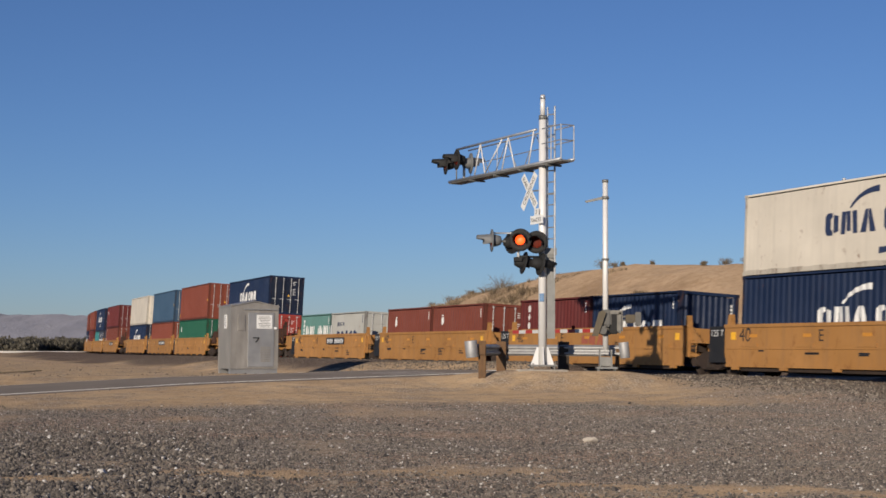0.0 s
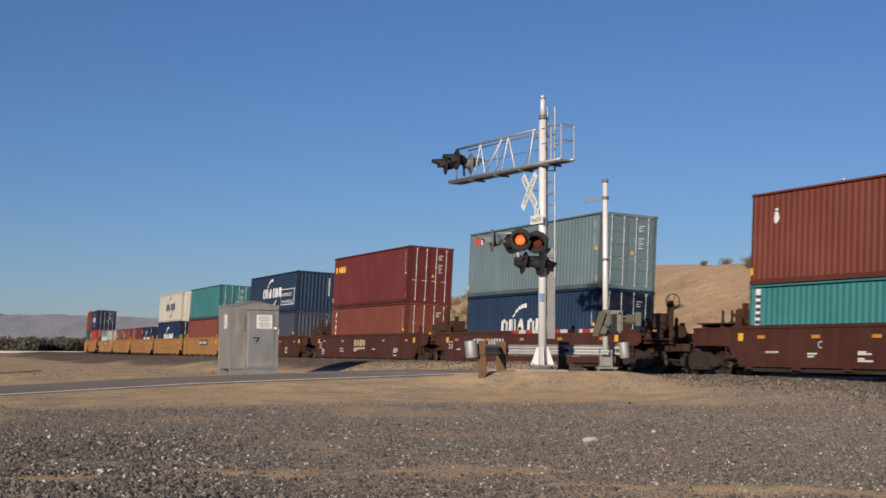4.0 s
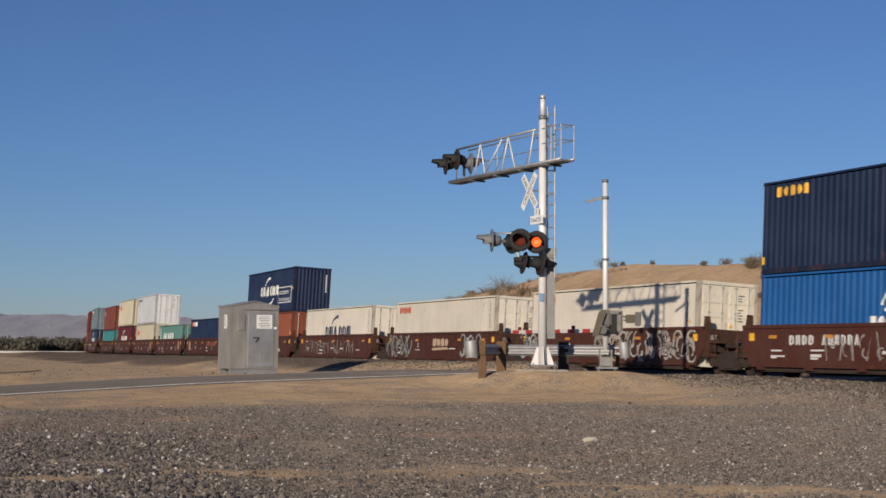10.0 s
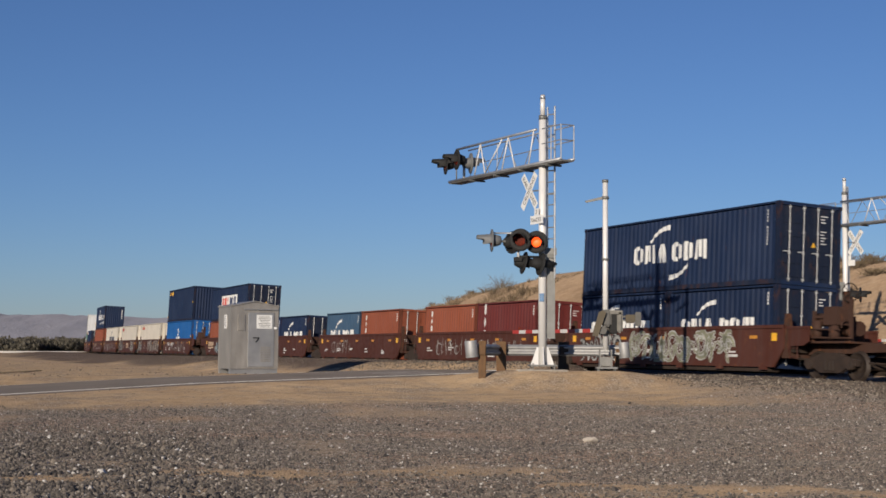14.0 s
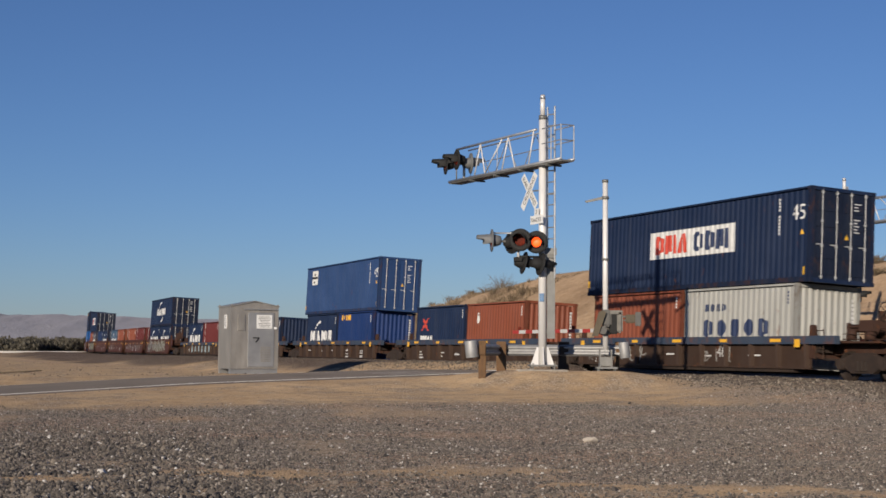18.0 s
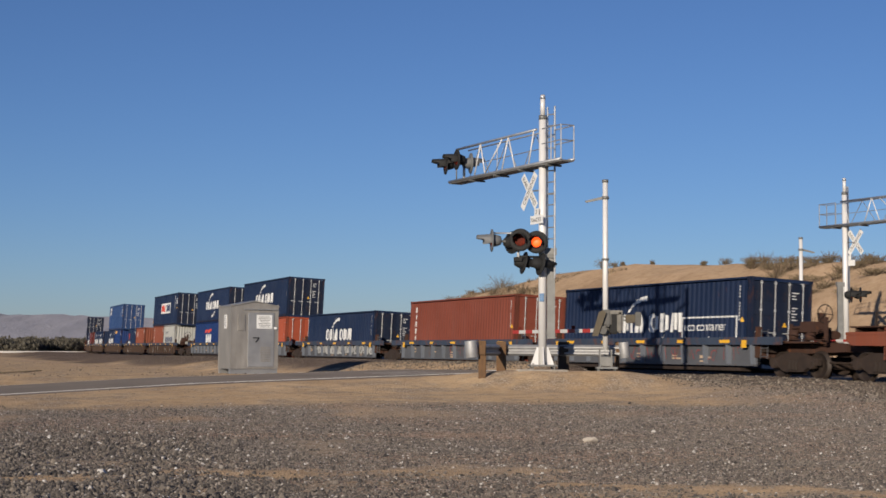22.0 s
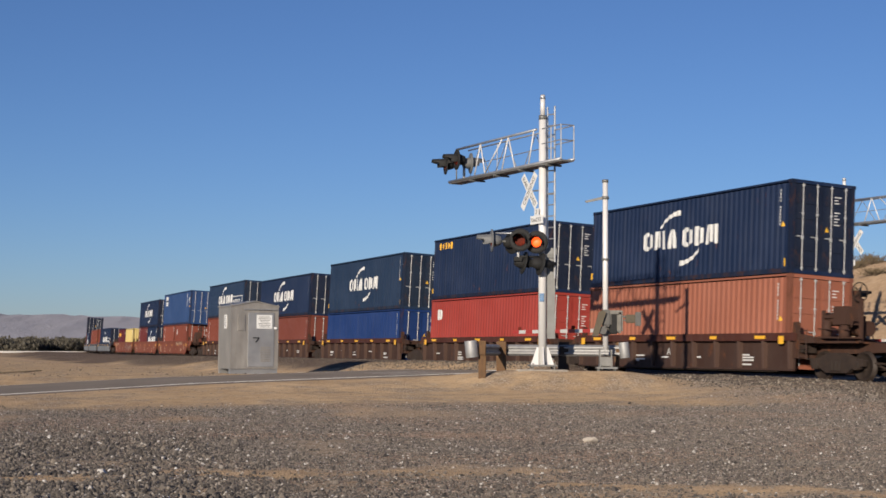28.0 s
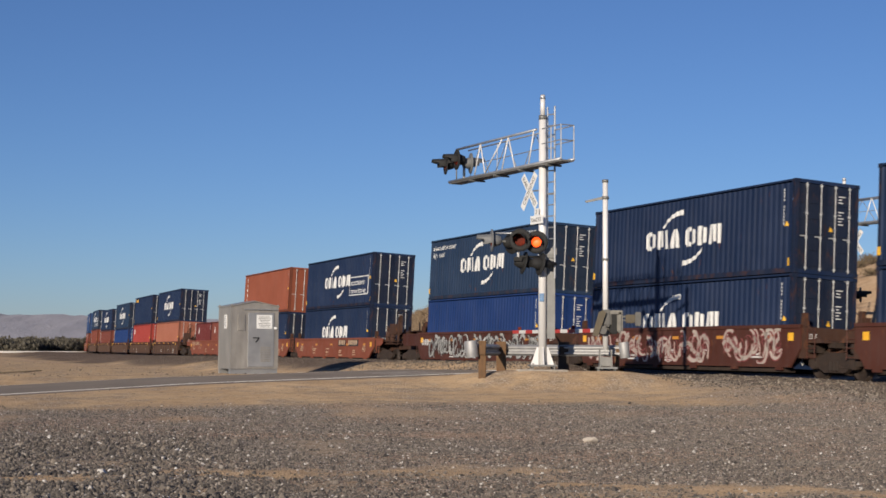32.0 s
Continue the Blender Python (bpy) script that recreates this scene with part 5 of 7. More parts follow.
def well_car(s_mid, style, length, front, rear, front_truck, rear_truck, front_end, rear_end, seed, tag_art, stencil):
    """front, rear: where the car ends ahead of and behind its middle; the trucks stand at front_truck and rear_truck."""
    top, bot, slope, ribs = STYLES[style]
    mat = CAR[style]
    t = thing("well_car", CAR_WORDS[style] + (", spray-painted" if tag_art else ""), "rail car", "cars of the train")
    half = length / 2
    Y = 1.345
    near = put("side_sill", shared(("side_sill", style, half), sill_side(style, half), mat), t, pose(0, Y, 0))
    put("side_sill", shared(("side_sill", style, half), sill_side(style, half), mat), t, pose(0, -Y, 0, 0, 0, 180))
    put("well_floor", shared(("well_floor", style, half), lambda bm: [box(bm, (-half + 0.8, -1.3, 0.20), (half - 0.8, -0.9, 0.30)), box(bm, (-half + 0.8, 0.9, 0.20), (half - 0.8, 1.3, 0.30))] + [box(bm, (x - 0.2, -0.9, 0.2), (x + 0.2, 0.9, 0.29)) for x in (-4.5, -1.5, 1.5, 4.5)], M_GRIME), t, Matrix())
    if ribs:
        n = int(length / 1.3)
        for y, turn in ((Y, 0), (-Y, 180)):
            for i in range(n + 1):
                put("post", shared(("post", style), lambda bm: prism(bm, [(-0.09, bot + 0.05), (0.03, bot + 0.05), (0.088, top - 0.22), (-0.09, top - 0.22)], -0.05, 0.05, lambda p, q, r: (q, p, r)), M_POST[style]), t, pose(-half + 0.12 + (length - 0.24) * i / n, y, 0, 0, 0, turn))
    if style in ("pan", "aok", "dark"):
        rail_m = M_BLUE_RAIL if style != "dark" else CAR["bnsf"]
        put("top_rail", shared(("blue_rail", style, half), lambda bm: box(bm, (-half - RAIL_ON[style], -0.05, -0.22), (half + RAIL_ON[style], 0.10, 0.02)), rail_m), t, pose(0, Y, top - 0.004), "blue top rail" if style != "dark" else "red-brown top rail")
        put("top_rail", shared(("plain_rail", half), lambda bm: box(bm, (-half, -0.05, -0.22), (half, 0.10, 0.02)), rail_m), t, pose(0, -Y, top - 0.004, 0, 0, 180))
    deck = 1.08
    for sgn, end, tr, ending in ((1, front, front_truck, front_end), (-1, rear, rear_truck, rear_end)):
        ln = end - half
        if ln < 0.3:
            ln = 0.3
        key = ("end_deck", style, round(ln, 1), ending)

        def deck_mesh(bm, ln=ln, ending=ending):
            box(bm, (-0.15, -1.30, 0.62), (0.12, 1.30, top - 0.06))
            o = [(0.1, 0.75), (ln - 0.1, 0.85), (ln - 0.1, deck), (0.1, deck + 0.12)]
            prism(bm, o, -0.55, 0.55)
            box(bm, (0.1, -1.05, deck), (ln * 0.7, 1.05, deck + 0.06))
            for y in (-1.18, 1.18):
                prism(bm, [(0.1, top), (0.1, deck), (min(0.9, ln * 0.7), deck), (min(0.7, ln * 0.5), deck + 0.2)], y - 0.04, y + 0.04)
                prism(bm, [(-0.1, top - 0.05), (0.15, top - 0.05), (0.08, top + 0.35), (-0.06, top + 0.35)], y - 0.12, y + 0.02)
        put("end_deck", shared(key, deck_mesh, mat if style == "ttx" else M_DECK), t, pose(sgn * half, 0, 0, 0, 0, 0 if sgn > 0 else 180))
        if ending == "couple":
            put("coupler", shared(("coupler",), lambda bm: (box(bm, (-0.6, -0.16, 0.72), (0.25, 0.16, 0.98)), box(bm, (0.2, -0.26, 0.66), (0.5, 0.26, 1.04))), M_GRIME), t, pose(sgn * (end - 0.42), 0, 0, 0, 0, 0 if sgn > 0 else 180), "rusty steel coupler")
            place = pose(sgn * half, 0, 0, 0, 0, 0 if sgn > 0 else 180)
            reach = min(2.3 if sgn > 0 else 1.1, ln * 0.74)
            low_gear = 0.6 if style in ("aok", "pan") else 1
            if not ribs:
                for y in (-1.27, 1.27):
                    put("end_sheet", shared(("end_sheet", style, round(ln, 1), sgn), lambda bm: (prism(bm, [(0.0, 0.62), (0.25, 0.98), (reach - 0.25, 1.0), (reach, 1.12), (reach, top - 0.10), (0.0, top - 0.02)], -0.02, 0.02), box(bm, (0.0, -0.05, top - 0.12), (reach, 0.04, top - 0.04)), box(bm, (reach * 0.45, 0.0, 1.0), (reach * 0.45 + 0.06, 0.035, top - 0.1))), mat), t, place @ pose(0, y, 0), "side sheet over the truck")
            if sgn > 0:
                # low walkway over the end, with a stub post and a valve box against the load
                put("walkway", shared(("walkway", round(reach, 1)), lambda bm: (box(bm, (0.15, -1.1, 0.0), (reach + 0.1, 1.1, 0.04)), [box(bm, (x, -1.0, -0.5), (x + 0.05, 1.0, 0.0)) for x in (0.3, reach * 0.5, reach - 0.1)]), M_DECK), t, place @ pose(0, 0, top + 0.10), "thin steel walkway")
                put("stub_post", shared(("stub_post",), lambda bm: (box(bm, (-0.03, -0.03, 0), (0.03, 0.03, 0.42)), box(bm, (-0.05, -0.05, 0), (0.05, 0.05, 0.06))), M_GRIME), t, place @ pose(1.35, 0.8, top + 0.14))
                put("stub_post", shared(("stub_post",), None, M_GRIME), t, place @ pose(0.85, 0.8, top + 0.14))
                put("valve_box", shared(("valve_box",), lambda bm: (box(bm, (-0.25, -0.3, 0), (0.22, 0.3, 0.42)), rod(bm, (-0.05, -0.32, 0.3), (-0.05, 0.36, 0.3), 0.16, None, 10), box(bm, (0.05, -0.1, 0.42), (0.14, 0.1, 0.66)), rod(bm, (0.2, 0.2, 0.1), (0.45, 0.2, 0.3), 0.04, None, 6)), M_DECK), t, place @ pose(0.38, 0.55, top + 0.14), "rusty valve box")
            else:
                # brake stand: posts, wheel, tanks and pipes
                def stand(bm):
                    for x, y, h in ((0.35, -0.95, 0.95), (0.35, 0.3, 1.0), (1.0, -0.85, 1.05), (1.45, -0.4, 0.8), (2.0, -0.95, 1.25)):
                        box(bm, (x - 0.045, y - 0.045, 0), (x + 0.045, y + 0.045, h))
                    box(bm, (0.9, -1.05, 0.52), (1.5, -0.55, 1.05))
                    box(bm, (1.28, -0.70, 1.0), (1.42, -0.54, 1.52))
                    box(bm, (0.35, -0.98, 0.72), (1.0, -0.9, 0.8))
                    rod(bm, (0.2, -0.7, 0.7), (0.95, -0.7, 0.7), 0.2, None, 12)
                    rod(bm, (0.55, -0.2, 0.45), (1.5, -0.2, 0.45), 0.22, None, 12)
                    rod(bm, (0.5, -0.95, 0.1), (0.5, -0.95, 0.65), 0.14, None, 10)
                    rod(bm, (1.35, -1.0, 0.1), (1.35, -1.0, 0.5), 0.17, 0.12, 10)
                    for k in range(6):
                        a, c = 0.5 * k, 0.5 * k + 0.5
                        rod(bm, (1.75 + 0.24 * math.cos(a), -0.9, 0.4 + 0.28 * math.sin(a)), (1.75 + 0.24 * math.cos(c), -0.9, 0.4 + 0.28 * math.sin(c)), 0.025, None, 5)
                    rod(bm, (0.3, -1.1, 0.15), (2.2, -1.1, 0.12), 0.03, None, 6)
                    rod(bm, (0.3, -1.1, 0.4), (1.7, -1.1, 0.36), 0.022, None, 6)
                put("brake_stand", shared(("brake_stand",), stand, M_DECK), t, place @ pose(0.55 if low_gear == 1 else 0.9, 0, deck + 0.02) @ Matrix.Diagonal((1, 1, low_gear, 1)), "rusty brake stand with tanks and pipes")

                def wheel(bm):
                    for k in range(16):
                        a, c = k * math.tau / 16, (k + 1) * math.tau / 16
                        rod(bm, (0, 0.28 * math.cos(a), 0.28 * math.sin(a)), (0, 0.28 * math.cos(c), 0.28 * math.sin(c)), 0.018, None, 5)
                    for k in range(5):
                        a = k * math.tau / 5
                        rod(bm, (0, 0, 0), (0, 0.28 * math.cos(a), 0.28 * math.sin(a)), 0.012, None, 5)
                put("brake_wheel", shared(("brake_wheel",), wheel, M_GRIME), t, place @ pose(2.07 if low_gear == 1 else 2.42, -0.62, deck + 1.5 * low_gear), "spoked hand brake wheel")
        else:
            put("joint_casting", shared(("joint",), lambda bm: (box(bm, (-0.35, -0.3, 0.7), (0.3, 0.3, 1.15)), box(bm, (-0.2, -0.9, 0.95), (0.1, 0.9, 1.12))), M_GRIME), t, pose(sgn * (end - 0.3), 0, 0, 0, 0, 0 if sgn > 0 else 180))
        if tr is not None:
            bogie(t, tr)
        # brake rigging, hose and grab irons at each end
        turn = pose(sgn * half, 0, 0, 0, 0, 0 if sgn > 0 else 180)

        def rigging(bm, ln=ln):
            for y in (-0.9, -0.35, 0.4, 0.95):
                rod(bm, (0.12, y, 0.62), (ln * 0.9, y * 0.8, 0.52), 0.035, None, 6)
            rod(bm, (0.3, 0.62, 0.86), (0.85, 0.62, 0.86), 0.13, None, 10)
            box(bm, (0.14, -1.2, 0.80), (0.30, -0.7, 1.02))
            box(bm, (0.14, 0.72, 0.78), (0.34, 1.22, 1.04))
            for k in range(5):
                rod(bm, (0.2 + 0.16 * k, 1.08, 0.40 + 0.05 * math.sin(k * 1.4)), (0.36 + 0.16 * k, 1.08, 0.40 + 0.05 * math.sin(k * 1.4 + 1.4)), 0.024, None, 6)
        put("brake_rigging", shared(("brake_rigging", round(ln, 1)), rigging, M_GRIME), t, turn, "grimy brake rods and hoses")

        def irons(bm):
            for y in (-1.24, 1.24):
                for k in range(4):
                    z = 0.66 + 0.26 * k
                    rod(bm, (0.16, y, z), (0.50, y, z), 0.013, None, 5)
                rod(bm, (0.16, y, 0.6), (0.16, y, 1.5), 0.016, None, 5)
                rod(bm, (0.50, y, 0.6), (0.50, y, 1.5), 0.016, None, 5)
        put("grab_irons", shared(("grab_irons", style), irons, mat), t, turn, "ladder of thin grab irons")
        if style == "ttx" and sgn > 0:
            pn = put("end_panel", shared(("ttx_panel",), lambda bm: box(bm, (0.02, 1.27, 0.45), (0.96, 1.30, 1.62)), M_BLACK_PANEL), t, turn, "black end panel")
            put("stencil", text_mesh("125 T", 0.30, M_MARK), pn, side_pose(0.90, 1.306, 1.30), "white stencilled figures")
    # reflectors and stencils on the near sill
    y_face = Y + 0.102
    n = 5
    for i in range(n):
        x = half - 1.5 - i * (2 * half - 3.0) / (n - 1)
        z = top - 0.36 if not ribs else top - 0.115
        big = ribs and i % 2 == 0
        put("reflector", shared(("reflector", big), lambda bm: box(bm, (-0.27, 0, -0.05), (0.27, 0.006, 0.05)) if big else box(bm, (-0.19, 0, -0.05), (0.19, 0.006, 0.05)), M_REFLECT if ribs else M_REFLECT_DULL), t, pose(x, y_face if ribs else Y + 0.031, z), "yellow reflector")
    for x in (half + 0.05, -half - 0.05):
        put("end_reflector", shared(("end_reflector",), lambda bm: box(bm, (-0.13, 0, -0.12), (0.13, 0.006, 0.12)), M_REFLECT), t, pose(x - math.copysign(0.5, x), y_face if ribs else Y + 0.031, top - (0.36 if not ribs else 0.2)), "yellow square reflector")
    ys = Y + 0.034 if not ribs else Y - 0.084
    ink = M_MARK_BLACK if style == "ttx" else (M_MARK if style in ("bnsf", "aok", "dark") else M_MARK_TAN)
    if stencil:
        for word, u, size, dz in stencil:
            put("stencil", text_mesh(word, size, ink), t, side_pose(half - u, ys, bot + (top - bot) * dz), "stencilled figures")
    rng = random.Random(seed)
    marks = []
    for i in range(5):
        u0 = 1.0 + i * (2 * half - 2) / 5 + rng.uniform(0, 0.8)
        for k in range(rng.randint(1, 4)):
            marks.append(rect(u0, (top - bot) * rng.uniform(0.3, 0.42) - 0.09 * k, rng.uniform(0.25, 0.7), 0.05))
    put("small_marking", flat_mesh(("carmarks", style, seed), marks, ink), t, side_pose(half, ys, bot), "rows of small unreadable figures")
    key = round(s_mid + 6.095, 1)
    for u in RING.get(key, ()):
        disc = [(0.36 * math.cos(q * math.tau / 20), 0.40 * math.sin(q * math.tau / 20)) for q in range(20)]
        em = put("emblem", flat_mesh("emblem", [disc], M_MARK_TAN), t, side_pose(half - u, ys, bot + 0.68), "round tan emblem")
        put("emblem_ring", flat_mesh("emblem_ring", arc_poly(0, 0, 0.36, 0, math.tau, 0.03, 0.03, 20, 0.9), M_MARK_RUST), em, pose(0, 0, 0.005))
        put("emblem_cross", flat_mesh("emblem_cross", [rect(-0.02, -0.27, 0.04, 0.54), rect(-0.24, -0.02, 0.22, 0.04), rect(0.02, -0.02, 0.22, 0.04)], M_MARK_RUST), em, pose(0, 0, 0.005))
    if key in CARNAME:
        put("small_marking", flat_mesh("carname_big", blocks(0, 0, (0.20,) * 4 + (-0.22,) + (0.19,) * 6, 0.32, 0.07, "dmdda"), M_MARK_TAN), t, side_pose(half - CARNAME[key], ys, bot + 0.72), "row of pale block figures")
    if style == "bnsf" and key in NUMBERED:
        put("small_marking", flat_mesh(("carname", seed), blocks(0, 0, (0.22,) * 4 + (-0.3,) + (0.20,) * 6, 0.30, 0.08, "dmdda"), M_MARK_TAN if key == -180.6 else ink), t, side_pose(half - NUMBERED[key], ys, bot + (top - bot) * 0.52), "row of block figures")
    if style == "bnsf":
        put("stencil", text_mesh("125 T", 0.20, ink), t, side_pose(-half - 0.10, 1.224, deck + 0.12), "stencilled figures")
    if s_mid in EMBLEM:
        put("marking", flat_mesh("roadname", blocks(0, 0, (0.42, 0.42, 0.40, 0.40), 0.36, 0.07), M_MARK_TAN), t, side_pose(half - EMBLEM[s_mid], ys + 0.014, bot + 0.62), "tan block-shaped word mark")
        put("marking", flat_mesh("roadbar", [[(0, 0), (2.0, 0.06), (1.8, 0.16), (0.1, 0.12)]], M_MARK_TAN), t, side_pose(half - EMBLEM[s_mid] + 0.05, ys + 0.014, bot + 0.42), "tan swoosh")
    if style == "nokl" and key == -698.7:
        pl = put("number_panel", flat_mesh("nokl_panel", [rect(0, 0, 1.3, 0.42), rect(1.75, 0, 1.75, 0.42)], M_MARK_BLACK), t, side_pose(half - 8.6, ys, bot + 0.62), "two dark number panels")
        put("small_marking", flat_mesh("nokl_bars", blocks(0, 0, (0.22,) * 4 + (-0.55,) + (0.2,) * 6, 0.28, 0.06), M_MARK_TAN), pl, pose(0.12, 0.07, 0.006))
    if key == -160.5:
        put("small_marking", flat_mesh("faded_number", blocks(0, 0, (0.24,) * 4 + (-0.2,) + (0.22,) * 6, 0.34, 0.09, "dmdda"), M_MARK_RUST), t, side_pose(half - 8.4, ys, bot + 0.62), "faded rust-coloured block figures")
    if key == 16.0:
        put("marking", flat_mesh("red_blocks", blocks(0, 0, (0.5, 0.5, 0.6), 0.44, 0.06, "bba"), M_MARK_RUST), t, side_pose(half - 6.3, ys, bot + 0.62), "faded red block-shaped word mark")
    if style == "ttx" and key in (-15.3, 47.4, 102.4, 140.6):
        pl = put("number_panel", flat_mesh("numpanel", [rect(0, 0, 3.3, 0.40)], M_MARK_BLACK), t, side_pose(half - 6.6, ys + 0.03, bot + 0.74), "black number panel")
        put("small_marking", flat_mesh("numbars", blocks(0, 0, (0.2,) * 4 + (-0.3,) + (0.2,) * 6, 0.26, 0.07), M_MARK), pl, pose(0.2, 0.07, 0.006))
    if tag_art:
        for a, b, mats, *bold in tag_art:
            spray(t, seed * 7 + int(a * 10), half - b * 2 * half, half - a * 2 * half, bot + 0.12, top - 0.16, ys + 0.006, [M_SPRAY[k] for k in mats], bool(bold))
    MOVERS.append((t, s_mid, pose(0, 0, 0)))
    return t


E20 = 6.058
EMBLEM = {-37.3 - 6.095: 6.6, -57.0 - 6.095: 6.9, -211.7 - 6.095: 6.2, -262.6 - 6.095: 1.2}
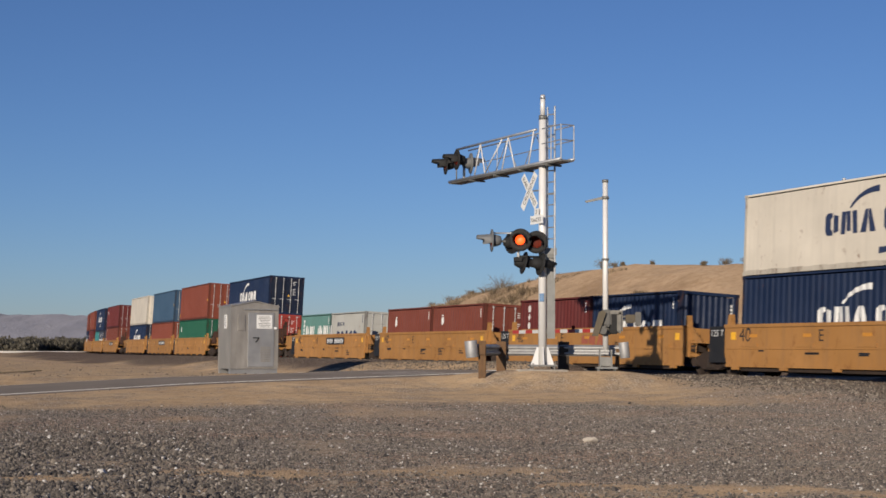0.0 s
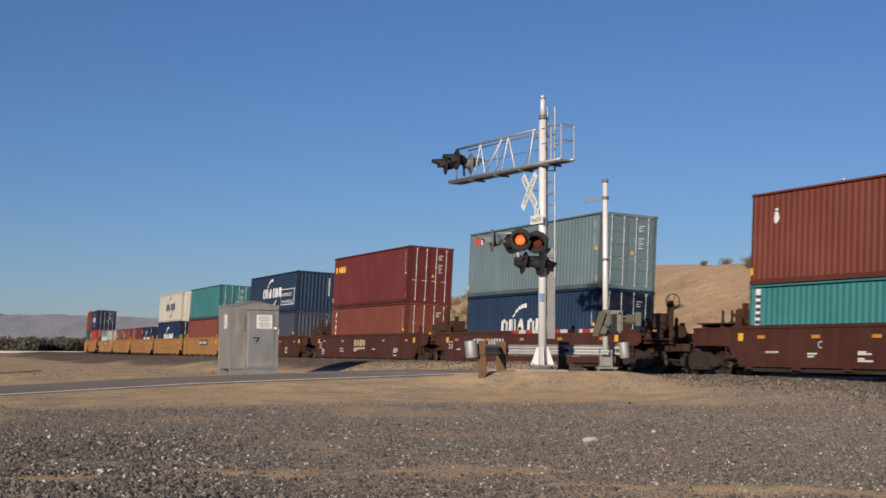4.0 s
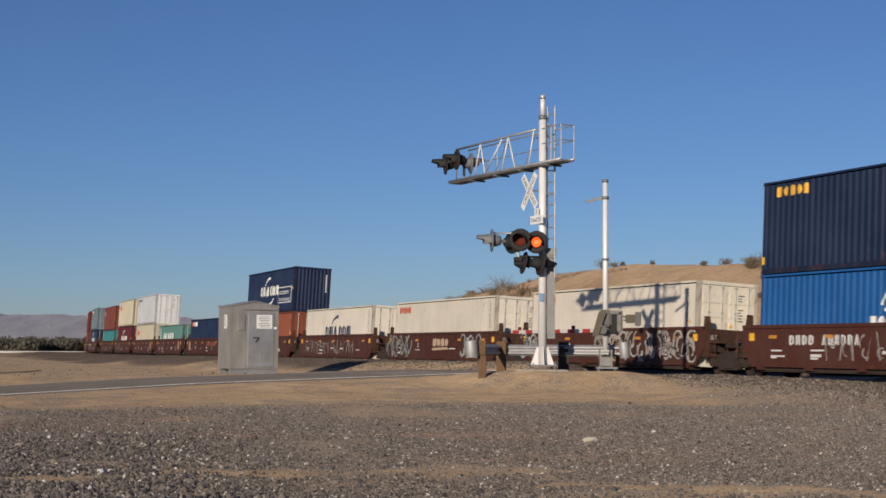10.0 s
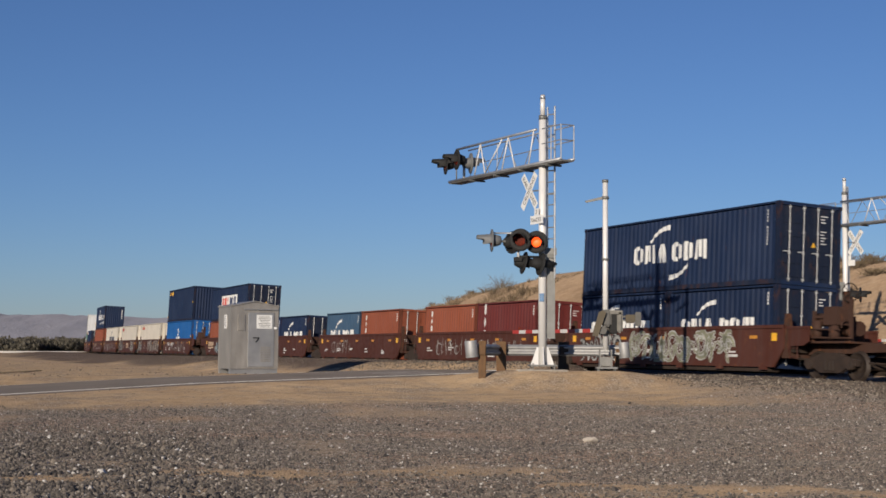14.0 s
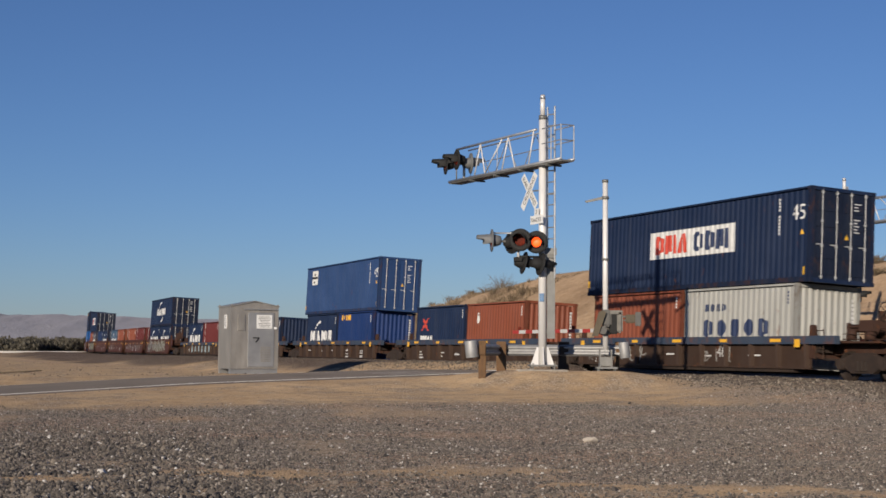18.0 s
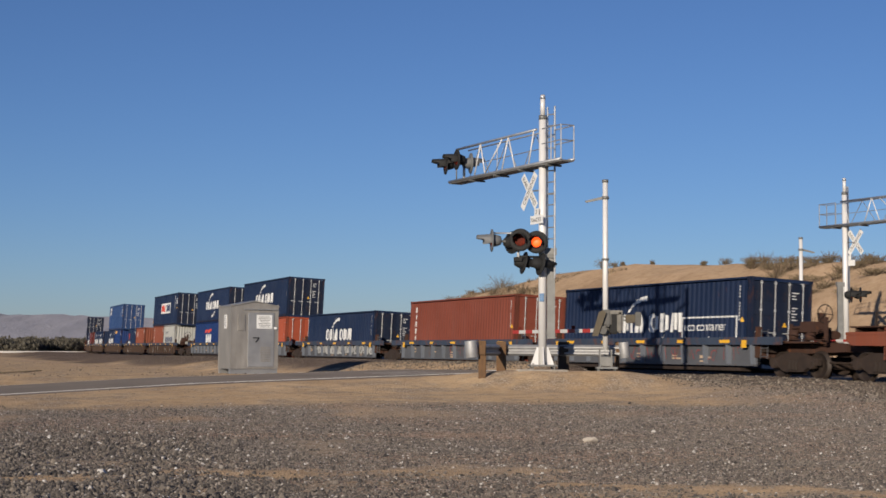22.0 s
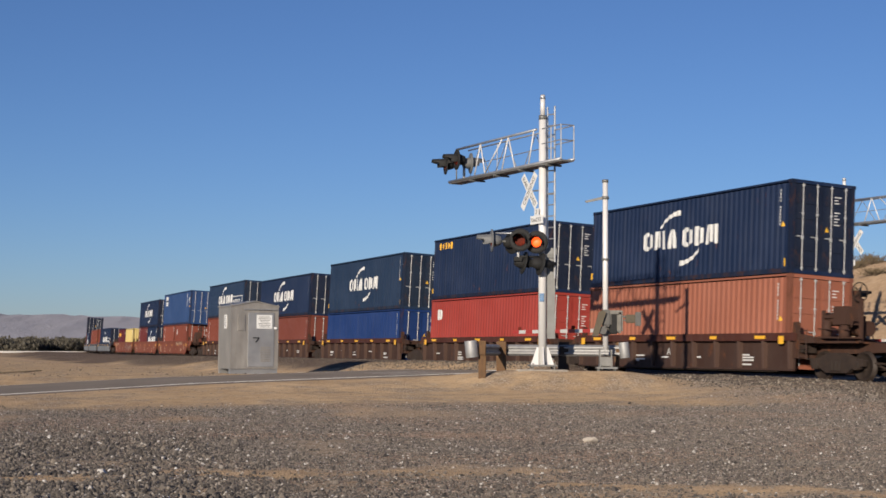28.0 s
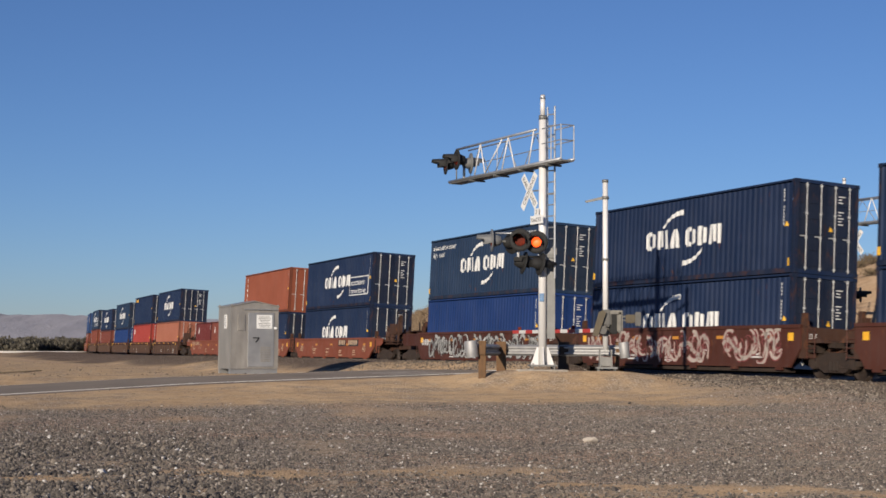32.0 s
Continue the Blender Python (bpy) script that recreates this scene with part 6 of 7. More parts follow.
# front edge on the line at the start, car style, lower boxes, upper box; a box: length, height, colour, marking, doors
TRAIN = [
    (202.0, "ttx", [(12.19, HI, "brick", "tri", 1)], (12.19, STD, "navy", "cma", 1)),
    (186.3, "ttx", [(12.19, HI, "navy", "cma", 1)], (12.19, STD, "brown_red", "tri", 1)),
    (170.6, "ttx", [(12.19, HI, "dark_red", "dot", 1)], (12.19, STD, "brick", "tri", 1)),
    (155.6, "ttx", [(E20, STD, "turquoise", "", 1), (E20, STD, "slate", "cma", 1)], (12.19, HI, "navy", "cma", 1)),
    (140.6, "ttx", [(12.19, HI, "brown_red", "tex", 1)], (12.19, STD, "dark_red", "dot", 1)),
    (118.2, "ttx", [(12.19, HI, "navy", "cma", 1)], (12.19, HI, "ivory", "", 1)),
    (102.4, "ttx", [(12.19, HI, "brick", "", 1)], (12.19, HI, "gray_blue", "", 1)),
    (87.2, "ttx", [(12.19, HI, "green", "dot", 1)], (12.19, HI, "brick", "", 1)),
    (67.7, "ttx", [(12.19, HI, "red", "cai", 1)], (12.19, STD, "navy", "cma", 1)),
    (47.4, "ttx", [(E20, STD, "pale_green", "china", 1), (E20, STD, "silver", "cosco", 1)], None),
    (31.7, "ttx", [(E20, STD, "brown_red", "dot", 1), (E20, STD, "brown_red", "dot", 1)], None),
    (16.0, "ttx", [(E20, STD, "dark_red", "tri", 1), (E20, STD, "navy", "cma", 0)], None),
    (0.3, "ttx", [(12.19, HI, "navy", "cma", 1)], (12.19, STD, "ivory", "cma_navy", 1)),
    (-15.3, "ttx", [(12.19, HI, "brown_red", "", 1)], (12.19, STD, "teal", "upright", 1)),
    (-37.3, "bnsf", [(12.19, HI, "slate", "cma", 0)], (12.19, STD, "navy_old", "cma_eco", 0)),
    (-57.0, "bnsf", [(12.19, HI, "brown_red", "tri", 1)], (12.19, HI, "dark_red", "gold", 1)),
    (-76.7, "bnsf", [(12.19, HI, "navy_old", "cma", 1)], (12.19, HI, "steel_blue", "gesea", 1)),
    (-98.3, "bnsf", [(12.19, STD, "turquoise", "upright", 1)], (12.19, HI, "brown_red", "dot", 1)),
    (-113.8, "bnsf", [(12.19, HI, "maroon", "cma", 1)], (12.19, HI, "cream", "oocl", 0)),
    (-129.4, "bnsf", [(12.19, HI, "cream", "oocl", 1)], (12.19, HI, "white", "cronos", 1)),
    (-144.9, "bnsf", [(12.19, STD, "pale_green", "china", 1)], None),
    (-160.5, "bnsf", [(12.19, HI, "navy", "gesea", 1)], None),
    (-180.6, "bnsf", [(12.19, HI, "rust", "", 1)], (12.19, HI, "navy", "cma_eco", 0)),
    (-196.0, "bnsf", [(12.19, HI, "ivory", "cma_navy", 1)], None),
    (-211.7, "bnsf", [(12.19, HI, "ivory", "seaco_red", 1)], None),
    (-227.3, "bnsf", [(12.19, HI, "ivory", "seaco_red", 1)], None),
    (-242.9, "bnsf", [(12.19, HI, "bright_blue", "cosco_w", 1)], (12.19, HI, "navy", "seaco", 0)),
    (-262.6, "bnsf", [(E20, STD, "rust", "", 0), (E20, STD, "slate", "cma", 1)], (12.19, STD, "navy", "cma_label", 1)),
    (-278.1, "bnsf", [(E20, STD, "deep_blue", "", 0), (E20, STD, "navy", "cma", 1)], None),
    (-294.2, "bnsf", [(E20, STD, "gray_blue", "cma", 0), (E20, STD, "rust", "tri", 1)], None),
    (-309.8, "bnsf", [(E20, STD, "rust", "tri", 0), (E20, STD, "dark_red", "tex", 1)], None),
    (-325.6, "bnsf", [(E20, STD, "navy", "cma", 0), (E20, STD, "navy", "cma", 1)], (12.19, STD, "navy", "cma", 1)),
    (-346.4, "aok", [(E20, STD, "navy", "cma", 0), (E20, STD, "dark_red", "tex", 1)], None),
    (-364.8, "aok", [(E20, STD, "navy", "cma", 0), (E20, STD, "navy", "cma", 0)], None),
    (-382.9, "aok", [(E20, STD, "navy", "cma", 0), (E20, STD, "royal", "seaco", 0)], (13.3, HI, "blue", "sam", 1)),
    (-401.4, "aok", [(E20, STD, "navy", "xin", 0), (E20, STD, "rust", "dot", 0)], None),
    (-419.3, "aok", [(E20, STD, "rust", "tri", 0), (E20, STD, "silver", "cosco", 0)], (13.3, HI, "navy", "cma_label", 1)),
    (-440.9, "pan", [(12.19, STD, "royal", "apl", 1)], (12.19, STD, "navy", "cma", 1)),
    (-457.6, "pan", [(12.19, STD, "orange", "dot", 1)], (12.19, STD, "navy", "cma_left", 1)),
    (-474.7, "pan", [(12.19, STD, "navy", "cma", 1)], None),
    (-492.0, "pan", [(12.19, HI, "brick", "tri", 1)], None),
    (-508.5, "pan", [(12.19, HI, "navy", "cma_eco", 1)], None),
    (-528.6, "nokl", [(E20, STD, "maroon", "gold", 0), (E20, STD, "yellow", "", 0)], None),
    (-544.9, "nokl", [(E20, STD, "dark_red", "tex", 0), (E20, STD, "navy", "cma", 1)], (12.19, STD, "navy", "cma", 1)),
    (-560.6, "nokl", [(E20, STD, "brick", "tri", 0), (E20, STD, "brick", "dot", 1)], (13.3, HI, "blue", "sam", 1)),
    (-581.1, "dark", [(12.19, HI, "brick", "tri", 1)], (12.19, STD, "navy_old", "cma_eco", 1)),
    (-598.0, "dark", [(12.19, STD, "brown_red", "tex", 1)], (12.19, STD, "navy", "cma", 1)),
    (-614.0, "dark", [(12.19, STD, "royal", "", 1)], (12.19, HI, "navy_old", "cma", 1)),
    (-630.2, "dark", [(12.19, HI, "red", "cai", 1)], (12.19, HI, "navy", "seaco", 1)),
    (-645.9, "dark", [(12.19, HI, "salmon", "", 1)], (12.19, HI, "navy", "cma", 1)),
    (-666.0, "nokl", [(E20, STD, "dark_red", "dot", 0), (E20, STD, "brown_red", "dot", 0)], None),
    (-682.6, "nokl", [(12.19, HI, "navy", "cma", 1)], (12.19, HI, "rust", "tri", 1)),
    (-698.7, "nokl", [(12.19, HI, "navy", "cma", 1)], (12.19, HI, "navy", "cma_eco", 1)),
    (-719.1, "bnsf", [(12.19, HI, "royal", "", 1)], (12.19, HI, "navy_old", "cma_adv", 1)),
    (-735.4, "bnsf", [(12.19, HI, "navy", "cma", 1)], (12.19, HI, "navy", "cma", 1)),
    (-751.2, "bnsf", [(12.19, HI, "navy", "cma", 1)], (12.19, HI, "navy", "cma", 1)),
    (-767.0, "bnsf", [(12.19, HI, "rust", "tri", 1)], (12.19, HI, "navy", "cma", 1)),
]
COLOR_WORDS = dict(navy="navy blue", navy_old="faded navy blue", blue="mid blue", bright_blue="bright blue", royal="royal blue", deep_blue="deep blue", steel_blue="pale grey-blue", slate="slate grey-blue", gray_blue="greyish blue", teal="teal green",
                   green="dark green", pale_green="faded sea-green", turquoise="turquoise", brick="brick red", rust="rust orange", salmon="faded salmon", orange="bright orange", red="red", dark_red="dark red", maroon="deep maroon",
                   brown_red="brown-red", cream="cream", ivory="stained off-white", white="clean white", silver="pale grey", yellow="pale yellow")
KIND_WORDS = {"cma": "white marks and bows", "cma_navy": "a dark word mark", "cma_eco": "white marks and outlined panel", "cma_label": "a white panel", "cma_adv": "white lettering", "cma_left": "white marks and lettering", "tri": "an upright white mark", "tex": "an upright white mark",
              "upright": "a white upright panel", "seaco": "a gold mark", "seaco_red": "a small red mark", "gesea": "a red and white mark", "oocl": "a red mark", "cosco": "a navy mark", "cosco_w": "a white emblem", "china": "bold white marks",
              "apl": "a red and white emblem", "cai": "small white marks", "sam": "a white square panel", "xin": "a small emblem", "cronos": "a small navy emblem", "gold": "a gold mark", "dot": "a small white emblem", "": "plain sides"}
ART = {-196.0: [(0.1, 0.8, (3,))], -211.7: [(0.0, 0.26, (3, 1)), (0.70, 0.88, (0, 1))], -227.3: [(0.0, 0.42, (0, 1)), (0.46, 0.98, (4, 1))], -242.9: [(0.30, 0.80, (3,))], -262.6: [(0.26, 0.38, (5, 1)), (0.38, 0.88, (2, 1), 1)],
       -294.2: [(0.2, 0.45, (3,))], -309.8: [(0.2, 0.5, (3,)), (0.55, 0.9, (3,))], -325.6: [(0.05, 0.30, (0, 1)), (0.34, 0.82, (2, 0))], -346.4: [(0.2, 0.8, (5, 1), 1)], -364.8: [(0.1, 0.3, (3,))], -419.3: [(0.05, 0.35, (3,)), (0.6, 0.75, (3,))],
       -474.7: [(0.22, 0.98, (0, 1), 1)], -492.0: [(0.45, 0.8, (6,))], -508.5: [(0.35, 0.95, (6,))], -528.6: [(0.6, 0.95, (3,))], -682.6: [(0.16, 0.78, (4, 1), 1)], -719.1: [(0.10, 0.99, (0, 1))], -735.4: [(0.05, 0.66, (4, 6)), (0.70, 0.95, (4, 6))]}
RING = {-129.4: (11.9,), -144.9: (11.9,), -160.5: (1.5,)}
NUMBERED = {-76.7: 3.4, -180.6: 2.3, -242.9: 2.3, -719.1: 0.5}
CARNAME = {-528.6: 0.5, -666.0: 0.9, -560.6: 9.3}
STENCIL = {"ttx": (("40", 0.75, 0.62, 0.60), ("E", 4.6, 0.5, 0.60)), "nokl": (("40", 1.15, 0.5, 0.3), ("40", 12.8, 0.5, 0.3), ("C", 3.6, 0.34, 0.35)), "bnsf": (("E", 4.2, 0.30, 0.45),), "pan": (("45", 1.2, 0.5, 0.35),), "aok": (("48", 9.0, 0.5, 0.35),), "dark": (("A", 6.0, 0.34, 0.4),)}


def build_train():
    n = len(TRAIN)
    for i, (u, style, low, up) in enumerate(TRAIN):
        gap_f = (TRAIN[i - 1][0] - 12.19 - u) if i else 3.5
        gap_r = (u - 12.19 - TRAIN[i + 1][0]) if i + 1 < n else 3.5
        mid = u - 6.095
        couple_f, couple_r = gap_f > 6.4, gap_r > 6.4
        wide = u in (-37.3, -57.0, -76.7)
        length = 16.4 if wide else dict(nokl=14.6, pan=13.2, aok=13.8, dark=13.0).get(style, 13.4)
        half = length / 2
        front, rear = 6.095 + gap_f / 2, 6.095 + gap_r / 2
        ft = (front - 1.9) if couple_f else None
        rt = -(rear - 1.9) if couple_r else -rear
        if i == n - 1:
            rt = -rear
        st = STENCIL.get(style, ())
        if style == "bnsf":
            st = (("ABCDE"[i % 5], 4.2, 0.30, 0.45),)
        if wide:
            st = (("53", 0.6, 0.5, 0.4),)
        well_car(mid, style, length, front, rear, ft, rt, "couple" if couple_f else "joint", "couple" if couple_r else "joint", i + 3, ART.get(u), st)
        x = 6.095
        zl = FLOOR
        for L, H, color, kind, doors in low:
            if len(low) > 1:
                xm = x - L / 2
                x -= L + 0.074
            else:
                xm = 0.0
            container(L, H, color, kind, doors, "%s shipping container with %s" % (COLOR_WORDS[color], KIND_WORDS[kind]), mid, pose(xm, 0, zl))
        if up:
            L, H, color, kind, doors = up
            container(L, H, color, kind, doors, "stacked %s shipping container with %s" % (COLOR_WORDS[color], KIND_WORDS[kind]), mid, pose(0, 0, zl + low[0][1] + 0.015))


build_train()

# ---- crossing signals ----
FLASHERS = []
M_ALU = plain("painted_aluminium", (0.74, 0.73, 0.71), 0.42, 0.1, 0.07, 3, (1, 1, 0.3))
M_GALV = plain("galvanised_steel", (0.46, 0.47, 0.48), 0.42, 0.65, 0.18, 5)
M_DULL = plain("dull_grey_steel", (0.22, 0.22, 0.21), 0.55, 0.4, 0.2, 5)
M_BLACK = plain("black_enamel", (0.014, 0.014, 0.014), 0.78, 0, 0.3, 6)
M_HOOD_GREY = plain("faded_hood_grey", (0.15, 0.155, 0.16), 0.6, 0, 0.2, 6)
M_LENS = plain("unlit_red_lens", (0.13, 0.012, 0.002), 0.85, 0, 0.6, 14)
M_LIT = glow("lit_red_lamp", (1.0, 0.085, 0.012), 2.0)
M_OLIVE = plain("weathered_olive_steel", (0.11, 0.09, 0.06), 0.7, 0.2, 0.25, 5)
M_BEAM = plain("guard_steel", (0.36, 0.36, 0.36), 0.58, 0.45, 0.2, 5)
M_PEDESTAL = plain("pedestal_grey", (0.24, 0.235, 0.22), 0.6, 0.2, 0.25, 5)
M_CASE = plain("case_grey", (0.115, 0.112, 0.104), 0.6, 0.1, 0.2, 5)
M_PALE_CASE = plain("case_pale_grey", (0.185, 0.175, 0.155), 0.6, 0.1, 0.35, 6)
M_WOOD = plain("weathered_timber", (0.17, 0.095, 0.045), 0.85, 0, 0.35, 4, (6, 6, 1), 0.5, 0.02)
# darker timber for one post, the mast's shade put into its colour
M_TIMBER_SHADED = plain("shaded_timber", (0.05, 0.035, 0.025), 0.85, 0, 0.35, 4, (6, 6, 1), 0.5, 0.02)
M_CONCRETE = plain("pad_concrete", (0.36, 0.32, 0.27), 0.9, 0, 0.2, 4)
M_SIGN = plain("sign_white", (0.78, 0.78, 0.76), 0.5, 0, 0.08, 5)
M_SIGN_BLUE = plain("sign_blue", (0.07, 0.17, 0.32), 0.5, 0, 0.2, 9)
M_STRIPE_WHITE = plain("stripe_white", (0.58, 0.57, 0.55), 0.55, 0, 0.15, 6)
M_STRIPE_RED = plain("stripe_red", (0.40, 0.04, 0.033), 0.5, 0, 0.15, 6)


def facing(p, direction, up=(0, 0, 1)):
    """A frame at p whose z looks along direction, y up."""
    z = Vector(direction).normalized()
    x = Vector(up).cross(z).normalized()
    y = z.cross(x)
    return Matrix(((x.x, y.x, z.x, p[0]), (x.y, y.y, z.y, p[1]), (x.z, y.z, z.z, p[2]), (0, 0, 0, 1)))


def lamp_head(parent, p, direction, back_mat, hood_mat, turn=0, flash=None, r=0.305):
    """A flashing light: round background, housing behind, visor, lens."""
    m = facing(p, direction)

    def disc(bm):
        lathe(bm, [(0.0, -0.02), (r * 0.97, -0.02), (r, -0.005), (r * 0.98, 0.012), (0.165, 0.012), (0.16, -0.01)], Matrix(), 28)
    b = put("background", shared(("lamp_background", r), disc, back_mat), parent, m, "round black background disc" if back_mat is M_BLACK else "round grey background disc")
    put("housing", shared(("lamp_housing", r), lambda bm: lathe(bm, [(0.16, -0.02), (0.165, -0.10), (0.12, -0.24), (0.05, -0.27), (0.0, -0.27)], Matrix(), 18), back_mat), b, Matrix())

    def hood(bm):
        n, rows = 18, []
        for i in range(n + 1):
            a = radians(-25 + 230 * i / n)
            ln = 0.40 if 3 < i < n - 3 else 0.22
            rows.append([bm.verts.new((0.175 * math.cos(a), 0.175 * math.sin(a), 0.0)), bm.verts.new((0.17 * math.cos(a), 0.165 * math.sin(a) - 0.02, ln)),
                         bm.verts.new((0.165 * math.cos(a), 0.16 * math.sin(a) - 0.02, ln)), bm.verts.new((0.168 * math.cos(a), 0.168 * math.sin(a), 0.0))])
        for q, w in zip(rows, rows[1:]):
            for j in range(3):
                bm.faces.new((q[j], q[j + 1], w[j + 1], w[j])).smooth = True
    put("visor", shared(("lamp_visor",), hood, hood_mat), b, Matrix())
    put("lens", shared(("lamp_lens",), lambda bm: lathe(bm, [(0.155, 0.0), (0.14, 0.022), (0.08, 0.035), (0.0, 0.04)], Matrix(), 24), M_LENS), b, Matrix(), "dark red lens")
    if flash is not None:
        lit = put("lamp_glow", shared(("lamp_glow",), lambda bm: lathe(bm, [(0.13, 0.0), (0.11, 0.022), (0.06, 0.034), (0.0, 0.038)], Matrix(), 24), M_LIT), b, pose(0, 0, 0.0), "glowing red lamp")
        FLASHERS.append((lit, flash))
    return b


ARM = Vector((-0.475, 0.880, 0)).normalized()      # the arm reaches over the road
ACROSS = Vector((-ARM.y, ARM.x, 0))                 # from the arm towards the traffic's side


def blade_sign(parent, centre, normal, size=1.16):
    """Crossed blades with their words."""
    c = Vector(centre)
    for i, (ang, word) in enumerate(((45, "RAIL  ROAD"), (-45, "CROSSING"))):
        m = facing(c, normal) @ pose(0, 0, 0.014 * i, 0, 0, -50 if i == 0 else 50)
        b = put("blade", shared(("blade",), lambda bm: box(bm, (-size / 2, -0.114, -0.003), (size / 2, 0.114, 0.003)), M_SIGN), parent, m, "white crossbuck blade")
        tm = text_mesh(word, 0.19, M_MARK_BLACK)
        wd = max(v.co.x for v in tm.vertices)
        put("lettering", tm, b, pose(-wd / 2, -0.065, 0.008), "black lettering")


def cantilever(x, y, z0, arm, reach, back, near):
    """A mast with a truss arm over the road; near: the one with its lights towards the eye."""
    t = thing("crossing_signal", "white cantilever crossing signal mast with red flashing lights" if near else "white cantilever crossing signal mast beyond the tracks", "crossing signal", "crossing signals")
    t.location = (x, y, z0)
    n = Vector((-arm.y, arm.x, 0))
    H = 7.28
    put("base_plate", shared(("base_plate",), lambda bm: box(bm, (-0.36, -0.36, 0.02), (0.36, 0.36, 0.06)), M_DULL), t, pose(0, 0, 0, 0, 0, 3), "grey steel base plate")
    for i in range(4):
        a = i * math.tau / 4 + 0.06
        put("anchor_bolt", shared(("anchor_bolt",), lambda bm: rod(bm, (0, 0, -0.12), (0, 0, 0.10), 0.02, None, 6), M_DULL), t, pose(0.40 * math.cos(a + 0.78), 0.40 * math.sin(a + 0.78), 0))
        put("gusset", shared(("gusset",), lambda bm: prism(bm, [(0.09, 0.05), (0.31, 0.05), (0.30, 0.09), (0.155, 0.52), (0.09, 0.52)], -0.012, 0.012), M_ALU), t, pose(0, 0, 0, 0, 0, math.degrees(a)), "white triangular stiffener")
    put("mast", shared(("mast",), lambda bm: (rod(bm, (0, 0, 0.05), (0, 0, H - 0.55), 0.112, 0.10, 20), rod(bm, (0, 0, H - 0.56), (0, 0, H), 0.068, 0.066, 16)), M_ALU), t, Matrix(), "white tubular mast")
    put("mast_cap", shared(("mast_cap",), lambda bm: rod(bm, (0, 0, H - 0.1), (0, 0, H + 0.02), 0.076, 0.06, 14), M_GALV), t, Matrix())
    put("mast_collar", shared(("mast_collar",), lambda bm: rod(bm, (0, 0, H - 0.66), (0, 0, H - 0.54), 0.109, None, 16), M_DULL), t, Matrix())
    zb, zt = 5.42, 6.34
    w = 0.20
    P = lambda d, side, z: arm * d + n * side + Vector((0, 0, z))

    def bar(name, a, b, r, mat=M_ALU, sides=8, label=""):
        bm = bmesh.new()
        rod(bm, a, b, r, None, sides)
        part(name, bm, mat, t, label)
    for side in (w, -w):
        front = side * n.y < 0
        bar("top_chord", P(0, side, zt), P(reach, side, zt), 0.036 if front else 0.022, M_GALV)
        bar("bottom_chord", P(-back, side, zb), P(reach + 0.45, side, zb), 0.042, M_GALV)
        if front:
            for a, b in ((0.68, 0.76), (0.68, 0.62), (0.40, 0.63), (0.33, 0.41), (0.33, 0.25), (0.03, 0.09)):
                bar("truss_web", P(a * reach, side, zt), P(b * reach, side, zb), 0.019, M_ALU)
            bar("truss_web", P(reach, side, zt), P(reach, side, zb), 0.02, M_GALV)
        else:
            for a, b in ((0.15, 0.02), (0.15, 0.30), (0.5, 0.36), (0.5, 0.66), (0.85, 0.7), (0.85, 1.0)):
                bar("truss_web", P(a * reach, side, zt), P(b * reach, side, zb), 0.014, M_GALV, 6)
            bar("mid_rail", P(0, side, zb + 0.48), P(reach, side, zb + 0.48), 0.013, M_GALV, 6)
            bar("upright", P(0.62 * reach, side, zb), P(0.62 * reach, side, zt), 0.014, M_GALV, 6)
    # walkway planks
    planks = 9
    for i in range(planks):
        d0 = -back + (reach + 0.45 + back) * i / planks
        d1 = -back + (reach + 0.45 + back) * (i + 1) / planks - 0.02
        bm = bmesh.new()
        vs = [P(d0, -w, zb - 0.06), P(d1, -w, zb - 0.06), P(d1, w, zb - 0.06), P(d0, w, zb - 0.06)]
        lo = [bm.verts.new(v) for v in vs]
        hi = [bm.verts.new(v + Vector((0, 0, 0.045))) for v in vs]
        bm.faces.new(lo)
        bm.faces.new(hi)
        for k in range(4):
            bm.faces.new((lo[k], lo[(k + 1) % 4], hi[(k + 1) % 4], hi[k]))
        part("walkway_plank", fix(bm), M_DULL, t, "dull grey grating plank")
        if i % 2:
            bar("walkway_bearer", P(d0, -w - 0.05, zb - 0.09), P(d0, w + 0.05, zb - 0.09), 0.03, M_DULL, 6)
    # railing of the landing behind the mast
    zr = zb + 0.90
    for d, side in ((-back, w), (-back, -w), (-0.28, -w), (-back * 0.6, w)):
        bar("railing_post", P(d, side, zb), P(d, side, zr), 0.018, M_GALV, 6)
    for z in (zr, zb + 0.5):
        bar("railing", P(-0.28, w, z), P(-back, w, z), 0.016, M_GALV, 6)
        bar("railing", P(-0.28, -w, z), P(-back, -w, z), 0.016, M_GALV, 6)
        bar("railing", P(-back, w, z), P(-back, -w, z), 0.016, M_GALV, 6)
    # ladder
    la, lb = Vector((0.135, 0.10, 0)), Vector((0.315, -0.10, 0))
    if not near:
        la, lb = Vector((0.135, 0.12, 0)), Vector((0.25, 0.36, 0))
    for q in (la, lb):
        bar("ladder_rail", q + Vector((0, 0, 2.35)), q + Vector((0, 0, 6.98)), 0.027, M_GALV, 6)
    for i in range(15):
        z = 2.5 + 0.305 * i
        bar("rung", la + Vector((0, 0, z)), lb + Vector((0, 0, z)), 0.018, M_GALV, 6)
    for z in (2.9, 4.6, 6.2):
        bar("ladder_bracket", Vector((0, 0, z)), lb + Vector((0, 0, z)), 0.014, M_DULL, 6)
    bm = bmesh.new()
    q = 1 if near else -1
    box(bm, (min(0.12 * q, 0.33 * q), -0.06, 0.75), (max(0.12 * q, 0.33 * q), 0.06, 2.98))
    part("conduit_box", bm, M_DULL, t, "tall grey conduit box")
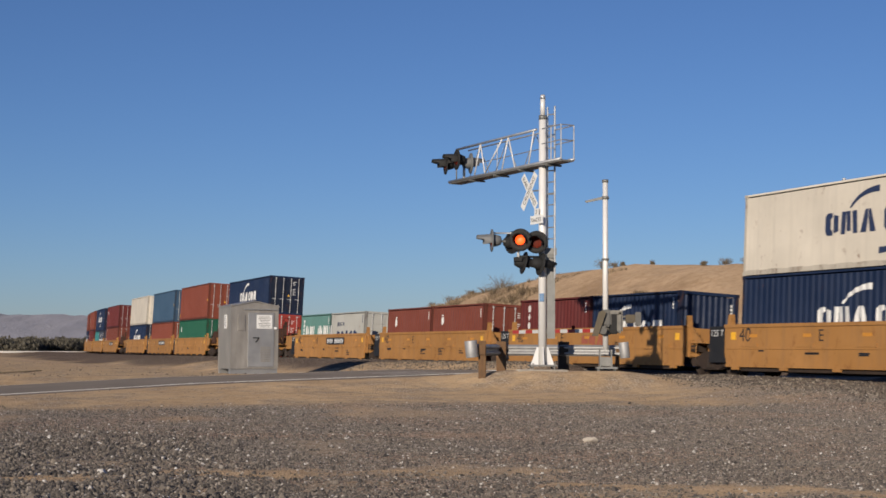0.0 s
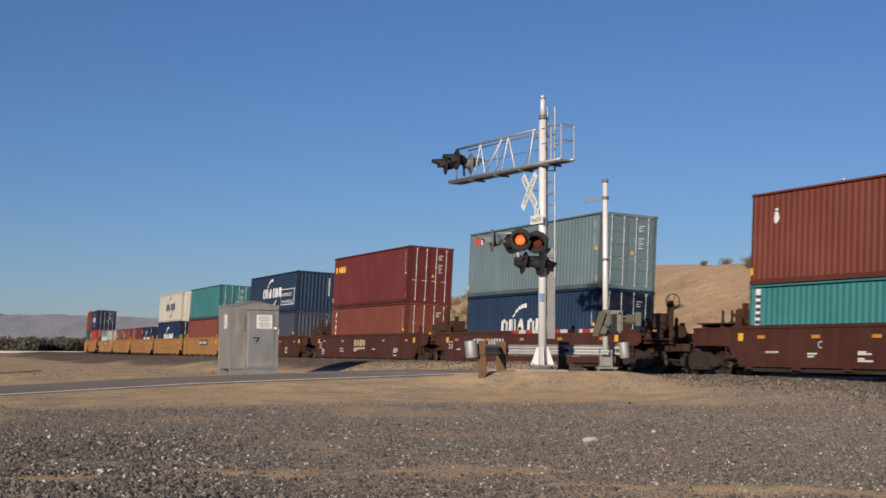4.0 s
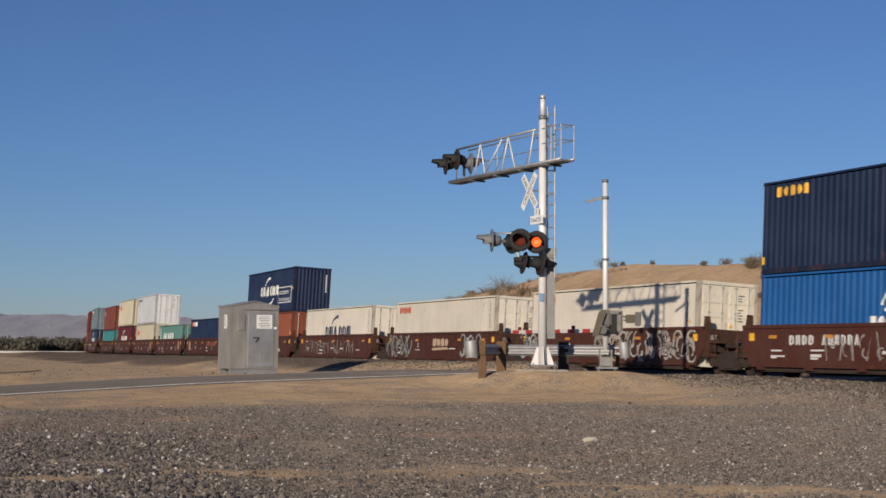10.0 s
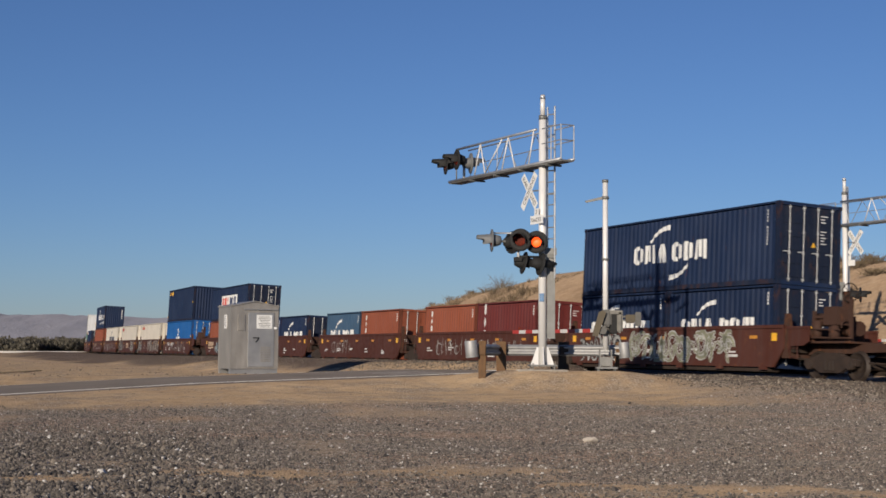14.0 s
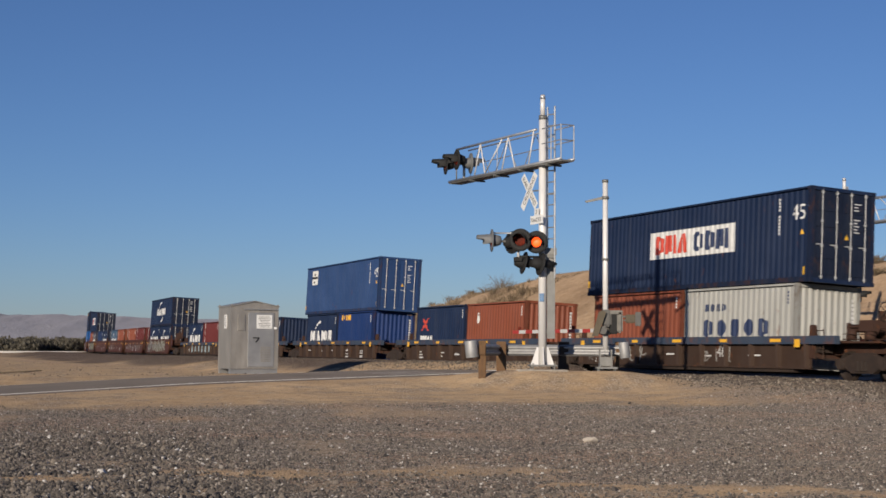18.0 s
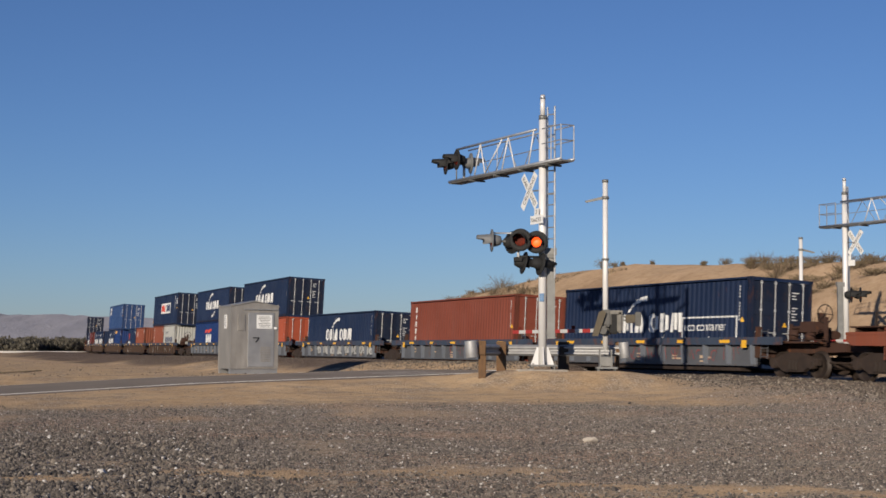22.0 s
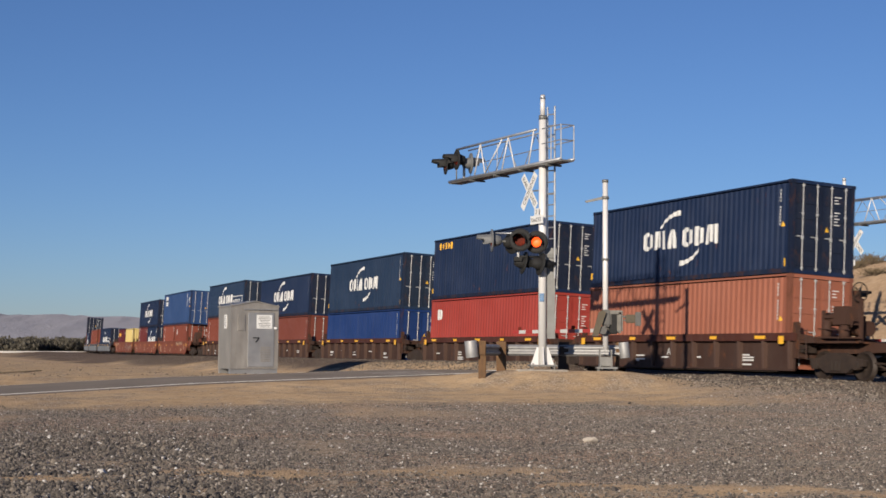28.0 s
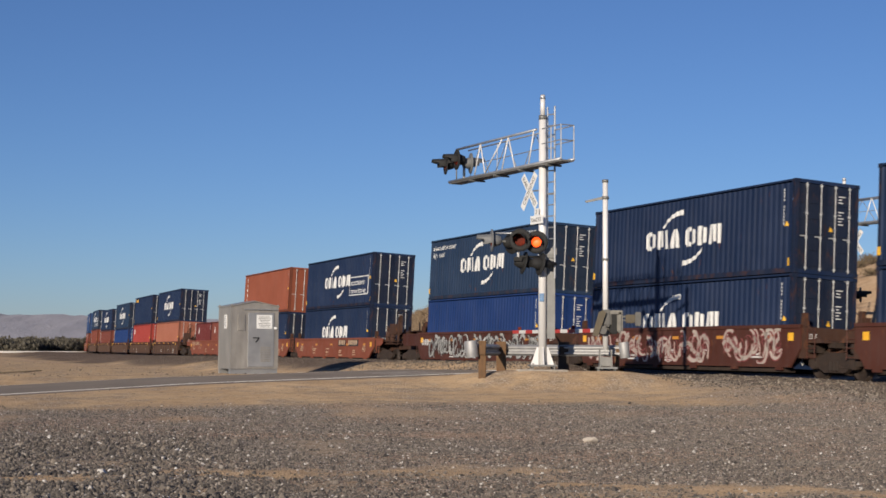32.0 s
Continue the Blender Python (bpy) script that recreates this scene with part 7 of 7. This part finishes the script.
    bm = bmesh.new()
    box(bm, (0.20 * q - 0.16, -0.09, 2.98), (0.20 * q + 0.17, 0.09, 3.16))
    part("junction_box", bm, M_DULL, t, "small dark junction box")
    traffic = Vector((-0.9, -0.43, 0)) if near else Vector((0.9, 0.43, 0))
    blade_sign(t, Vector((0, 0, 4.72)) + traffic * 0.16 + arm * 0.40, traffic if near else -traffic, 1.16 if near else 1.0)
    bar("sign_bracket", Vector((0, 0, 4.72)), Vector((0, 0, 4.72)) + traffic * 0.15 + arm * 0.42, 0.02, M_DULL, 6)
    sg = put("track_sign", shared(("track_sign",), lambda bm: box(bm, (-0.34, -0.115, -0.003), (0.34, 0.115, 0.003)), M_SIGN), t, facing(Vector((0, 0, 3.92)) + traffic * 0.17 + arm * 0.02, traffic), "white number-of-tracks sign")
    put("lettering", text_mesh("TRACKS", 0.15, M_MARK_BLACK), sg, pose(-0.31, -0.055, 0.008), "black lettering")
    sg = put("track_number", shared(("track_number",), lambda bm: box(bm, (-0.12, -0.09, -0.003), (0.12, 0.09, 0.003)), M_SIGN), t, facing(Vector((0, 0, 4.13)) + traffic * 0.17 + arm * 0.02, traffic))
    put("lettering", text_mesh("2", 0.17, M_MARK_BLACK), sg, pose(-0.05, -0.06, 0.008), "black figure")
    if near:
        put("notice_plate", shared(("notice_plate",), lambda bm: box(bm, (-0.062, -0.11, -0.004), (0.062, 0.11, 0.004)), M_SIGN_BLUE), t, facing((-0.03, -0.118, 1.84), (-0.3, -0.95, 0)), "small blue notice plate")
        # lights low on the mast
        toeye = Vector((-0.22, -0.975, 0))
        back_dir = Vector((0.75, 0.55, -0.25))
        lamp_head(t, (-0.62, -0.42, 3.345), toeye, M_BLACK, M_BLACK, flash=True)
        lamp_head(t, (-0.18, -0.30, 3.30), toeye, M_BLACK, M_BLACK, flash=False)
        lamp_head(t, (-1.36, 0.02, 3.36), (-0.995, -0.10, 0), M_HOOD_GREY, M_HOOD_GREY)
        lamp_head(t, (-0.50, -0.05, 2.76), (0.96, 0.20, -0.2), M_BLACK, M_BLACK)
        lamp_head(t, (-0.06, -0.22, 2.72), (0.94, 0.30, -0.2), M_BLACK, M_BLACK)
        lamp_head(t, (-0.80, 0.20, 3.32), (0.75, 0.62, 0), M_BLACK, M_BLACK)
        bar("cross_arm", (-1.34, 0.05, 3.56), (0, 0, 3.56), 0.022, M_GALV, 8)
        bar("cross_arm", (-1.1, 0.03, 3.34), (0, 0, 3.34), 0.03, M_DULL, 8)
        bar("cross_arm", (-0.62, -0.2, 2.92), (0, 0, 2.92), 0.03, M_BLACK, 8)
        bar("lamp_stem", (-0.66, -0.22, 2.84), (-0.66, -0.22, 3.62), 0.035, M_ALU, 10)
        bm = bmesh.new()
        box(bm, (-0.78, -0.3, 2.80), (-0.56, -0.14, 2.90))
        part("lamp_bracket", bm, M_BLACK, t)
        # lights at the arm's end
        for p, dr, mat in (((-2.60, 3.80, 5.90), (-0.97, -0.2, 0), M_BLACK), ((-2.28, 3.25, 5.97), (-0.95, -0.3, 0), M_BLACK), ((-1.86, 3.5, 5.90), (0.97, 0.2, 0), M_HOOD_GREY)):
            lamp_head(t, p, dr, mat, mat)
        bar("lamp_bar", (-2.45, 3.75, 5.92), (-1.95, 3.45, 5.92), 0.035, M_DULL, 8)
        bar("lamp_post", P(reach - 0.1, 0, zb), P(reach - 0.1, 0, zb + 0.5), 0.04, M_ALU, 8)
    else:
        for side2 in (0.0, 0.36):
            lamp_head(t, (0.15 + side2, -0.25, 2.65), (0.85, -0.4, 0), M_BLACK, M_BLACK)
        bar("cross_arm", (0, 0, 2.65), (0.5, -0.2, 2.65), 0.03, M_DULL, 8)
    return t


MZ = 1.06
cantilever(MAST[0], MAST[1], MZ, ARM, 4.42, 1.2, True)
FAR_MAST = (15.9, 55.5)
cantilever(FAR_MAST[0], FAR_MAST[1], 1.10, -ARM, 5.0, 1.2, False)
bm = bmesh.new()
box(bm, (-0.66, -0.5, -0.5), (0.66, 0.5, 0.0), pose(MAST[0] - 0.02, MAST[1], MZ - 0.07, 0, 0, 4))
bmesh.ops.bevel(bm, geom=bm.edges[:], offset=0.03, segments=2, affect="EDGES")
tagged(part("foundation_pad", bm, M_CONCRETE), "worn concrete pad under the signal mast", "foundation", "foundation pads")
bm = bmesh.new()
box(bm, (-0.7, -0.7, -0.5), (0.7, 0.7, 0.0), pose(FAR_MAST[0], FAR_MAST[1], 1.121))
tagged(part("foundation_pad", bm, M_CONCRETE), "concrete pad under the far signal mast", "foundation", "foundation pads")


def gate(x, y, z0, arm, length, near):
    t = thing("crossing_gate", "crossing gate with a lowered red and white arm" if near else "crossing gate beyond the tracks", "crossing gate", "crossing gates")
    t.location = (x, y, z0)

    def bar(name, a, b, r, mat, sides=10, r1=None, label="", parent=t):
        bm = bmesh.new()
        rod(bm, a, b, r, r1, sides)
        return part(name, bm, mat, parent, label)

    def block(name, lo, hi, mat, m=None, label="", bevel=0.0):
        bm = bmesh.new()
        box(bm, lo, hi, m)
        if bevel:
            bmesh.ops.bevel(bm, geom=bm.edges[:], offset=bevel, segments=2, affect="EDGES")
        return part(name, bm, mat, t, label)
    bar("pole", (0, 0, 0.5), (0, 0, 5.12), 0.078, M_ALU, 16, 0.072, "white tubular pole")
    bar("pole_cap", (0, 0, 5.06), (0, 0, 5.14), 0.088, M_DULL, 14)
    bar("collar", (0, 0, 2.92), (0, 0, 2.98), 0.10, M_DULL, 14)
    bar("collar", (0, 0, 4.6), (0, 0, 4.68), 0.10, M_DULL, 14)
    side = -1 if near else 1
    bm = bmesh.new()
    prism(bm, [(0.06, 4.60), (0.52, 4.50), (0.56, 4.55), (0.06, 4.68)], -0.03, 0.03, lambda a, b, c: (a * side, b, c))
    part("antenna_arm", fix(bm), M_DULL, t, "short grey arm")
    bar("antenna_stub", (-0.1 * side, 0, 4.64), (0.0, 0, 4.64), 0.03, M_DULL, 8)
    # pedestal: two cheeks round the pole on a stand of angle iron
    block("base", (-0.16, -0.15, 0.05), (0.16, 0.15, 0.30), M_PEDESTAL, None, "dull grey cast base", 0.03)
    for dx in (-0.155, 0.155):
        bm = bmesh.new()
        prism(bm, [(-0.17, 0.02), (0.17, 0.02), (0.13, 0.50), (-0.10, 0.50)], dx - 0.014, dx + 0.014, lambda p, q, r: (q, p, r))
        part("base_cheek", fix(bm), M_PEDESTAL, t, "grey side plate of the base")
    block("base_plate", (-0.26, -0.24, -0.02), (0.30, 0.24, 0.03), M_DULL, None, "", 0.006)
    for dx in (-0.20, 0.24):
        for dy in (-0.18, 0.18):
            bar("anchor_leg", (dx, dy, -0.45), (dx, dy, 0.0), 0.022, M_DULL, 6)
    block("stand_rail", (-0.28, -0.21, -0.15), (0.34, -0.17, -0.09), M_DULL)
    # mechanism: grey case with a dark open middle, weights on arms to both sides
    block("gate_mechanism", (-0.14, -0.24, 1.12), (0.14, 0.05, 1.58), M_CASE, None, "grey gate mechanism case", 0.05)
    block("motor_recess", (0.10, -0.18, 0.92), (0.32, 0.14, 1.50), M_BLACK, None, "dark open mechanism", 0.03)
    block("mechanism_cover", (0.29, -0.22, 0.95), (0.45, 0.16, 1.56), M_PALE_CASE, None, "pale grey mechanism cover", 0.05)
    bm = bmesh.new()
    prism(bm, [(0.10, 1.46), (0.44, 1.46), (0.44, 1.56), (0.10, 1.56)], -0.22, 0.16)
    part("mechanism_hood", fix(bm), M_PALE_CASE, t)
    bar("pole_clamp", (0, 0, 0.90), (0, 0, 1.12), 0.13, M_PALE_CASE, 14, 0.10, "pale clamp")
    bar("hub", (-0.10, -0.30, 1.02), (-0.10, 0.16, 1.02), 0.11, M_CASE, 12, None, "arm hub")
    bm = bmesh.new()
    prism(bm, [(-0.40, 0.86), (-0.24, 0.86), (-0.02, 1.50), (-0.12, 1.56), (-0.22, 1.50)], -0.36, -0.27)
    part("counterweight", fix(bm), M_OLIVE, t, "weathered counterweight plate")
    bm = bmesh.new()
    prism(bm, [(-0.33, 0.90), (-0.20, 0.90), (0.0, 1.48), (-0.16, 1.52)], 0.18, 0.26)
    part("counterweight", fix(bm), M_OLIVE, t, "weathered counterweight plate")
    bar("support_arm", (0.44, -0.10, 1.40), (0.80, -0.16, 1.36), 0.028, M_DULL, 8)
    bar("support_arm", (0.44, -0.10, 1.30), (0.74, -0.16, 1.27), 0.022, M_DULL, 8)
    block("counterweight", (0.52, -0.22, 1.22), (0.78, -0.14, 1.45), M_OLIVE, None, "weathered counterweight plate", 0.02)
    block("counterweight", (0.78, -0.24, 1.14), (0.94, -0.12, 1.52), M_CASE, None, "grey counterweight block", 0.02)
    # the arm in its stripes
    n = int(length / 0.41)
    for i in range(n):
        a = arm * (0.35 + i * 0.41)
        b = arm * (0.35 + (i + 1) * 0.41)
        bm = bmesh.new()
        f = Vector((-arm.y, arm.x, 0)) * 0.02
        vs = [a + f, b + f, b - f, a - f]
        h0, h1 = 0.97, 1.07
        lo = [bm.verts.new(v + Vector((0, 0, h0))) for v in vs]
        hi = [bm.verts.new(v + Vector((0, 0, h1))) for v in vs]
        bm.faces.new(lo)
        bm.faces.new(hi)
        for k in range(4):
            bm.faces.new((lo[k], lo[(k + 1) % 4], hi[(k + 1) % 4], hi[k]))
        part("arm_stripe", fix(bm), M_STRIPE_RED if i % 2 else M_STRIPE_WHITE, t, "red reflective stripe" if i % 2 else "white reflective stripe")
    for d in (1.7, 3.3, length - 0.15):
        a = arm * d
        block("arm_lamp", (a.x - 0.05, a.y - 0.05, 1.07), (a.x + 0.05, a.y + 0.05, 1.17), M_LENS, None, "small red arm lamp", 0.01)
    return t


gate(GATE[0], GATE[1], 1.03, Vector((-0.43, 0.9, 0)).normalized(), 5.0, True)
gate(14.25, 55.9, 0.92, Vector((0.43, -0.9, 0)).normalized(), 5.0, False)


# ---- guard rail round the mast ----
def guard_rail():
    t = thing("guard_rail", "galvanised guard rail on timber posts round the signal", "guard rail")
    line = [Vector((0.80, 36.7, 0)), Vector((1.66, 40.02, 0)), Vector((3.27, 39.15, 0)), Vector((5.05, 38.9, 0))]
    zc = 1.50
    prof = [(0.0, 0.155), (0.035, 0.13), (0.075, 0.10), (0.075, 0.06), (0.015, 0.02), (0.015, -0.02), (0.075, -0.06), (0.075, -0.10), (0.035, -0.13), (0.0, -0.155)]
    for i, (a, b) in enumerate(zip(line, line[1:])):
        d = (b - a).normalized()
        nrm = Vector((d.y, -d.x, 0))
        bm = bmesh.new()
        rows = []
        for p in (a, b):
            rows.append([bm.verts.new(p + nrm * o + Vector((0, 0, zc + h))) for o, h in prof] + [bm.verts.new(p + nrm * (o - 0.006) + Vector((0, 0, zc + h))) for o, h in prof[::-1]])
        k = len(rows[0])
        for j in range(k):
            bm.faces.new((rows[0][j], rows[0][(j + 1) % k], rows[1][(j + 1) % k], rows[1][j]))
        part("beam", fix(bm), M_BEAM, t, "corrugated galvanised beam")
    for p in (line[0], line[-1]):
        m = Matrix.Translation((p.x - 0.02, p.y - 0.08, zc - 0.20))
        bm = bmesh.new()
        r = 0.165 if p is line[0] else 0.14
        lathe(bm, [(0.0, 0.0), (r - 0.005, 0.0), (r, 0.01), (r, 0.43), (r - 0.005, 0.44), (0.0, 0.44)], m @ pose(0, 0, 0, 0, -6, 0), 20)
        part("end_cap", fix(bm), M_BEAM, t, "rounded galvanised end cap")
    # the third post, behind the mast, has its shade in the timber colour
    for p, mat, dx, dy, wd in ((line[0], M_WOOD, 0.24, 0.10, 0.098), (line[1], M_WOOD, 0.0, -0.22, 0.135), (line[2], M_TIMBER_SHADED, 0.10, 0.14, 0.15), (line[3], M_WOOD, -0.22, 0.12, 0.06)):
        g = gz(p.x + dx, p.y + dy)
        bm = bmesh.new()
        box(bm, (p.x + dx - wd, p.y + dy - wd, g - 0.3), (p.x + dx + wd, p.y + dy + wd, zc + 0.24))
        bmesh.ops.bevel(bm, geom=bm.edges[:], offset=0.015, segments=1, affect="EDGES")
        part("post", bm, mat, t, "weathered timber post")
        bm = bmesh.new()
        q = -1 if dy > 0 else 1
        box(bm, (p.x + dx - wd * 0.8, p.y + dy + min(q * wd, q * (wd + 0.08)), zc - 0.12), (p.x + dx + wd * 0.8, p.y + dy + max(q * wd, q * (wd + 0.08)), zc + 0.12))
        part("spacer_block", bm, mat, t)


guard_rail()


# ---- equipment cabin ----
def cabin():
    W, D, H = 1.74, 1.48, 2.28
    t = thing("equipment_cabin", "grey aluminium signal equipment cabin with a low gable roof", "cabin")
    m = Matrix(((ROAD_N[0], ROAD_T[0], 0, -7.40), (ROAD_N[1], ROAD_T[1], 0, 49.3), (0, 0, 1, 0.70), (0, 0, 0, 1)))
    t.matrix_world = m
    mat = plain("mill_aluminium", (0.37, 0.345, 0.31), 0.45, 0.45, 0.22, 2.2, (1.6, 1.6, 0.4), 0.15, 0.02)
    dark = plain("dull_aluminium", (0.36, 0.362, 0.365), 0.42, 0.45, 0.16, 1.6)

    def block(name, lo, hi, mt, label="", parent=t, bevel=0.0):
        bm = bmesh.new()
        box(bm, lo, hi)
        if bevel:
            bmesh.ops.bevel(bm, geom=bm.edges[:], offset=bevel, segments=1, affect="EDGES")
        return part(name, bm, mt, parent, label)
    block("front_wall", (0.03, 0, 0.08), (W - 0.03, 0.03, H), mat)
    block("back_wall", (0.03, D - 0.03, 0.08), (W - 0.03, D, H), mat)
    block("side_wall", (0, 0.0, 0.08), (0.03, D, H), mat)
    block("side_wall", (W - 0.03, 0.0, 0.08), (W, D, H), mat)
    block("skid", (0.0, 0.05, -0.2), (W, 0.2, 0.08), dark, "steel skid")
    block("skid", (0.0, D - 0.2, -0.2), (W, D - 0.05, 0.08), dark, "steel skid")
    for y in (0.0, D - 0.03):
        bm = bmesh.new()
        prism(bm, [(0, H), (W, H), (W / 2, H + 0.15)], y, y + 0.03)
        part("gable", fix(bm), mat, t)
    for sgn in (0, 1):
        bm = bmesh.new()
        x0, x1 = (-0.035, W / 2) if sgn == 0 else (W + 0.035, W / 2)
        prism(bm, [(x0, H - 0.02), (x1, H + 0.17), (x1, H + 0.20), (x0, H + 0.02)], -0.04, D + 0.04)
        part("roof_panel", fix(bm), mat, t, "shallow sloping roof panel")
    for x in (-0.005, W - 0.045):
        for y in (-0.006, D - 0.044):
            block("corner_trim", (x, y, 0.08), (x + 0.05, y + 0.05, H + 0.07), mat)
    d = block("door", (0.62, -0.022, 0.16), (1.58, -0.002, H - 0.22), dark, "flush metal door", bevel=0.006)
    block("handle", (0.80, -0.055, 1.16), (1.02, -0.03, 1.19), M_BLACK, "black lever handle", d)
    bm = bmesh.new()
    rod(bm, (1.02, -0.045, 1.18), (0.90, -0.045, 1.02), 0.014)
    part("handle_grip", bm, M_BLACK, d, "black lever handle")
    for i in range(9):
        block("louvre", (1.08, -0.034, 0.34 + i * 0.06), (1.46, -0.022, 0.375 + i * 0.06), mat, "", d)
    block("drip_edge", (0.45, -0.06, H - 0.12), (1.7, 0.0, H - 0.09), dark)
    block("vent_cover", (0.25, -0.03, H - 0.85), (0.5, 0.0, H - 0.30), mat)
    s = block("notice_sign", (0.93, -0.040, 1.50), (1.50, -0.024, 1.98), M_SIGN, "white notice sign with unreadable lines")
    for i in range(7):
        w = (0.40, 0.44, 0.36, 0.3, 0.45, 0.42, 0.38)[i]
        block("notice_line", (1.215 - w / 2, -0.045, 1.90 - i * 0.058), (1.215 + w / 2, -0.041, 1.915 - i * 0.058), M_MARK_BLACK, "", s)
    s = block("notice_sign", (-0.016, 0.48, 1.50), (-0.002, 0.76, 1.98), M_SIGN, "white notice sign with unreadable lines")
    for i in range(6):
        block("notice_line", (-0.021, 0.53, 1.90 - i * 0.065), (-0.017, 0.71, 1.92 - i * 0.065), M_MARK_BLACK, "", s)
    bm = bmesh.new()
    rod(bm, (1.63, -0.05, 1.52), (1.63, 0.0, 1.52), 0.05, None, 12)
    part("lock_cover", bm, M_SIGN, t, "small round white cover")


cabin()



# ---- what moves ----
def motions():
    times = [float(t) for t in range(33)]
    for ob, s0, inner in MOVERS:
        walk(ob, [(t, track_pose(s0 + travelled(t), -DOWN) @ inner) for t in times])
    for lens, first in FLASHERS:
        base = lens.matrix_local.copy()
        lit, dark = base @ pose(0, 0, 0.03), base @ pose(0, 0, -0.03)
        # each lamp of the pair burns for about half of every beat
        rows, beat = [], 1.0167
        on, off = (0.8835, 1.405) if first else (0.385, 0.880)
        for n in range(-1, 33):
            for start, state in ((on + n * beat - 0.034, dark), (on + n * beat, lit), (off + n * beat, lit), (off + n * beat + 0.034, dark)):
                if 0.02 < start < 31.98:
                    rows.append((start, state))
        rows = [(0.0, lit if first else dark)] + rows + [(32.0, rows[-1][1])]
        walk(lens, rows)


motions()
